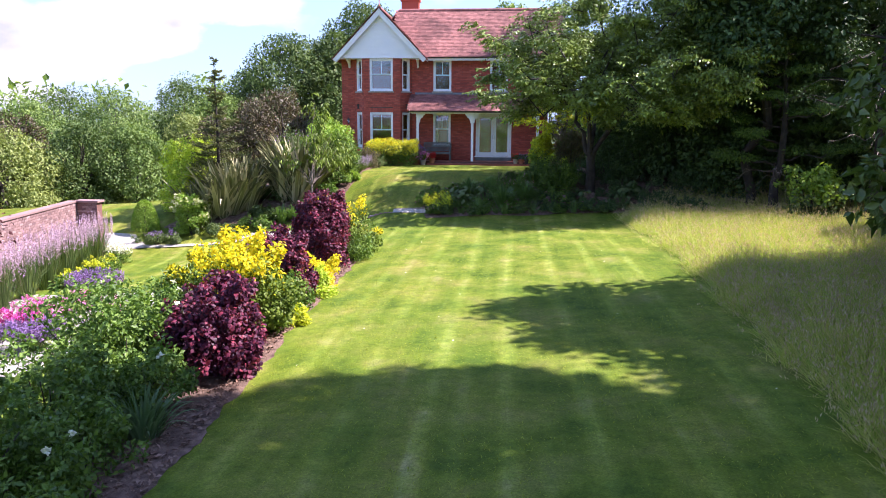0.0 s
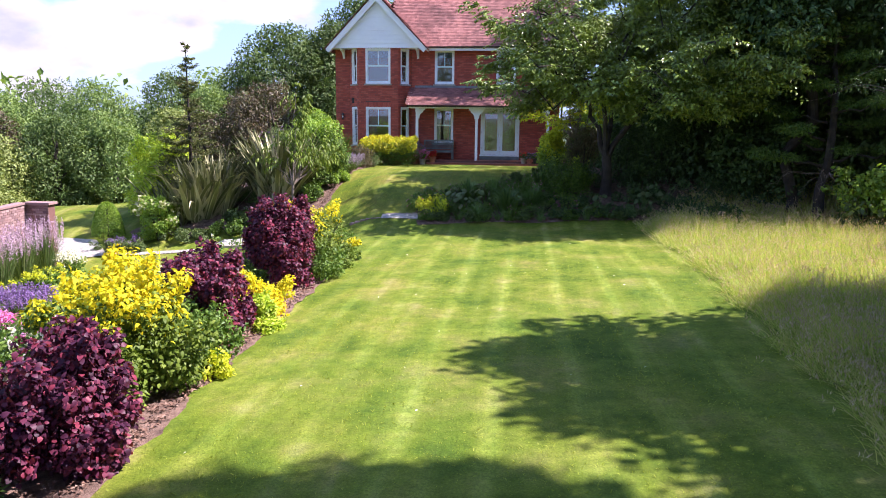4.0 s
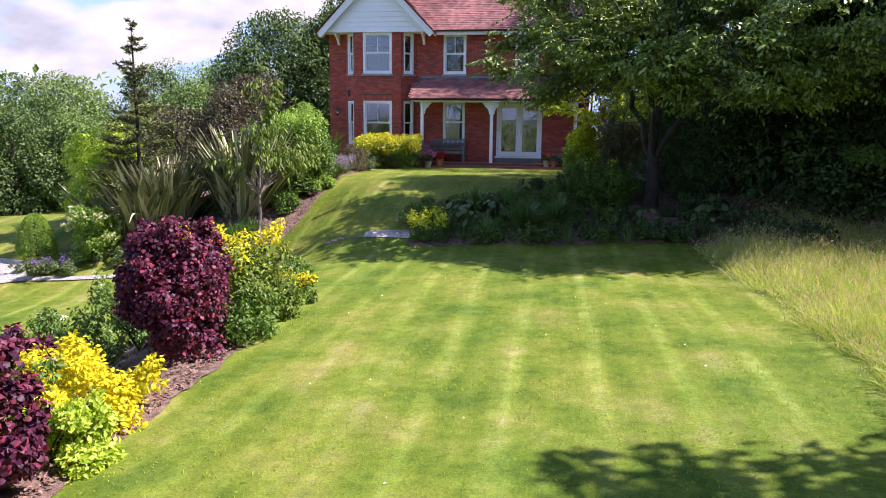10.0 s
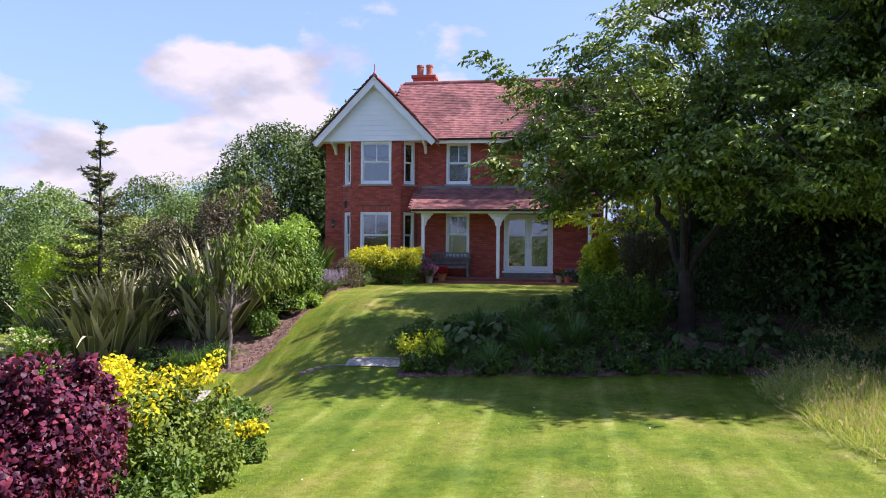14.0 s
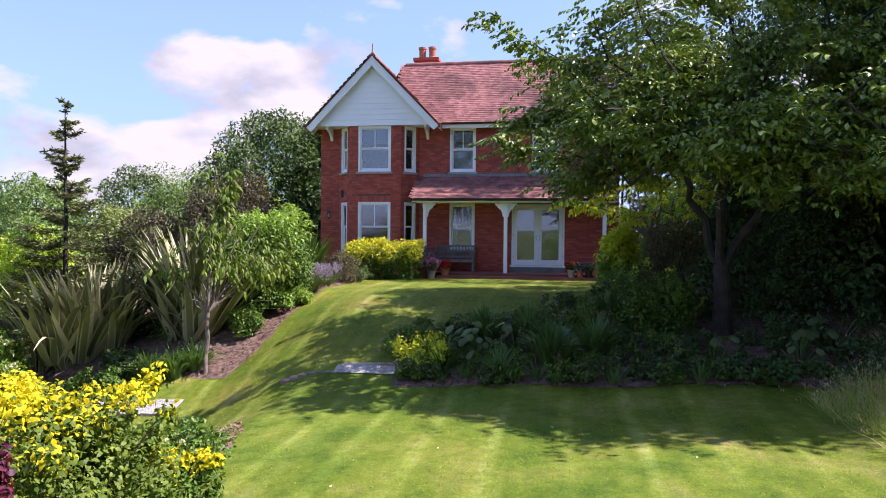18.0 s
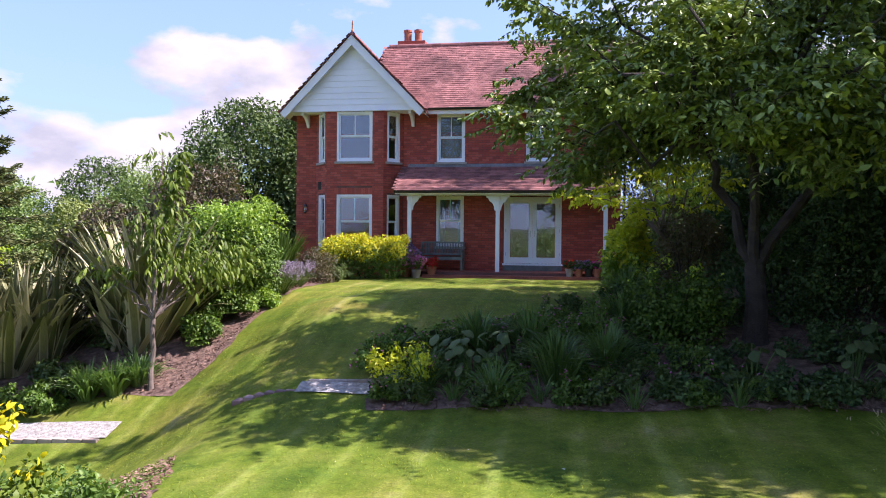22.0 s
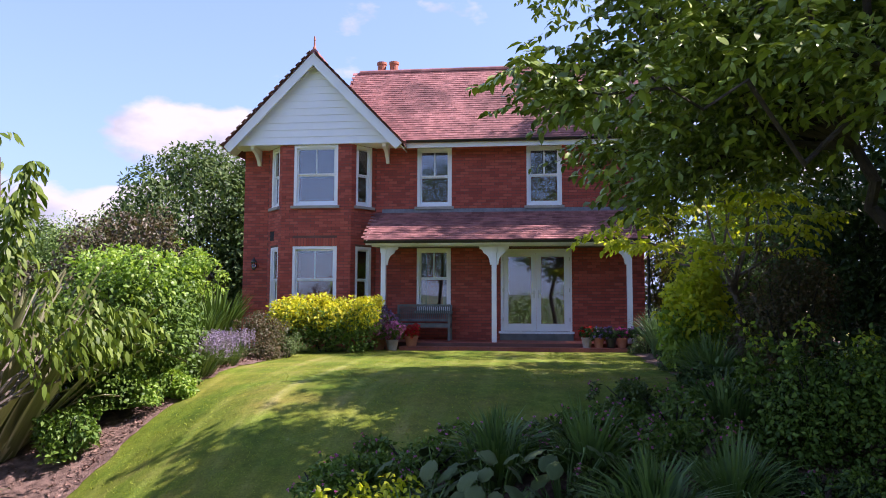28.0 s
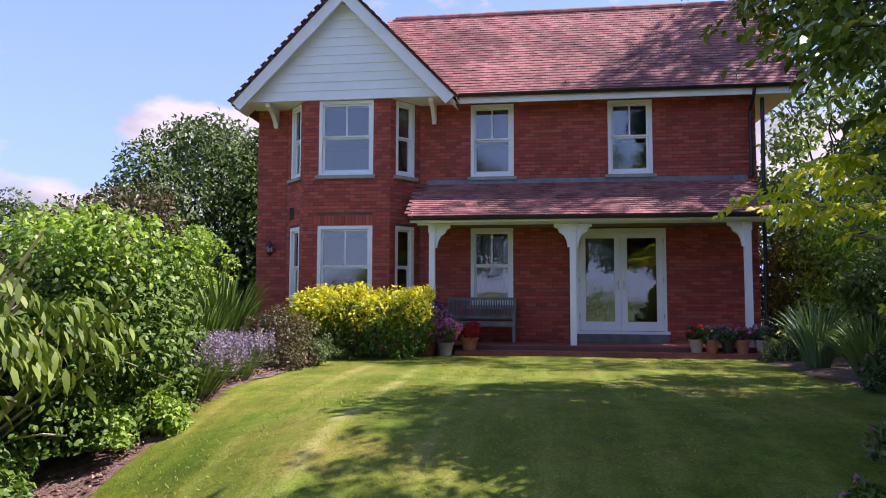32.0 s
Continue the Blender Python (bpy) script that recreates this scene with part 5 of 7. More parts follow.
# flax: every blade a part
def flax(label, x, y, r, h, n):
    rng = fresh()
    ob = thing("flax_plant", label, "flax", (x, y, gz(x, y)), "flax plants on the bank")
    shapes = []
    for s in range(7):
        bend = 0.04 + 0.10 * s / 6
        fall = 0.03 + 0.55 * (s / 6) ** 2
        vs, fs, k = [], [], 9
        for i in range(k + 1):
            t = i / k
            cx = bend * t + fall * t ** 3
            cz = t - 0.62 * fall * t ** 4
            w = 0.034 * (1 - t ** 3) * (0.75 + 0.6 * t * (1 - t) * 4 * 0.5) + 0.001
            vs += [(cx, -w, cz), (cx + 0.006, 0, cz - 0.006), (cx, w, cz)]
        for i in range(k):
            for j in (0, 1):
                fs.append((i * 3 + j, i * 3 + j + 1, i * 3 + j + 4, i * 3 + j + 3))
        shapes.append(mesh_of("blade", vs, fs, lf_phorm, True))
    hearts = [(rng.normal() * r * 0.19, rng.normal() * r * 0.17, 0.74 + 0.3 * rng.random()) for q in range(6)]
    for i in range(n):
        a = rng.random() * 360
        s = int(min(6, abs(rng.normal()) * 2.3))
        b = new("blade", shapes[s])
        b.parent = ob
        hx, hy, hs = hearts[i % 6]
        u = rng.random() ** 0.6
        ln = h * hs * (0.62 + 0.42 * rng.random()) * (1.0 + 0.05 * s)
        b.matrix_local = pose(hx + math.cos(radians(a)) * r * 0.10 * u, hy + math.sin(radians(a)) * r * 0.10 * u, -0.03, 0, 0, a + rng.normal() * 25) @ pose(0, 0, 0, 0, 2 + 40 * u * (0.35 + 0.65 * rng.random()) + s, 0) @ Matrix.Diagonal((ln, ln * 1.15, ln, 1))
    return ob


def object_leaf_mat(name, cols, edge=0.0):
    m, nt, p = material(name)
    g = nt.nodes.new("ShaderNodeObjectInfo")
    k = len(cols) - 1
    col = ramp(nt, g.outputs["Random"], [(i / k, c) for i, c in enumerate(cols)])
    col = mixed(nt, 0.5, col, ramp(nt, noise_tex(nt, 40, 3.0, 0.5, "Object", (1, 6, 0.3)), [(0.35, (0.6, 0.62, 0.55)), (0.65, (1.25, 1.2, 1.1))]), "MULTIPLY")
    if edge:
        co = nt.nodes.new("ShaderNodeTexCoord")
        sp = nt.nodes.new("ShaderNodeSeparateXYZ")
        nt.links.new(co.outputs["Object"], sp.inputs[0])
        ab = nt.nodes.new("ShaderNodeMath")
        ab.operation = "ABSOLUTE"
        nt.links.new(sp.outputs["Y"], ab.inputs[0])
        col = mixed(nt, ramp(nt, ab.outputs[0], [(edge * 0.62, (0, 0, 0)), (edge * 0.80, (0.8, 0.8, 0.8))]), col, (0.52, 0.50, 0.32))
    nt.links.new(col, p.inputs["Base Color"])
    p.inputs["Roughness"].default_value = 0.62
    p.inputs["Specular IOR Level"].default_value = 0.18
    return m


lf_phorm = object_leaf_mat("flax_leaf", [(0.080, 0.098, 0.044), (0.16, 0.178, 0.080), (0.30, 0.30, 0.160), (0.54, 0.51, 0.35)], 0.034)
flax("large New Zealand flax with arching bronze-green blades", -8.5, -10.4, 2.0, 2.5, 480)
flax("large flax with long dark upright blades", -6.75, -9.75, 1.4, 2.85, 340)
flax("flax clump with pale striped blades", -9.7, -10.9, 1.2, 2.05, 190)

# young cherry on the bank
sap = thing("young_cherry_tree", "slender young cherry with drooping leaves", "tree", (-5.55, -11.05, gz(-5.55, -11.05) - 0.04))
rng = fresh()
ends = [(-0.8, 0.3, 2.8), (0.6, 0.5, 3.0), (0.3, -0.4, 3.1), (-0.35, 0.2, 3.3), (0.8, 0.8, 2.6), (-0.9, -0.2, 2.3), (0.5, -0.3, 2.4), (-0.5, -0.3, 2.2), (0.9, 0.4, 2.4)]
lines = [[(0, 0, 0, 0.06), *limb(rng, (0, 0, 0.15), (0.02, 0.05, 1.35), 0.05, 0.042, 4, 0.05)]]
lines += [limb(rng, (0.02, 0.05, 1.3), e, 0.020, 0.005) for e in ends]
arch_ends = [(0.6, 1.3, 2.5), (0.2, 1.8, 2.55), (-0.7, 1.4, 2.6), (0.6, 1.8, 2.4), (-1.0, 0.9, 2.4), (0.6, 0.7, 2.4), (-0.2, 1.2, 2.7)]
lines += [limb(rng, (0.02, 0.05, 1.3), e, 0.019, 0.005) for e in arch_ends]
lead = limb(rng, (0.02, 0.05, 1.35), (0.18, 0.05, 4.35), 0.034, 0.006, 6, 0.04)
part("trunk", tubes(lines[:1], 9), m_bark_grey, sap)
for ln in lines[1:] + [lead]:
    part("branch", tubes([ln], 6), m_bark_grey, sap)
lumps = [(e[0] * 0.85, e[1] * 0.85, e[2] - 0.1, 0.30) for e in ends] + [(0.1, 0.05, 2.6, 0.4), (0.12, 0.05, 3.1, 0.28), (0.15, 0.05, 3.55, 0.24), (0.16, 0.05, 3.95, 0.24), (0.2, 0.05, 4.28, 0.17), (0.6, 0.3, 2.75, 0.5)]
arch = [(e[0] * q + rng.normal() * 0.12, e[1] * q + rng.normal() * 0.12, 1.3 + (e[2] - 1.3) * q ** 0.7 - 0.12, 0.30) for e in arch_ends for q in (0.65, 0.85, 1.0, 1.12)]
up = np.array([(0.05 + 0.03 * i, 0.05, 2.3 + 0.105 * i) for i in range(20)])
a = np.arange(60) * 2.4
part("leader_crown", sprays(rng, np.repeat(up, 3, 0), np.stack([np.cos(a), np.sin(a), 0.25 + 0 * a], 1), np.repeat(np.linspace(0.24, 0.14, 20), 3), 0.17, 7, 0.6, 0.9, 0.30), lf_sap, sap, "narrow column of drooping leaves")
A = np.repeat(np.array(arch)[:, :3], 8, 0) + rng.normal(size=(len(arch) * 8, 3)) * np.array([0.22, 0.22, 0.12])
A = A[A[:, 2] > 2.12]
part("arching_crown", sprays(rng, A, (A - np.array([0, 0.4, 0])) * np.array([1, 1, 0]) + rng.normal(size=A.shape) * 0.5, 0.28 + 0.25 * rng.random(len(A)), 0.165, 9, 0.7, 0.85, 0.27), lf_sap, sap)
B = np.repeat(np.array(lumps)[:, :3], 5, 0) + rng.normal(size=(len(lumps) * 5, 3)) * 0.14
part("crown", sprays(rng, B, B * np.array([1, 1, 0]) + rng.normal(size=B.shape) * 0.6, 0.25 + 0.2 * rng.random(len(B)), 0.165, 9, 0.6, 0.85, 0.27), lf_sap, sap)

# brighter leaves on top and dark ones below put the sunlit crown into colour
bush("laurel", "dense glossy green shrub overhanging the lawn edge", "shrub", -5.6, -8.05, 1.15, 1.25, 2.4, 0.072, 26000, lf_laurel, 38, lf_bright, 0.74, ovals=True, shoots=16)
bush("leafy_perennial", "fresh green low plant spilling to the grass", "perennial", -4.75, -8.1, 0.45, 0.8, 0.55, 0.065, 3600, lf_bright, 12)
for x, y in ((-7.5, -10.9), (-7.2, -9.6), (-8.0, -9.4), (-6.9, -11.3)):
    bush("leafy_perennial", "shaded ground cover between the flax plants", "perennial", x, y, 0.55, 0.45, 0.5, 0.08, 1800, lf_mid, 10)
bush("leafy_perennial", "low leafy plant on the mulch", "perennial", -5.3, -9.6, 0.4, 0.4, 0.75, 0.09, 1300, lf_rose, 9)
bush("leafy_perennial", "low green ground cover beside the gravel", "perennial", -7.4, -11.75, 0.75, 0.4, 0.5, 0.07, 3200, lf_rose, 12)
bush("leafy_perennial", "low grey-green ground cover under the flax", "perennial", -9.0, -12.0, 0.9, 0.4, 0.5, 0.07, 3000, lf_ash, 12)
for x, y in ((-6.15, -11.2), (-6.6, -11.35), (-5.85, -10.9)):
    strap_clump("day_lily", "clump of bright arching strap leaves on mulch", "perennial", x, y, 0.55, 0.75, 150, 0.035, lf_strap, 0.8)
strap_clump("catmint", "lilac-blue catmint in flower by the lawn", "perennial", -4.8, -7.1, 0.9, 0.66, 480, 0.012, lf_ash, 0.5, (fl_mauve, 230, 0.032, "lilac flower spikes"))
strap_clump("catmint", "lilac catmint at the lawn edge", "perennial", -4.7, -6.1, 0.65, 0.6, 320, 0.012, lf_ash, 0.5, (fl_mauve, 170, 0.032, "lilac flower spikes"))
bush("spiraea", "rounded shrub with bronze-tipped small leaves", "shrub", -4.75, -4.3, 0.58, 0.6, 0.98, 0.045, 6500, lf_brown, 16)
bush("grey_shrub", "small soft grey-green shrub", "shrub", -4.35, -3.9, 0.35, 0.35, 0.5, 0.04, 2500, lf_ash, 9)
strap_clump("crocosmia", "tall clump of upright green sword leaves", "perennial", -5.75, -4.9, 0.6, 1.15, 190, 0.04, lf_laurel, 0.3)
strap_clump("crocosmia", "upright green sword leaves against the wall", "perennial", -6.05, -3.6, 0.85, 1.6, 200, 0.06, lf_laurel, 0.35)
hedge = thing("euonymus_hedge", "clipped bright yellow evergreen hedge below the bay window", "shrub", (-3.98, -2.3, gz(-3.98, -2.3)))
rng = fresh()
for ln in stems(rng, 1.0, 0.5, 1.1, 9):
    part("stem", tubes([ln], 5), m_bark, hedge)
core = [(x + rng.normal() * 0.06, y + rng.normal() * 0.05, z + rng.normal() * 0.04, 0.30) for x in np.linspace(-0.98, 0.98, 7) for y in (-0.36, 0.0, 0.36) for z in (0.30, 0.62, 0.86)]
tuft_l = [(1.2 * (2 * rng.random() - 1), 0.55 * (2 * rng.random() - 1), 0.92 + 0.34 * rng.random(), 0.07 + 0.06 * rng.random()) for i in range(90)]
v, f = crown(rng, core, 13000, 0.07)
v[:, 2] = np.maximum(v[:, 2], 0.02)
part("foliage", (v[: 4 * 9000], f[np.all(f < 36000, 1)]), lf_rose, hedge)
part("golden_foliage", crown(rng, [l for l in core if l[2] > 0.72] + tuft_l, 9500, 0.075), lf_yellow, hedge, "bright yellow leaf tips")
bush("low_shrub", "purple-leaved low shrub by the hedge", "shrub", -5.6, -5.6, 0.4, 0.4, 0.9, 0.05, 2500, lf_brown, 9)


# pots and bench by the door
def pot_of(label, x, y, z, r, h, mat, leaf_m, fl, spread, tall, nf=320):
    rng = fresh()
    ob = thing("flower_pot", label, "flower pot", (x, y, z), "pots on the terrace")
    part("pot", lathe([(r * 0.68, 0), (r * 0.95, h * 0.86), (r * 1.05, h * 0.87), (r * 1.05, h), (r * 0.92, h), (r * 0.88, h * 0.9)], 18), mat, ob)
    part("soil", lathe([(r * 0.9, h * 0.86), (r * 0.9, h * 0.9)], 14), m_soil, ob)
    lumps = [(rng.normal() * spread * 0.4, rng.normal() * spread * 0.4, h + tall * (0.2 + 0.6 * rng.random()), spread * 0.45) for i in range(9)]
    part("foliage", crown(rng, lumps, 1500, 0.05), leaf_m, ob)
    pts = np.array([(l[0], l[1], l[2]) for l in lumps])[rng.integers(0, 9, nf)] + unit(rng.normal(size=(nf, 3)) + np.array([0, -0.3, 0.4])) * spread * 0.5
    P = np.repeat(pts, 7, 0)
    many(part("bloom", leaves(P, rng.normal(size=(len(P), 3)), rng.normal(size=(len(P), 3)), 0.05, 0.045), fl, ob))
    return ob


pot_of("terracotta pot of lilac trailing flowers", -2.86, -1.55, 0.03, 0.17, 0.30, m_terracotta, lf_ash, fl_purple, 0.5, 0.8, 260)
pot_of("stone pot of pink and lilac flowers", -2.5, -1.78, 0.03, 0.15, 0.26, m_pave, lf_rose, fl_pink, 0.36, 0.5, 200)
pot_of("small pot with magenta flowers", -2.62, -1.55, 0.03, 0.12, 0.34, m_terracotta, lf_rose, fl_magenta, 0.2, 0.35)
pot_of("terracotta pot of red geraniums", -2.08, -1.55, 0.135, 0.17, 0.24, m_terracotta, lf_rose, fl_red, 0.22, 0.22)
# dark leaf colour and fewer blooms stand in for the shade on these pots
for x, fl, mt in ((2.05, fl_red, m_pave), (2.32, fl_purple, m_terracotta), (2.6, fl_purple, m_black), (2.85, fl_magenta, m_terracotta), (3.2, fl_purple, m_pave)):
    pot_of("shaded flower pot beside the doors", x, -1.52, 0.135, 0.13, 0.24, mt, lf_dark, fl, 0.2, 0.2, 45)

bench = thing("garden_bench", "grey slatted wooden bench under the verandah window", "bench", (-1.95, -0.45, 0.222))
for x in (-0.68, 0.68):
    part("leg", box(x - 0.03, x + 0.03, -0.28, -0.22, 0, 0.62, 0.006), m_bench, bench)
    part("leg", box(x - 0.03, x + 0.03, 0.20, 0.26, 0, 0.90, 0.006), m_bench, bench)
    part("armrest", box(x - 0.035, x + 0.035, -0.31, 0.20, 0.621, 0.655, 0.008), m_bench, bench)
    part("side_rail", box(x - 0.02, x + 0.02, -0.218, 0.198, 0.33, 0.39, 0.004), m_bench, bench)
for i in range(6):
    part("seat_slat", box(-0.70, 0.70, -0.27 + i * 0.08, -0.205 + i * 0.08, 0.40, 0.425, 0.004), m_bench, bench)
part("front_rail", box(-0.65, 0.65, -0.265, -0.235, 0.33, 0.398, 0.004), m_bench, bench)
part("back_rail", box(-0.65, 0.65, 0.215, 0.245, 0.85, 0.91, 0.006), m_bench, bench)
part("back_rail", box(-0.65, 0.65, 0.215, 0.245, 0.47, 0.53, 0.006), m_bench, bench)
for i in range(25):
    x = -0.62 + i * 0.0517
    part("back_slat", box(x - 0.014, x + 0.014, 0.222, 0.238, 0.531, 0.849, 0.003), m_bench, bench)

# shaded bed under the tree
bush("euphorbia", "lime yellow euphorbia clump at the bed corner", "perennial", -0.68, -12.75, 0.44, 0.38, 0.48, 0.06, 2600, lf_mid, 14, lf_gold, 0.55, ovals=True, shoots=16)
GER = "hardy geranium with small lilac flowers"
for x, y, r, h, n in ((-1.1, -12.2, 0.45, 0.6, 2600), (-0.4, -11.5, 0.6, 0.5, 3200), (0.3, -11.2, 0.6, 0.45, 3200), (1.35, -10.8, 0.65, 0.42, 3600), (2.1, -11.2, 0.6, 0.55, 3000), (2.75, -9.8, 0.55, 0.45, 2800)):
    bush("geranium", GER + (", a wide mat" if r > 0.55 else ", at the edge of the lawn"), "perennial", x, y, r, r, h, 0.06, n, lf_rose, 12, flowers=(fl_pink, 60, 0.02, "lilac-pink flowers"))
for x, y, r, h, n in ((1.6, -12.6, 0.75, 0.95, 330), (0.35, -11.6, 0.7, 0.85, 260), (2.35, -12.1, 0.6, 0.8, 200), (-0.25, -12.85, 0.35, 0.75, 70), (1.2, -11.5, 0.6, 0.85, 200), (2.7, -10.6, 0.65, 0.8, 220), (0.75, -13.0, 0.4, 0.7, 80), (3.0, -8.9, 0.6, 0.8, 200), (3.0, -8.4, 0.5, 0.7, 140)):
    strap_clump("day_lily", "arching dark green strap leaves in the shaded bed", "perennial", x, y, r, h, n, 0.028, lf_strap, 0.8)

for i, (x, y, r, h) in enumerate(((-0.75, -12.95, 0.3, 0.34), (-0.2, -12.4, 0.5, 0.5), (0.75, -12.6, 0.5, 0.42), (1.5, -12.0, 0.6, 0.5), (2.1, -12.75, 0.5, 0.36), (2.7, -12.6, 0.55, 0.4), (3.4, -12.2, 0.6, 0.45), (4.0, -12.85, 0.45, 0.28), (2.2, -10.5, 0.6, 0.5), (0.9, -11.0, 0.55, 0.45), (-0.9, -11.75, 0.45, 0.5), (1.9, -9.9, 0.5, 0.4))):
    bush("geranium", GER + ", a low mound", "perennial", x, y, r, r, h, 0.06, 2200, lf_mid if i % 2 else lf_rose, 10, flowers=(fl_pink, 18, 0.02, "lilac-pink flowers"))


def rodgersia(x, y, n):
    """Broad crinkled leaves held on stalks, each a part."""
    rng = fresh()
    ob = thing("rodgersia", "bold plant with broad crinkled dark leaves", "perennial", (x, y, gz(x, y)))
    vs, fs, k = [], [], 6
    for i in range(k + 1):
        t = i / k
        w = 0.42 * math.sin(math.pi * min(1.0, t * 0.92 + 0.06)) ** 0.75
        z = 0.10 * t - 0.42 * t ** 2.2
        crimp = 0.035 * (-1) ** i
        vs += [(t, -w, z - 0.12 * w + crimp), (t, -w * 0.5, z + 0.05), (t, 0, z - 0.02), (t, w * 0.5, z + 0.05), (t, w, z - 0.12 * w + crimp)]
    for i in range(k):
        for j in range(4):
            fs.append((i * 5 + j, i * 5 + j + 1, i * 5 + j + 6, i * 5 + j + 5))
    me = mesh_of("leaf", vs, fs, lf_rod, True)
    lines = []
    for i in range(n):
        a = rng.random() * 360
        q, z = 0.10 + 0.36 * rng.random(), 0.22 + 0.42 * rng.random()
        cx, cy = math.cos(radians(a)) * q, math.sin(radians(a)) * q
        lines.append([(cx * 0.2, cy * 0.2, -0.03, 0.009), (cx * 0.7, cy * 0.7, z * 0.7, 0.008), (cx, cy, z, 0.006)])
        b = new("leaf", me)
        b.parent = ob
        s = 0.13 + 0.10 * rng.random()
        b.matrix_local = pose(cx, cy, z, rng.normal() * 12, 10 + 15 * rng.random(), a) @ Matrix.Diagonal((s, s, s, 1))
    for ln in lines:
        part("stalk", tubes([ln], 5), lf_strap, ob)


lf_rod = object_leaf_mat("broad_leaf", [(0.045, 0.075, 0.026), (0.075, 0.115, 0.040), (0.11, 0.145, 0.060)])
rodgersia(0.35, -12.35, 30)
rodgersia(0.95, -12.0, 24)
rodgersia(-0.1, -12.1, 16)
rodgersia(5.6, -12.4, 18)
rodgersia(6.2, -12.0, 14)
rodgersia(4.2, -12.7, 8)
rng = fresh()
for i in range(16):
    x = -0.3 + i * 0.42 + rng.normal() * 0.08
    y = -13.12 + rng.normal() * 0.08
    if i % 3 == 1:
        strap_clump("day_lily", "small tuft of dark strap leaves on the mulch", "perennial", x, y, 0.4, 0.42, 34, 0.024, lf_strap, 0.9)
    else:
        bush("low_shrub", "low dark foliage spilling over the bed's front edge", "perennial", x, y, 0.3, 0.24, 0.26 + 0.14 * rng.random(), 0.06, 900, lf_rose if i % 2 else lf_mid, 8)
bush("golden_privet", "rounded shrub with yellow-green leaves in shade", "shrub", 3.5, -11.0, 0.78, 0.74, 1.3, 0.06, 8500, lf_laurel, 18, lf_lime, 0.92, ovals=True, shoots=10)
bush("golden_elder", "tall shrub with bright golden-green leaves", "shrub", 3.1, -7.7, 0.5, 0.55, 1.75, 0.10, 4200, lf_bright, 26, lf_gold, 0.5, ovals=True)
bush("bronze_shrub", "dusky bronze-leaved shrub in shade", "shrub", 4.15, -8.3, 0.8, 0.75, 1.95, 0.06, 7000, lf_brown, 18)
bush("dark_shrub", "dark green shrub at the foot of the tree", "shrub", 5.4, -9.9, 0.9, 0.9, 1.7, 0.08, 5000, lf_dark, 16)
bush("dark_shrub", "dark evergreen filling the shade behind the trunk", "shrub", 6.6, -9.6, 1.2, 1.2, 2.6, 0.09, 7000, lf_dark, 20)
bush("low_shrub", "low dark ivy-like cover on the mulch", "perennial", 3.9, -12.0, 0.8, 0.5, 0.4, 0.07, 2600, lf_dark, 12)
bush("low_shrub", "low shaded ground cover", "perennial", 2.9, -11.9, 0.6, 0.4, 0.35, 0.07, 2000, lf_dark, 10)
for x, y, r, h in ((4.9, -12.9, 0.8, 0.35), (5.6, -11.6, 0.8, 0.6), (3.3, -12.9, 0.5, 0.25), (6.6, -12.9, 0.8, 0.6), (7.6, -11.5, 1.0, 0.9), (4.0, -10.2, 0.9, 0.8), (3.0, -9.9, 0.7, 0.6), (7.4, -13.4, 0.8, 0.5)):
    bush("low_shrub", "dark leafy cover under the cherry tree", "perennial", x, y, r, r * 0.8, h, 0.075, 2600, lf_dark, 12)
strap_clump("iris_clump", "tall pale sword leaves by the house corner", "perennial", 3.35, -3.6, 0.6, 1.1, 200, 0.035, lf_iris, 0.5)
strap_clump("iris_clump", "sword leaves in the shaded corner bed", "perennial", 3.5, -5.0, 0.6, 0.95, 180, 0.035, lf_strap, 0.6)
bush("low_shrub", "low grey-leaved plant by the step", "perennial", 3.25, -2.5, 0.4, 0.4, 0.45, 0.05, 2200, lf_ash, 10)
bush("low_shrub", "leafy plant with pale flower spikes", "perennial", 3.3, -6.3, 0.5, 0.5, 0.6, 0.06, 2600, lf_dark, 10, flowers=(fl_pink, 14, 0.03, "pale pink flowers"))
bush("corner_shrub", "large fresh green shrub beside the house", "shrub", 5.6, -0.6, 1.5, 1.5, 3.4, 0.10, 9000, lf_bright, 22)
bush("corner_shrub", "tall leafy shrub behind the house corner", "shrub", 4.75, 3.6, 1.0, 1.0, 4.4, 0.11, 7000, lf_mid, 20)
bush("corner_shrub", "leafy hedge shrub along the side of the house", "shrub", 5.0, 1.6, 0.95, 1.2, 2.9, 0.10, 7000, lf_mid, 20)
bush("corner_shrub", "mid-green shrub at the house corner", "shrub", 5.1, -2.6, 0.95, 0.9, 2.1, 0.09, 6000, lf_mid, 18)

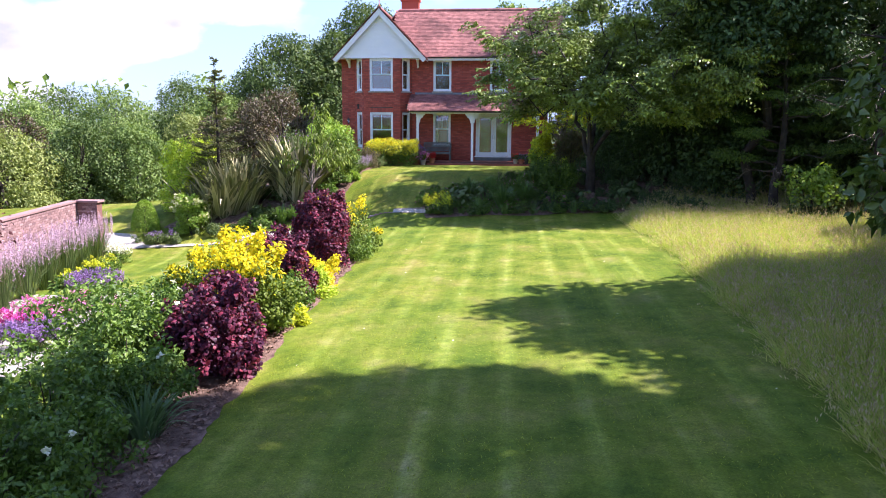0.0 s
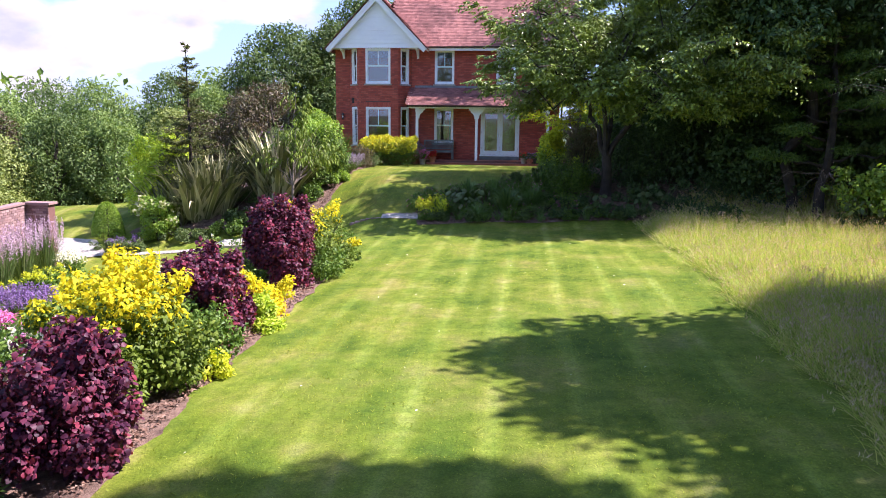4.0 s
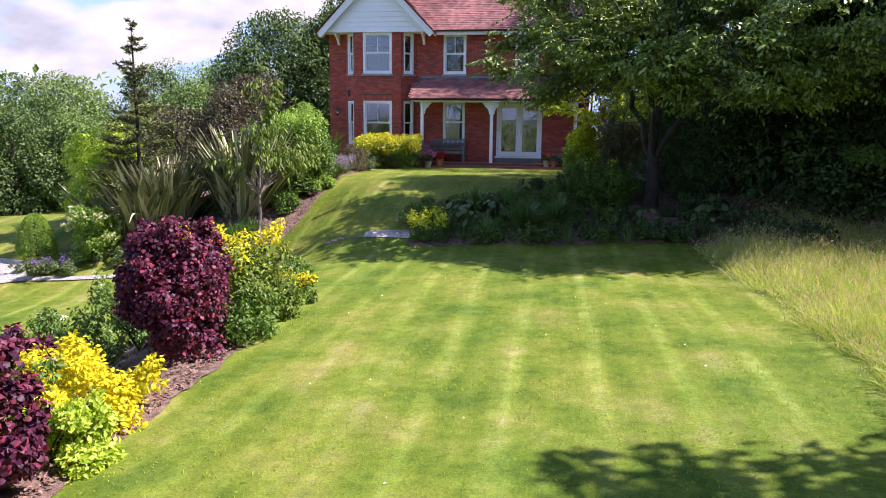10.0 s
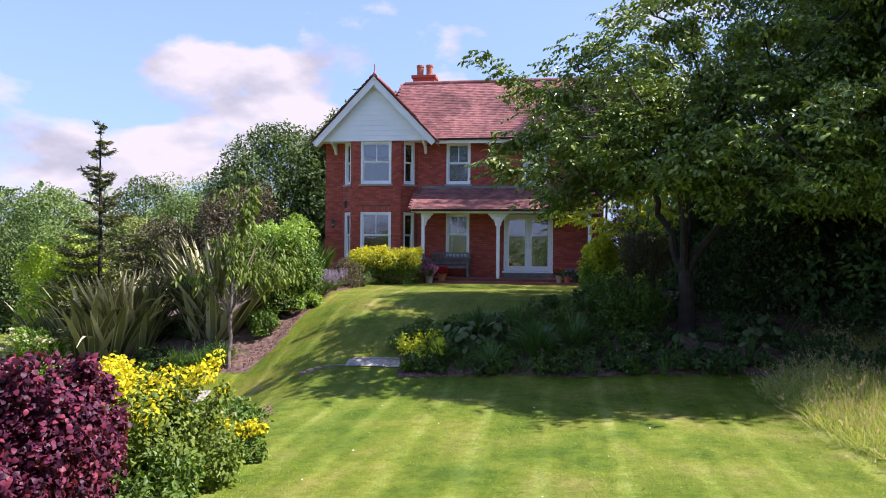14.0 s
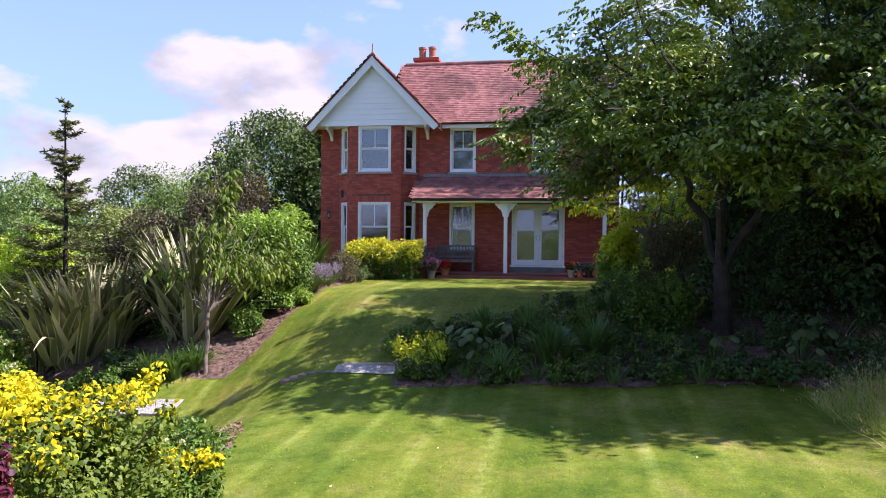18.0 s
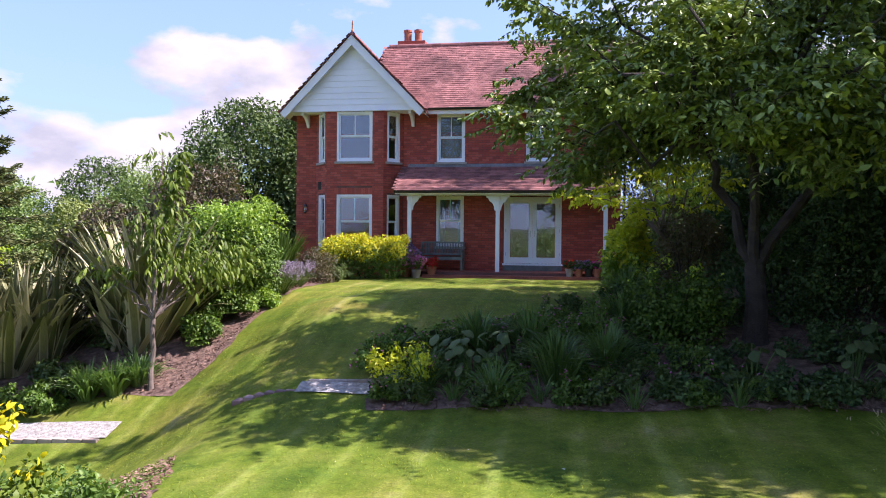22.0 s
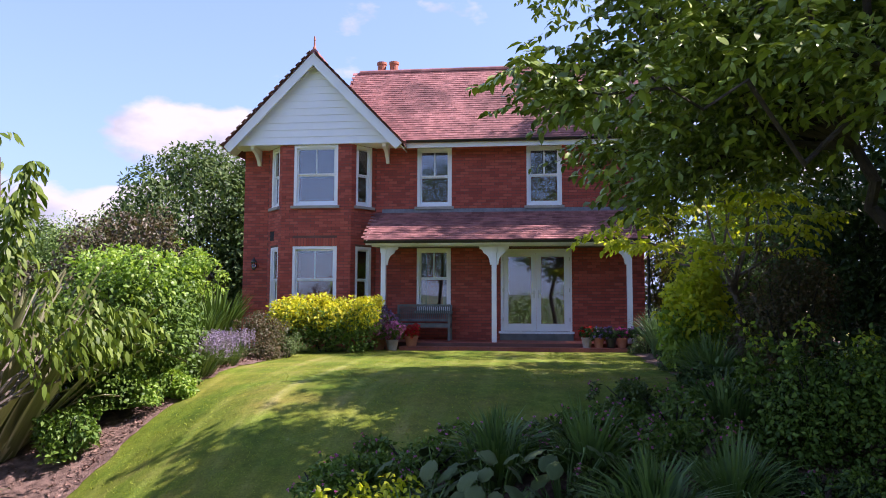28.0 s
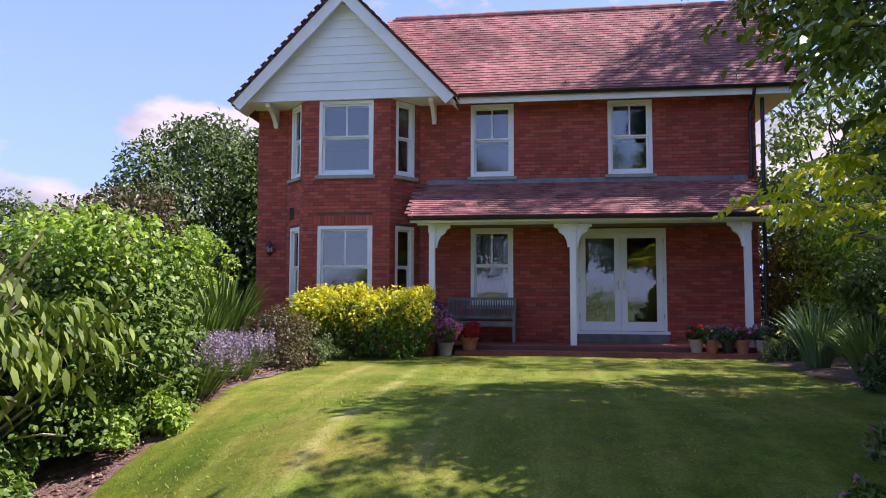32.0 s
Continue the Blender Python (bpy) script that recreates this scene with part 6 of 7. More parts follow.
# ---- trees ----
# the large cherry: trunk, forked limbs, layered drooping foliage
cherry = thing("cherry_tree", "large spreading cherry tree with a forked trunk and drooping leaves", "tree", (4.66, -11.15, gz(4.66, -11.15) - 0.05))
rng = fresh()
C_ENDS = [(-3.6, -0.6, 5.0), (-4.2, 0.9, 5.4), (-2.6, -2.0, 4.2), (-3.0, 2.2, 3.6), (-1.8, -2.6, 5.6), (-1.2, 2.8, 5.0), (-2.4, 0.4, 6.6), (-0.6, -2.8, 7.0), (0.4, 0.6, 8.4), (1.2, -2.4, 6.0), (2.4, 1.2, 7.4), (2.8, -1.6, 5.0), (3.6, 0.4, 5.8), (1.0, 3.0, 6.4), (-3.3, -1.6, 3.3), (-2.6, 1.2, 2.9), (0.6, -3.0, 4.4), (2.2, -2.8, 3.8), (-1.0, -3.0, 3.6), (3.4, -2.0, 7.0), (-2.2, -1.0, 7.2), (-1.6, -1.8, 7.7), (-3.0, 0.2, 6.1), (-2.2, -2.2, 6.4), (-1.8, 3.6, 6.2), (-3.0, 3.3, 5.4), (-0.6, 4.1, 7.0), (-2.6, 3.9, 4.5), (0.6, 4.4, 5.8), (2.6, -2.6, 2.7), (3.7, -1.2, 3.0), (1.4, -3.2, 3.0), (4.2, -2.2, 4.2), (-1.4, 0.2, 7.8), (-3.3, 0.2, 4.2), (0.8, -4.3, 3.8), (2.3, -4.0, 4.4), (3.6, -3.4, 3.4), (4.6, -1.8, 6.9), (5.2, -0.8, 6.2), (4.9, -2.9, 5.7), (3.9, -3.0, 7.2), (5.7, -2.2, 4.9), (2.4, -3.2, 6.6), (5.0, 0.9, 7.0), (3.0, -0.6, 7.6)]
C_ENDS = [(max(x, -2.95 + max(0.0, min(z, 7.4) - 5.4) * 0.82), y * (0.8 if y < -2 and x < 0.5 else 1.0), min(z, 7.4)) for x, y, z in C_ENDS]
forks = [(-0.7, 0.3, 3.2), (1.55, -0.25, 3.6), (0.35, 0.9, 3.5), (-0.3, -0.7, 3.0)]
trunk_line = [(0, 0, -0.1, 0.27), (0, 0, 0.2, 0.185), (0.01, 0, 0.8, 0.155), (-0.02, 0.02, 1.25, 0.15), (0, 0, 1.42, 0.13)]
lines = [limb(rng, (0, 0, 1.25), f, 0.095, 0.055, 6, 0.09) for f in forks]
for e in C_ENDS:
    f = min(forks, key=lambda q: (q[0] - e[0] * 0.4) ** 2 + (q[1] - e[1] * 0.4) ** 2)
    main_l = limb(rng, f, e, 0.052, 0.009, 7, 0.12)
    lines.append(main_l)
    for t in (3, 5, 6):
        a = main_l[t]
        lines.append(limb(rng, a[:3], (a[0] + rng.normal() * 0.8, a[1] + rng.normal() * 0.8, a[2] + rng.normal() * 0.35 + 0.1), 0.022, 0.006, 4))
part("trunk", tubes([trunk_line], 14), m_bark, cherry)
lumps = []
for ln in lines[4:]:
    for q in ln[2:]:
        lumps.append((q[0] + rng.normal() * 0.12, q[1] + rng.normal() * 0.12, q[2] - 0.05, (0.26 + 0.24 * rng.random()) * (0.76 if q[0] < -1.6 else 1.0)))
twigs = [limb(rng, (-2.9, -0.6, 5.0), (-4.1, -0.9, 5.5), 0.014, 0.004, 5), limb(rng, (-2.9, 0.2, 4.2), (-3.9, 0.6, 4.0), 0.014, 0.004, 5), limb(rng, (-2.9, -1.5, 3.3), (-4.0, -1.2, 3.5), 0.014, 0.004, 5)]
for ln in twigs:
    part("twig", tubes([ln], 5), m_bark, cherry)
lumps = [l for l in lumps if l[0] > -2.75 + max(0.0, l[2] - 5.2) * 0.82 or (rng.random() < 0.5 and l[0] > (-3.9 if l[1] < 1.5 else -3.2) and l[2] < 6.2)]
lumps = [l for l in lumps if not (l[2] < 3.3 and l[1] < -0.4 and l[0] < -0.6) and not (l[1] < -0.9 and l[0] < 0.6 and l[2] > 3.8 and rng.random() < 0.72)]
lumps += [(*q[:3], 0.19) for ln in twigs for q in ln]
L = np.array(lumps)
for ln in lines:
    # a limb is kept where leaves hang about its tip
    if ln[-1][3] > 0.03 or ln[-1][0] < 2.6 and np.linalg.norm(L[:, :3] - np.array(ln[-1][:3]), axis=1).min() < 0.35:
        part("branch", tubes([ln], 7), m_bark, cherry)
part("crown", crown(rng, [l for l in lumps if l[0] >= -0.7 and (l[1] > -2.6 or l[0] > 1.5)], 66000, 0.12, 0.5, 0.15, 0.6, 0.46, lay=0.9), lf_cherry, cherry)
loose = (L[:, 0] < -1.2) | (L[:, 1] < -2.2)
L = np.repeat(L, np.where(loose, np.where((L[:, 2] < 5.6) & (L[:, 1] > -1.5), 9, np.where(L[:, 1] < -2.2, 3, 6)), 9), 0)
start = L[:, :3] + rng.normal(size=(len(L), 3)) * 0.16
away = start * np.array([1, 1, 0.0])
way = unit(away) * 0.8 + rng.normal(size=start.shape) * np.array([0.6, 0.6, 0.22]) + np.array([0, 0, 0.18])
part("side_crown", crown(rng, [l for l in lumps if l[0] < -0.7 and l[1] > -1.5 and l[2] < 5.4], 8000, 0.12, 0.5, 0.15, 0.6, 0.46), lf_cherry, cherry)
part("leaf_sprays", sprays(rng, start, way, L[:, 3] * (1.1 + 0.9 * rng.random(len(start))), 0.125, 12, 0.30, 0.22, 0.46), lf_cherry, cherry, "leaves hanging in rows along the twigs")

DARK = "tall dark evergreen tree shading the meadow edge"
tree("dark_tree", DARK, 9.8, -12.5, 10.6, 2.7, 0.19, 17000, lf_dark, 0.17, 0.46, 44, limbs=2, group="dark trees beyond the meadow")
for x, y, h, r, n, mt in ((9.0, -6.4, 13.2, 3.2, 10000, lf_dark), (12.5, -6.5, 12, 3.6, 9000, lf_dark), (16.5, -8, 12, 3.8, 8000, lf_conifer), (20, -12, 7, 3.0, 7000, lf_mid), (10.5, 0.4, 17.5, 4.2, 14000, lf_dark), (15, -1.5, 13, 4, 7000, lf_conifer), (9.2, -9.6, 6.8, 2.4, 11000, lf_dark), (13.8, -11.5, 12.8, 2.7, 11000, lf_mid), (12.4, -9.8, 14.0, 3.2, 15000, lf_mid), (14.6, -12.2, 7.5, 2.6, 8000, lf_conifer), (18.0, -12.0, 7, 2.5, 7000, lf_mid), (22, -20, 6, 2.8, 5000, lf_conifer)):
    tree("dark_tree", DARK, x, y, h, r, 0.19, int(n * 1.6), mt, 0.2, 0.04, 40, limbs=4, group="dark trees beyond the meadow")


def bough_tree(name, label, x, y, h, low, boughs, reach, mat, n, bare, flat, trunk=0.16):
    """A trunk with level boughs, each under a flat pad of foliage, and thin dead twigs below."""
    rng = fresh()
    ob = thing(name, label, "tree", (x, y, gz(x, y) - 0.05))
    part("trunk", tubes([limb(rng, (0, 0, 0), (0.1, -0.1, h), trunk, 0.03, 6, 0.03)], 9), m_bark, ob)
    pads = []
    for i in range(boughs):
        t = (i + 0.5) / boughs
        a, z = 3.3 + i * 2.4 + rng.normal() * 0.3, low + (h - low) * t
        ln = reach * (1.05 - 0.75 * t) * (0.75 + 0.35 * rng.random())
        e = (math.cos(a) * ln, math.sin(a) * ln, z + 0.12 * ln)
        part("bough", tubes([limb(rng, (0, 0, z - 0.1), e, 0.045, 0.010, 5, 0.08)], 6), m_bark, ob)
        for q in (0.45, 0.65, 0.85, 1.0):
            pads.append((e[0] * q + rng.normal() * 0.15, e[1] * q + rng.normal() * 0.15, z + 0.12 * ln * q + 0.05, 0.22 + 0.22 * ln * 0.4))
    for i in range(bare):
        a, z = 2.6 + 2.4 * rng.random(), low * (0.6 + 0.9 * rng.random())
        ln = reach * (0.6 + 0.5 * rng.random())
        mid = (math.cos(a) * ln * 0.6, math.sin(a) * ln * 0.6, z + 0.05)
        part("bare_twig", tubes([limb(rng, (0, 0, z), mid, 0.016, 0.009, 4, 0.12) + limb(rng, mid, (math.cos(a) * ln, math.sin(a) * ln, z - 0.25 - 0.3 * rng.random()), 0.008, 0.003, 4, 0.2)[1:]], 5), m_bark_grey, ob, "pale dead twig")
    part("foliage", crown(rng, pads, n, 0.085, 0.3, 0.2, flat, 0.3, lay=0.2), mat, ob)
    return ob


bough_tree("yew_tree", "yew with level dark green boughs at the meadow end", 10.3, -13.1, 5.4, 1.5, 16, 1.9, lf_yew, 15000, 9, 0.35)
bough_tree("pine_tree", "old pine with bare hanging branches over the meadow", 12.6, -14.6, 9.5, 3.2, 15, 2.9, lf_dark, 5000, 14, 0.5, 0.2)
SHADE = "tall tree overhanging the lawn beside the meadow"
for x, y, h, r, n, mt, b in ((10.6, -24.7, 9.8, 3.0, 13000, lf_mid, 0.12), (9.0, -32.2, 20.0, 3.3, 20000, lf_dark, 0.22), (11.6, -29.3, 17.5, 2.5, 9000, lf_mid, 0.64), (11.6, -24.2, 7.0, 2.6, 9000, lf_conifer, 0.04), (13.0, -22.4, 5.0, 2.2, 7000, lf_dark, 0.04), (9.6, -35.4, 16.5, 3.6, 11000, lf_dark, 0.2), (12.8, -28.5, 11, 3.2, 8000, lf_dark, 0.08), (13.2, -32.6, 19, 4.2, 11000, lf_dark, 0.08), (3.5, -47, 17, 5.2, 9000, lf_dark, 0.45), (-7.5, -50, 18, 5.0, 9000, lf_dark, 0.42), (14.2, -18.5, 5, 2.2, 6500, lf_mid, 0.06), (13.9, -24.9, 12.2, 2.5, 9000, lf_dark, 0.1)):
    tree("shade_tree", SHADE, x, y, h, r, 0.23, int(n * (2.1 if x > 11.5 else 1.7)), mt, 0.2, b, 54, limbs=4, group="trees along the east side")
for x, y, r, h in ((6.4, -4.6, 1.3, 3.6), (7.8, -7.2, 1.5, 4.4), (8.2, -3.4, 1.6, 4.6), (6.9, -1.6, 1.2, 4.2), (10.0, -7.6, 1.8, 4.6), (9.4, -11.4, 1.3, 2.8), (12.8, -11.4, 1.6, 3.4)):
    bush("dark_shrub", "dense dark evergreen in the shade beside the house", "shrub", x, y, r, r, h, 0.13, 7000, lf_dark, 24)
bush("rhododendron", "leafy evergreen shrub with pale leaf undersides", "shrub", 10.9, -14.5, 0.9, 0.8, 1.75, 0.13, 2600, lf_ash, 16, lf_bright, 0.4, ovals=True, shoots=10)
bush("dark_shrub", "dark leafy shrub at the meadow side", "shrub", 8.9, -26.6, 1.0, 1.3, 1.9, 0.09, 6000, lf_dark, 16)
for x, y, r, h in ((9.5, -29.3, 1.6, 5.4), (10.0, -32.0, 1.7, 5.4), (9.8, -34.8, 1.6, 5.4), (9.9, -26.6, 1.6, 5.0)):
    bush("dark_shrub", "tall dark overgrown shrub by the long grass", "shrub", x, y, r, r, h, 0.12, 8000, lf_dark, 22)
gold = thing("golden_robinia", "small tree with golden leaf sprays beside the house", "tree", (4.1, -6.4, gz(4.1, -6.4) - 0.05))
rng = fresh()
G_ENDS = [(-2.0, 0.1, 2.35), (-1.5, -0.5, 2.6), (-1.2, 0.8, 2.75), (-0.5, -1.0, 2.95), (0.2, -0.9, 3.15), (-0.8, 0.0, 3.2), (0.7, 0.3, 3.0), (-1.3, 1.3, 2.3), (0.2, 1.2, 3.0), (-0.1, -1.5, 2.6), (0.9, -0.6, 2.5), (-0.7, -1.2, 2.0)]
part("trunk", tubes([limb(rng, (0, 0, -0.02), (-0.1, -0.05, 1.35), 0.07, 0.05, 5, 0.05)], 9), m_bark_grey, gold)
seeds = []
for e in G_ENDS:
    ln = limb(rng, (-0.1, -0.05, 1.3), e, 0.032, 0.007, 6, 0.10)
    part("branch", tubes([ln], 6), m_bark_grey, gold)
    seeds += [q[:3] for q in ln[4:]] + [tuple(np.array(e) + rng.normal(size=3) * np.array([0.16, 0.16, 0.06])) for i in range(3)]
seeds = np.repeat(np.array(seeds), 4, 0)
way = unit(seeds * np.array([1, 1, 0])) * 0.7 + rng.normal(size=seeds.shape) * np.array([0.6, 0.6, 0.12])
part("leaf_sprays", sprays(rng, seeds, way, 0.28 + 0.25 * rng.random(len(seeds)), 0.13, 9, 0.25, 0.35, 0.5), lf_gold, gold, "flat sprays of golden yellow leaves")

# trees round the west lawn and behind the house
tree("ash_tree", "broad grey-green ash tree behind the house", -12.6, 9.5, 9.2, 4.2, 0.19, 38000, lf_oak, 0.28, 0.02, 66, shell=0.5)
tree("ash_tree", "tall ash tree behind the house roof", -8.2, 13.5, 10.4, 4.0, 0.20, 30000, lf_oak, 0.26, 0.04, 60, shell=0.5)
tree("back_tree", "green tree seen over the roof ridge", 1.5, 14, 10.4, 2.6, 0.26, 7000, lf_far, 0.24, 0.2, 28)
tree("ash_tree", "ash tree beside the back of the house", -9.6, 11.0, 8.8, 3.4, 0.19, 30000, lf_oak, 0.22, 0.02, 56, shell=0.5)
tree("back_tree", "light green tree close behind the house corner", 7.2, 2.8, 5.2, 1.9, 0.16, 7000, lf_far, 0.14, 0.05, 28)
tree("back_tree", "light green tree beyond the house corner", 7.6, 6.5, 8.0, 2.4, 0.2, 6000, lf_far, 0.2, 0.15, 26)
tree("bronze_tree", "rounded tree with bronze-green leaves", -10.8, 1.4, 5.0, 2.5, 0.13, 14000, lf_bronze, 0.14, 0.08, 30)
tree("bronze_tree", "small bronze-leaved tree in the shrubbery", -13.8, 0.0, 4.2, 1.8, 0.13, 8000, lf_bronze, 0.12, 0.08, 24)
bush("lilac_shrub", "fresh green shrub against the house side", "shrub", -7.4, -2.1, 0.8, 0.75, 2.8, 0.09, 7500, lf_bright, 20)
bush("buddleia", "grey-leaved shrub with lilac flower spikes", "shrub", -7.9, -5.2, 0.9, 0.9, 1.9, 0.09, 4500, lf_ash, 16, flowers=(fl_purple, 40, 0.05, "lilac flowers"))
WOOD = "leafy garden tree at the edge of the west lawn"
for x, y, h, r, n, mt in ((-21, 3, 6.7, 2.4, 9000, lf_far), (-18.3, 6, 7.4, 2.2, 7000, lf_oak), (-15.6, 5, 6.2, 2.4, 9000, lf_far), (-24.5, 0, 6.4, 2.7, 9000, lf_far), (-28, -4, 5.6, 2.8, 8000, lf_far_b), (-31, -9.5, 5.6, 3.0, 7000, lf_far_b), (-34, 2, 7.2, 3.6, 7000, lf_far), (-22, -5.5, 4.2, 2.4, 9000, lf_far_b), (-26, -10, 4.2, 2.7, 8000, lf_far_b), (-17.6, -1.2, 4.3, 1.9, 8000, lf_far), (-21, -14, 3.4, 2.3, 8000, lf_far_b), (-25, -18, 3.8, 2.7, 7000, lf_far_b), (-30, 14, 8, 3.8, 6000, lf_oak), (-22, 15, 8.6, 3.8, 7000, lf_far), (-42, 6, 7.5, 4.2, 6000, lf_far_b), (-19.8, -2.6, 4.6, 2.0, 7000, lf_oak), (-13.2, 4.2, 5.4, 2.1, 7000, lf_bronze), (-27, 7, 7.4, 3.0, 7000, lf_oak), (-16.0, 10.5, 8.2, 3.0, 8000, lf_far), (-23.6, -2.6, 5.2, 2.2, 7000, lf_bronze), (-38, -6, 6.2, 3.6, 6000, lf_far), (-15.6, 0.8, 4.8, 1.7, 7000, lf_far_b)):
    tree("garden_tree", WOOD, x, y, h * 0.91, r, 0.135, int(n * 2.1), mt, 0.14, 0.03, 60, limbs=4, group="trees round the west lawn", shell=0.6)
tree("copper_tree", "purple-leaved tree hanging over the border", -10.6, -25.0, 5.4, 2.6, 0.11, 4500, lf_cop, 0.12, 0.35, 24)

# sparse spruce
spruce = thing("spruce_tree", "thin open spruce with a bare leader", "tree", (-9.4, -10.3, gz(-9.4, -10.3) - 0.05))
rng = fresh()
H = 4.45 - gz(-9.4, -10.3)
part("trunk", tubes([[(0, 0, 0, 0.08), (0.02, 0, H * 0.5, 0.05), (0, 0, H, 0.008)]], 8), m_bark, spruce)
lines, P, W = [], [], []
for tier in range(15):
    t = 0.14 + 0.84 * (tier / 14) ** 0.95
    ln = 0.10 + 1.75 * (1 - t) ** 1.1
    if 0.58 < t < 0.76:
        ln *= 0.7
    for k in range(6 if t < 0.85 else 4):
        z = H * t + rng.normal() * 0.11
        a = k * 1.257 + tier * 0.9 + rng.normal() * 0.3
        l = ln * (0.5 + 0.65 * rng.random())
        e = (math.cos(a) * l, math.sin(a) * l, z + l * (0.25 if t > 0.6 else 0.08) + rng.normal() * 0.04)
        lines.append([(0, 0, z, 0.012), (e[0] * 0.5, e[1] * 0.5, z - l * 0.04, 0.008), (*e, 0.004)])
        m = int(170 * l + 30)
        q = 0.12 + 0.9 * rng.random(m)
        P.append(np.stack([e[0] * q, e[1] * q, z - l * 0.10 * np.sin(q * 3.1) + (e[2] - z) * q ** 1.8], 1) + rng.normal(size=(m, 3)) * np.array([0.05, 0.05, 0.025]) * (0.4 + l))
        W.append(np.stack([np.full(m, math.cos(a)), np.full(m, math.sin(a)), np.full(m, 0.1)], 1) + rng.normal(size=(m, 3)) * np.array([0.8, 0.8, 0.35]))
for ln in lines:
    part("branch", tubes([ln], 5), m_bark, spruce)
P, W = np.concatenate(P), np.concatenate(W)
part("needles", leaves(P, W, rng.normal(size=P.shape) + np.array([0, 0, 1.0]), 0.11, 0.035), lf_spruce, spruce)

# distance: woods and low hills
rng = fresh()
v_all, f_all, nb = [], [], 0
for i in range(150):
    a = radians(100 + 250 * rng.random()) if i < 90 else radians(20 + 330 * rng.random())
    d = 60 + 260 * rng.random() ** 1.6
    x, y = math.cos(a) * d, math.sin(a) * d - 10
    if y < -20 and abs(x) < 60 and d < 120:
        continue
    r = 4.5 + 3 * rng.random()
    z0 = gz(x, y)
    lumps = [(x + rng.normal() * r * 0.5, y + rng.normal() * r * 0.5, z0 + r * (0.4 + 0.9 * rng.random()), r * 0.55) for _ in range(7)]
    v, f = crown(rng, lumps, 600, 0.8, 0.1, 0.5)
    v_all.append(v)
    f_all.append(f + nb)
    nb += len(v)
for i in range(44):
    x, y = -66 + 3.0 * i + rng.normal(), -66 + rng.normal() * 4
    z0 = gz(x, y)
    v, f = crown(rng, [(x + rng.normal() * 1.2, y + rng.normal(), z0 + 0.2 + 0.5 * rng.random(), 0.8) for _ in range(5)], 300, 0.6, 0.1, 0.5)
    v_all.append(v)
    f_all.append(f + nb)
    nb += len(v)
tagged(new("distant_woods", mesh_of("distant_woods", np.concatenate(v_all), np.concatenate(f_all), lf_far)), "scattered distant woods and hedgerow trees", "woods", kind="stuff")
m_hill = rough_mat("hill_woodland", (0.05, 0.085, 0.06), (0.11, 0.14, 0.08), 0.01, 0.15, 0.95, 0.2)
ang = np.radians(np.arange(0, 361, 2.0))
rad = np.array([520, 640, 760, 900.0])
hh = 9 + 7 * np.sin(ang * 3 + 1) + 6 * np.sin(ang * 7 + 0.5) + 2.0 * np.sin(ang * 31) + 1.0 * np.sin(ang * 83)
hh = hh + 14 * np.exp(-((np.degrees(ang) - 142) / 22) ** 2)
prof = np.array([0.0, 0.55, 1.0, 0.3])
X = np.cos(ang)[:, None] * rad
Y = np.sin(ang)[:, None] * rad
Zb = ground(X, Y)
Z = np.where(prof[None] == 0, Zb - 1, -9 + np.clip(hh, 4, 60)[:, None] * prof[None])
v = np.stack([X, Y, Z], -1).reshape(-1, 3)
i = (np.arange(len(ang) - 1)[:, None] * 4 + np.arange(3)[None]).reshape(-1, 1)
tagged(new("backdrop", mesh_of("backdrop", v, i + np.array([0, 4, 5, 1]), m_hill, True)), "low wooded hills on the horizon", "hills", kind="structure")

# ---- meadow ----
def meadow_edge(y):
    return np.interp(y, [-36, -29, -26, -20.5, -18.5, -16.6, -14.6, -13.4], [5.1, 5.25, 5.45, 5.65, 5.6, 5.5, 5.3, 5.9])


rng = fresh()
n = 125000
y = -36 + 29 * rng.random(n)
lo = meadow_edge(y) + np.where(y > -13.4, (y + 13.4) * 0.65, 0) + 0.10 * np.sin(y * 2.3) + 0.07 * np.sin(y * 5.9 + 1) + 0.06 * rng.normal(size=n)
x = lo + (np.minimum(9.6 + np.clip(y + 24, 0, 12) * 0.75, 17) - lo) * rng.random(n) ** 1.25
z = ground(x, y)
hgt = (0.20 + 0.30 * rng.random(n)) * np.clip(0.55 + (x - lo) * 0.7, 0.45, 1.0) * (1 + 0.22 * np.sin(x * 1.9 + y * 0.7) * np.sin(y * 1.6))
lean = rng.normal(size=(n, 2)) * 0.20 + np.array([-0.07, -0.02])
base = np.stack([x, y, z - 0.02], 1)
tip = base + np.stack([lean[:, 0], lean[:, 1], hgt], 1)
v, f = blades(base, tip, 0.0045 + 0.004 * rng.random(n), rng.normal(size=(n, 3)) * np.array([1, 1, 0.1]), 0.5)
tagged(new("meadow_grass", mesh_of("meadow_grass", v, f, lf_meadow)), "uncut pale seeding meadow grass beside the lawn", "long grass", kind="stuff")
pick = rng.choice(n, 20000, replace=False)
P = np.repeat(tip[pick] + np.array([0, 0, 0.03]), 3, 0) + rng.normal(size=(60000, 3)) * 0.018
v, f = leaves(P, rng.normal(size=P.shape) * 0.4 + np.array([0, 0, 1.0]), rng.normal(size=P.shape), 0.05, 0.012)
m_seed = leaf_mat("seed_head", [(0.44, 0.32, 0.22), (0.56, 0.43, 0.32), (0.64, 0.52, 0.42)], 0.7, 0.3, 0.1)
tagged(new("grass_seed_heads", mesh_of("grass_seed_heads", v, f, m_seed)), "pale pinkish seed heads over the meadow", "seed heads", kind="stuff")

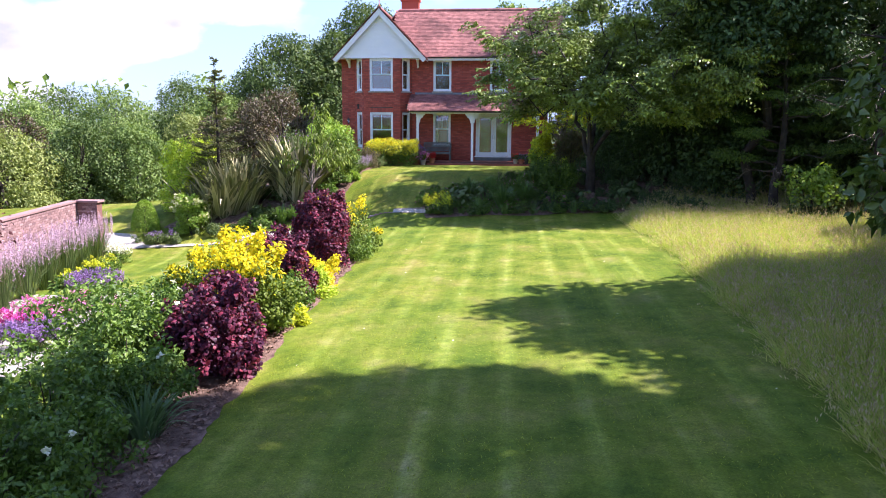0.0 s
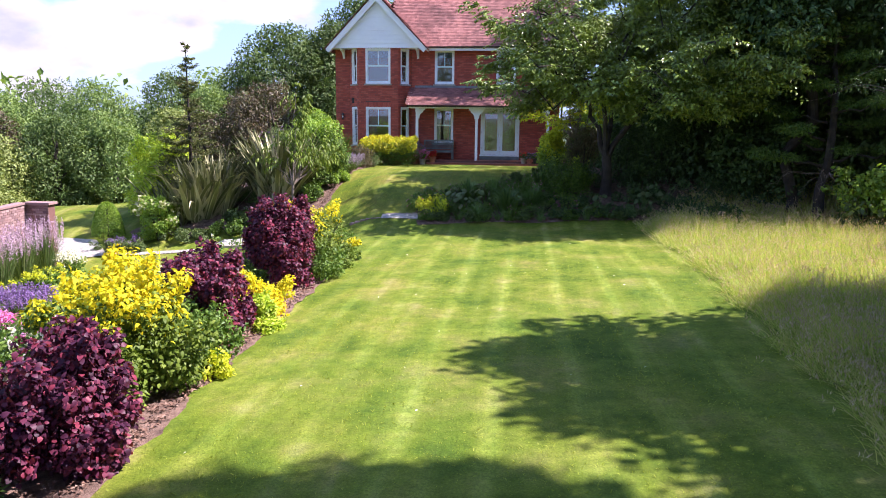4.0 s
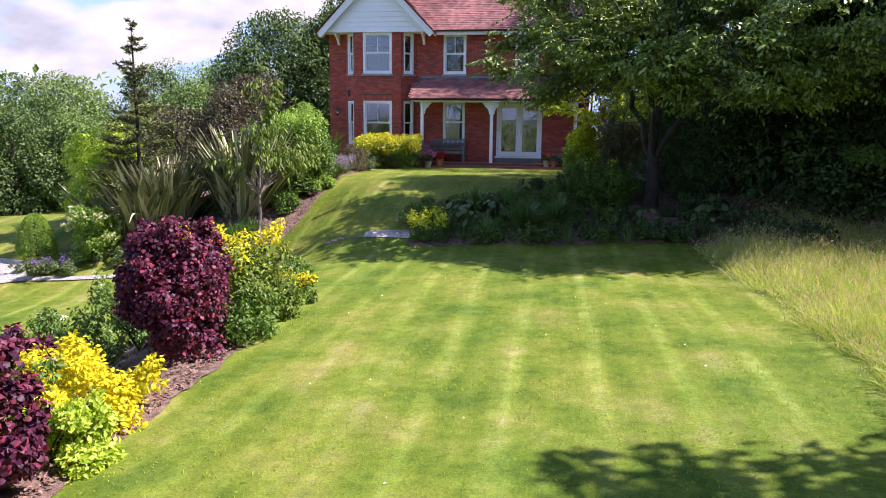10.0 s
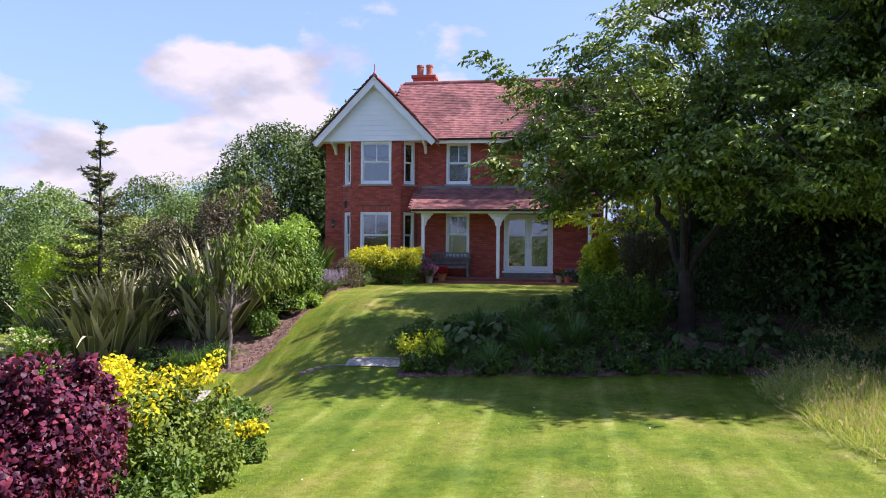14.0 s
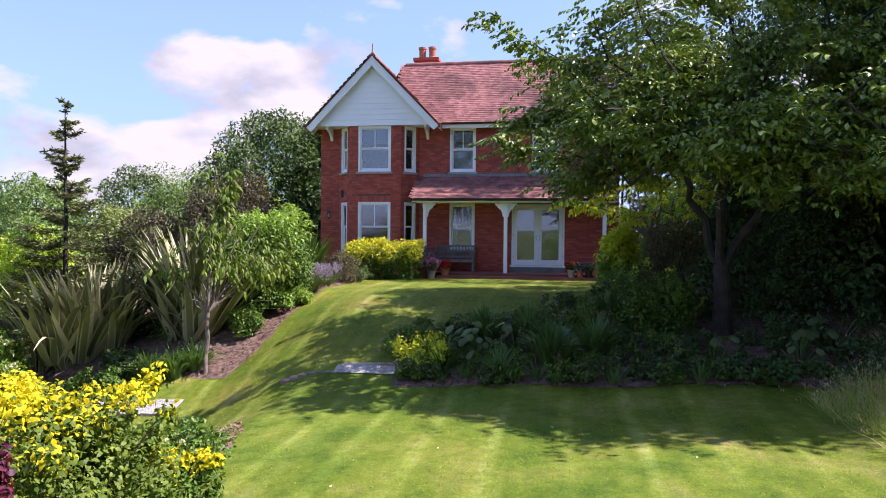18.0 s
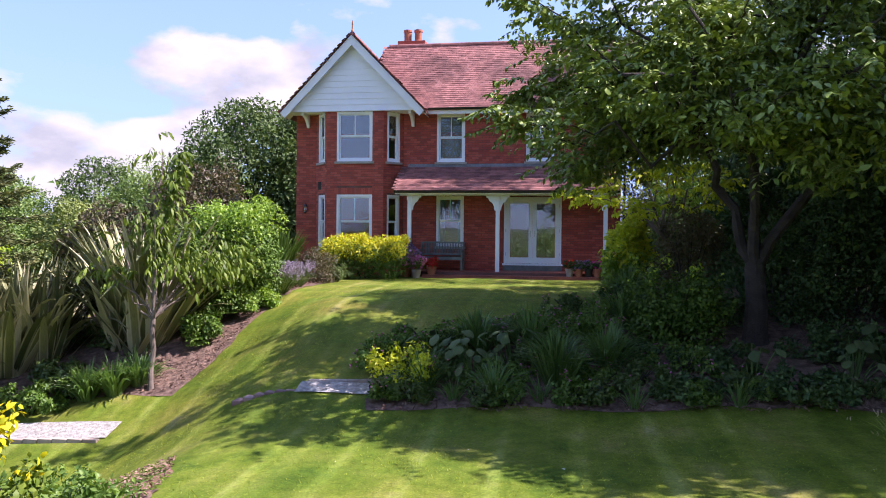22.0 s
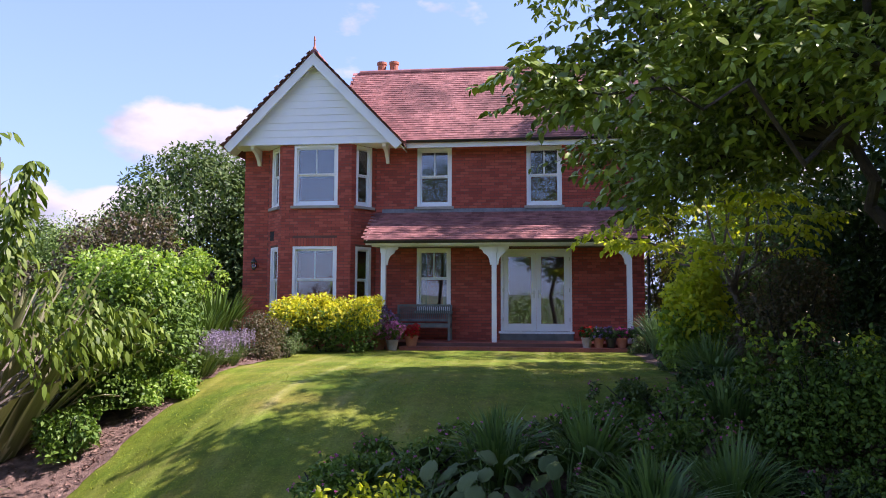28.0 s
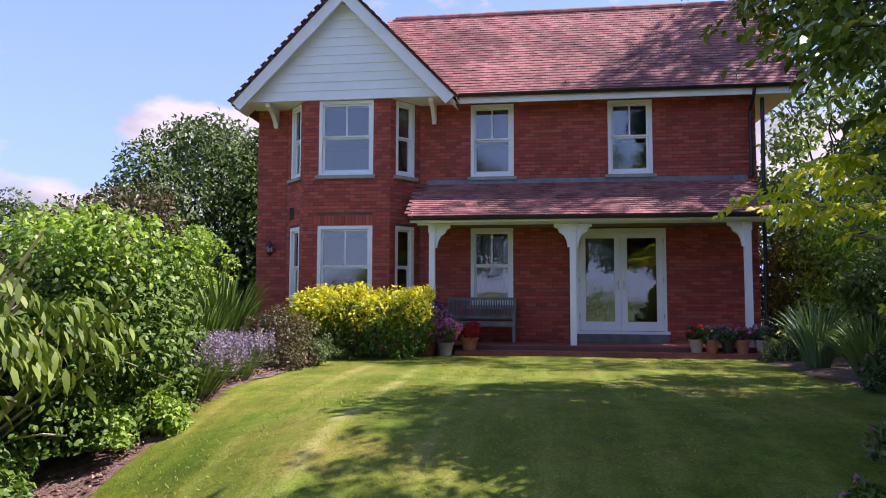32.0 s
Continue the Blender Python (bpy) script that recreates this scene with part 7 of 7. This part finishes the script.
# short turf standing up over the mown lawn
n = 45000
y = -33.5 + 31.5 * rng.random(n)
xa = np.where(y < -14.8, bed_edge(np.minimum(y, -14.8)) + 0.02, np.where(y < -11.2, -5.4, top_edge(np.clip(y, -11.2, -2.2)) + 0.05))
xb = np.where(y < -13.6, 5.7, np.where(y < -7.6, np.interp(y, [-13.6, -12.2, -11.2, -10.6, -10.2, -9, -7.6], [-0.9, -1.35, -0.75, 0.35, 1.65, 2.45, 2.9]), 2.9))
x = xa + (xb - xa) * rng.random(n)
base = np.stack([x, y, ground(x, y) - 0.005], 1)
tip = base + np.stack([rng.normal(size=n) * 0.02, rng.normal(size=n) * 0.02, 0.008 + 0.016 * rng.random(n)], 1)
v, f = blades(base, tip, 0.005 + 0.006 * rng.random(n), rng.normal(size=(n, 3)) * np.array([1, 1, 0.1]), 0.4)
tagged(new("lawn_grass", mesh_of("lawn_grass", v, f, lf_lawn)), "short mown grass blades of the lawn", "grass", kind="stuff")

# pale petals fallen on the grass
n = 34
x, y = -1.0 + 6.0 * rng.random(n), -31 + 16.5 * rng.random(n)
P = np.stack([x, y, ground(x, y) + 0.022], 1)
v, f = ovate(P, rng.normal(size=(n, 3)) * np.array([1, 1, 0.1]), np.array([[0, 0, 1.0]]) + rng.normal(size=(n, 3)) * 0.3, 0.02 + 0.025 * rng.random(n), 0.02)
tagged(new("fallen_petals", mesh_of("fallen_petals", v, f, fl_white)), "scattered white petals on the mown lawn", "petals", kind="stuff")

# bark chips on the mulch
n = 9000
y = -33 + 30.5 * rng.random(n)
x = np.where(y < -14.8, bed_edge(y) - 0.05 - 1.0 * rng.random(n) ** 1.5, np.where(y < -11.2, -0.8 + 6.5 * rng.random(n), top_edge(y) - 0.05 - 1.6 * rng.random(n) ** 1.4))
y = np.where((y >= -14.8) & (y < -11.2), -13.45 + 1.3 * rng.random(n) ** 1.5, y)
P = np.stack([x, y, ground(x, y) + 0.055], 1)
v, f = leaves(P, rng.normal(size=(n, 3)) * np.array([1, 1, 0.25]), np.array([[0, 0, 1.0]]) + rng.normal(size=(n, 3)) * 0.3, 0.03 + 0.05 * rng.random(n), 0.02 + 0.02 * rng.random(n))
tagged(new("bark_chips", mesh_of("bark_chips", v, f, m_chip)), "loose bark chips over the borders", "bark chips", kind="stuff")

# ---- paths, wall and terrace garden to the west ----
def strip(name, x0, x1, y0, y1, lift, mat, label, cat, k=40):
    X, Y = np.meshgrid(np.linspace(x0, x1, k), np.linspace(y0, y1, 7))
    Y = Y + 0.05 * np.sin(X * 2.3)
    v = np.stack([X, Y, ground(X, Y) + lift], -1).reshape(-1, 3)
    i = (np.arange(6)[:, None] * k + np.arange(k - 1)[None]).reshape(-1, 1)
    return tagged(new(name, mesh_of(name, v, i + np.array([0, 1, k + 1, k]), mat, True)), label, cat, kind="structure")


strip("gravel_path", -2.2, 0.3, -12.88, -12.55, 0.03, m_gravel, "narrow pale gravel path set into the lawn", "path")
X, T = np.meshgrid(np.linspace(-13.6, -5.45, 80), np.linspace(0, 1, 7))
Y = np.interp(X, [-13.6, -11.9, -11.1, -8.0, -7.5, -5.45], [-13.5, -13.35, -13.05, -12.85, -12.62, -12.5]) * (1 - T) + np.interp(X, [-13.6, -12.0, -11.2, -8.0, -7.5, -5.45], [-11.9, -12.0, -12.82, -12.68, -12.1, -12.05]) * T
v = np.stack([X, Y, ground(X, Y) + 0.03], -1).reshape(-1, 3)
i = (np.arange(6)[:, None] * 80 + np.arange(79)[None]).reshape(-1, 1)
tagged(new("gravel_path_lower", mesh_of("gravel_path_lower", v, i + np.array([0, 1, 81, 80]), m_gravel, True)), "pale gravel path narrowing along the foot of the bank", "path", kind="structure")
strip("patio", -11.0, -6.3, -26.0, -19.5, 0.04, m_gravel, "pale stone terrace garden below the border", "paving", 30)
edging = thing("path_edging", "low line of stone edging along the gravel", "edging", kind="structure")
for k in range(8):
    x = -7.6 + k * 0.26
    part("stone", box(x, x + 0.245, -12.62, -12.53, gz(x, -12.58) - 0.1, gz(x + 0.12, -12.58) + 0.05, 0.012), m_pave, edging)
for k in range(6):
    x = -3.16 + k * 0.16
    part("stone", box(x, x + 0.15, -12.86 + 0.02 * k, -12.62 - 0.01 * k, gz(x + 0.08, -12.75) - 0.1, gz(x + 0.08, -12.75) + 0.014, 0.010), m_oldbrick_o, edging)
for k in range(12):
    x = -2.1 + k * 0.20
    part("stone", box(x, x + 0.19, -12.52, -12.40, gz(x + 0.1, -12.46) - 0.1, gz(x + 0.1, -12.46) + 0.028, 0.012), m_pave, edging)

garden_wall = thing("garden_wall", "weathered brick garden wall with a flat coping", "wall")
WALL_LINES = (((-12.95, -14.0), (-11.5, -21.0)), ((-11.5, -21.0), (-10.9, -27.5)))
WALL_TOP = -0.72
GW_JOBS = []
for a, b in WALL_LINES:
    cells, fr = wall_bricks(b, a, -3.0, WALL_TOP, [])
    w = backing(b, a, -3.2, WALL_TOP, [], 0.23, m_mortar, garden_wall)
    GW_JOBS.append((w, cells, fr))
    d = Vector((b[0] - a[0], b[1] - a[1], 0)).normalized()
    part("coping", beam((a[0] - 0.11, a[1], WALL_TOP + 0.035), (b[0] - 0.11, b[1], WALL_TOP + 0.035), 0.29, 0.06), m_oldbrick, garden_wall)
pier = backing((-12.95, -14.0), (-12.2, -14.0), -3.2, WALL_TOP, [], 0.3, m_mortar, garden_wall)
cells, fr = wall_bricks((-12.95, -14.0), (-12.2, -14.0), -3.0, WALL_TOP, [])
GW_JOBS.append((pier, cells, fr))
part("coping", box(-13.0, -12.13, -14.06, -13.64, WALL_TOP + 0.003, WALL_TOP + 0.075, 0.01), m_oldbrick, garden_wall)

for x, y in ((-11.75, -15.0), (-11.55, -16.2), (-11.3, -17.4), (-11.05, -18.6), (-10.8, -19.8), (-10.6, -21.0)):
    strap_clump("verbena", "tall airy purple flowers in front of the brick wall", "perennial", x, y, 0.8, 1.5, 260, 0.012, lf_ash, 0.3, (fl_lilac, 120, 0.042, "lilac flower heads"))
for x, y in ((-11.0, -15.9), (-10.7, -17.0), (-10.4, -18.3)):
    bush("yellow_perennial", "low yellow-flowered plant before the wall", "perennial", x, y, 0.55, 0.5, 0.5, 0.07, 2400, lf_rose, 10, lf_gold, 0.7)
bush("white_flowers", "clump of white flowers at the wall corner", "perennial", -11.25, -14.55, 0.5, 0.45, 0.7, 0.07, 1500, lf_rose, 10, fl_white, 0.55)
strap_clump("lavender", "spreading mound of violet lavender", "perennial", -9.0, -19.6, 0.95, 0.6, 420, 0.012, lf_ash, 0.5, (fl_purple, 330, 0.045, "violet flower spikes"))
strap_clump("lavender", "deep violet lavender by the terrace", "perennial", -7.3, -24.4, 0.75, 0.55, 360, 0.012, lf_ash, 0.5, (fl_purple, 300, 0.045, "violet flower spikes"))
strap_clump("lavender", "violet lavender edging the terrace", "perennial", -8.3, -24.7, 0.7, 0.5, 300, 0.012, lf_ash, 0.5, (fl_purple, 240, 0.045, "violet flower spikes"))
bush("pink_flowers", "low cushion of pale pink flowers", "perennial", -8.2, -21.8, 1.2, 1.0, 0.65, 0.06, 7000, lf_rose, 16, fl_pink, 0.35)
bush("magenta_flowers", "cushion of magenta flowers on the terrace", "perennial", -8.6, -23.2, 0.75, 0.6, 0.6, 0.06, 4000, lf_rose, 12, fl_magenta, 0.35)
pole = thing("telegraph_pole", "bare timber pole beyond the garden", "pole", (22, 22, gz(22, 22)))
part("shaft", lathe([(0.14, -0.3), (0.10, 9.0)], 10), m_bark_grey, pole)


# ---- bricks and tiles ----
def place_pieces(name, owner, boxes, faces, mat_one, mat_all, pick, limit=260):
    """The picked pieces become parts of their own, sharing meshes of one size; the rest is one joined part."""
    shared, rest_v, rest_f, made = {}, [], [], 0
    for q in boxes:
        q = [Vector(c) for c in q]
        if made < limit and pick(q[0]):
            rel = tuple(tuple(round(x, 3) for x in (c - q[0])) for c in q)
            if rel not in shared:
                shared[rel] = mesh_of(name, [tuple(c) for c in rel], faces, mat_one)
            ob = new(name, shared[rel])
            ob.parent, ob.location = owner, q[0]
            made += 1
        else:
            b = len(rest_v)
            rest_v += [tuple(c) for c in q]
            rest_f += [tuple(i + b for i in f) for f in faces]
    if rest_v:
        ob = part(name + "work", (rest_v, rest_f), mat_all, owner)
        ob["kind"] = "stuff"


rng = np.random.default_rng(9)
for owner, cells, fr in BRICK_JOBS:
    boxes = [brick_verts(*c, fr, 0.006 + 0.004 * rng.random()) for c in cells]
    place_pieces("brick", owner, boxes, BRICK_F, m_brick, m_brick_i, lambda q: 1.4 < q.z < 2.6, 125)
for owner, tiles in TILE_JOBS:
    place_pieces("roof_tile", owner, tiles, TILE_F, m_tile, m_tile_i, lambda q: True, 200)
for owner, cells, fr in GW_JOBS:
    boxes = [brick_verts(*c, fr, 0.006 + 0.006 * rng.random()) for c in cells]
    place_pieces("brick", owner, boxes, BRICK_F, m_oldbrick_o, m_oldbrick, lambda q: q.z > -1.6 and q.y > -20, 120)
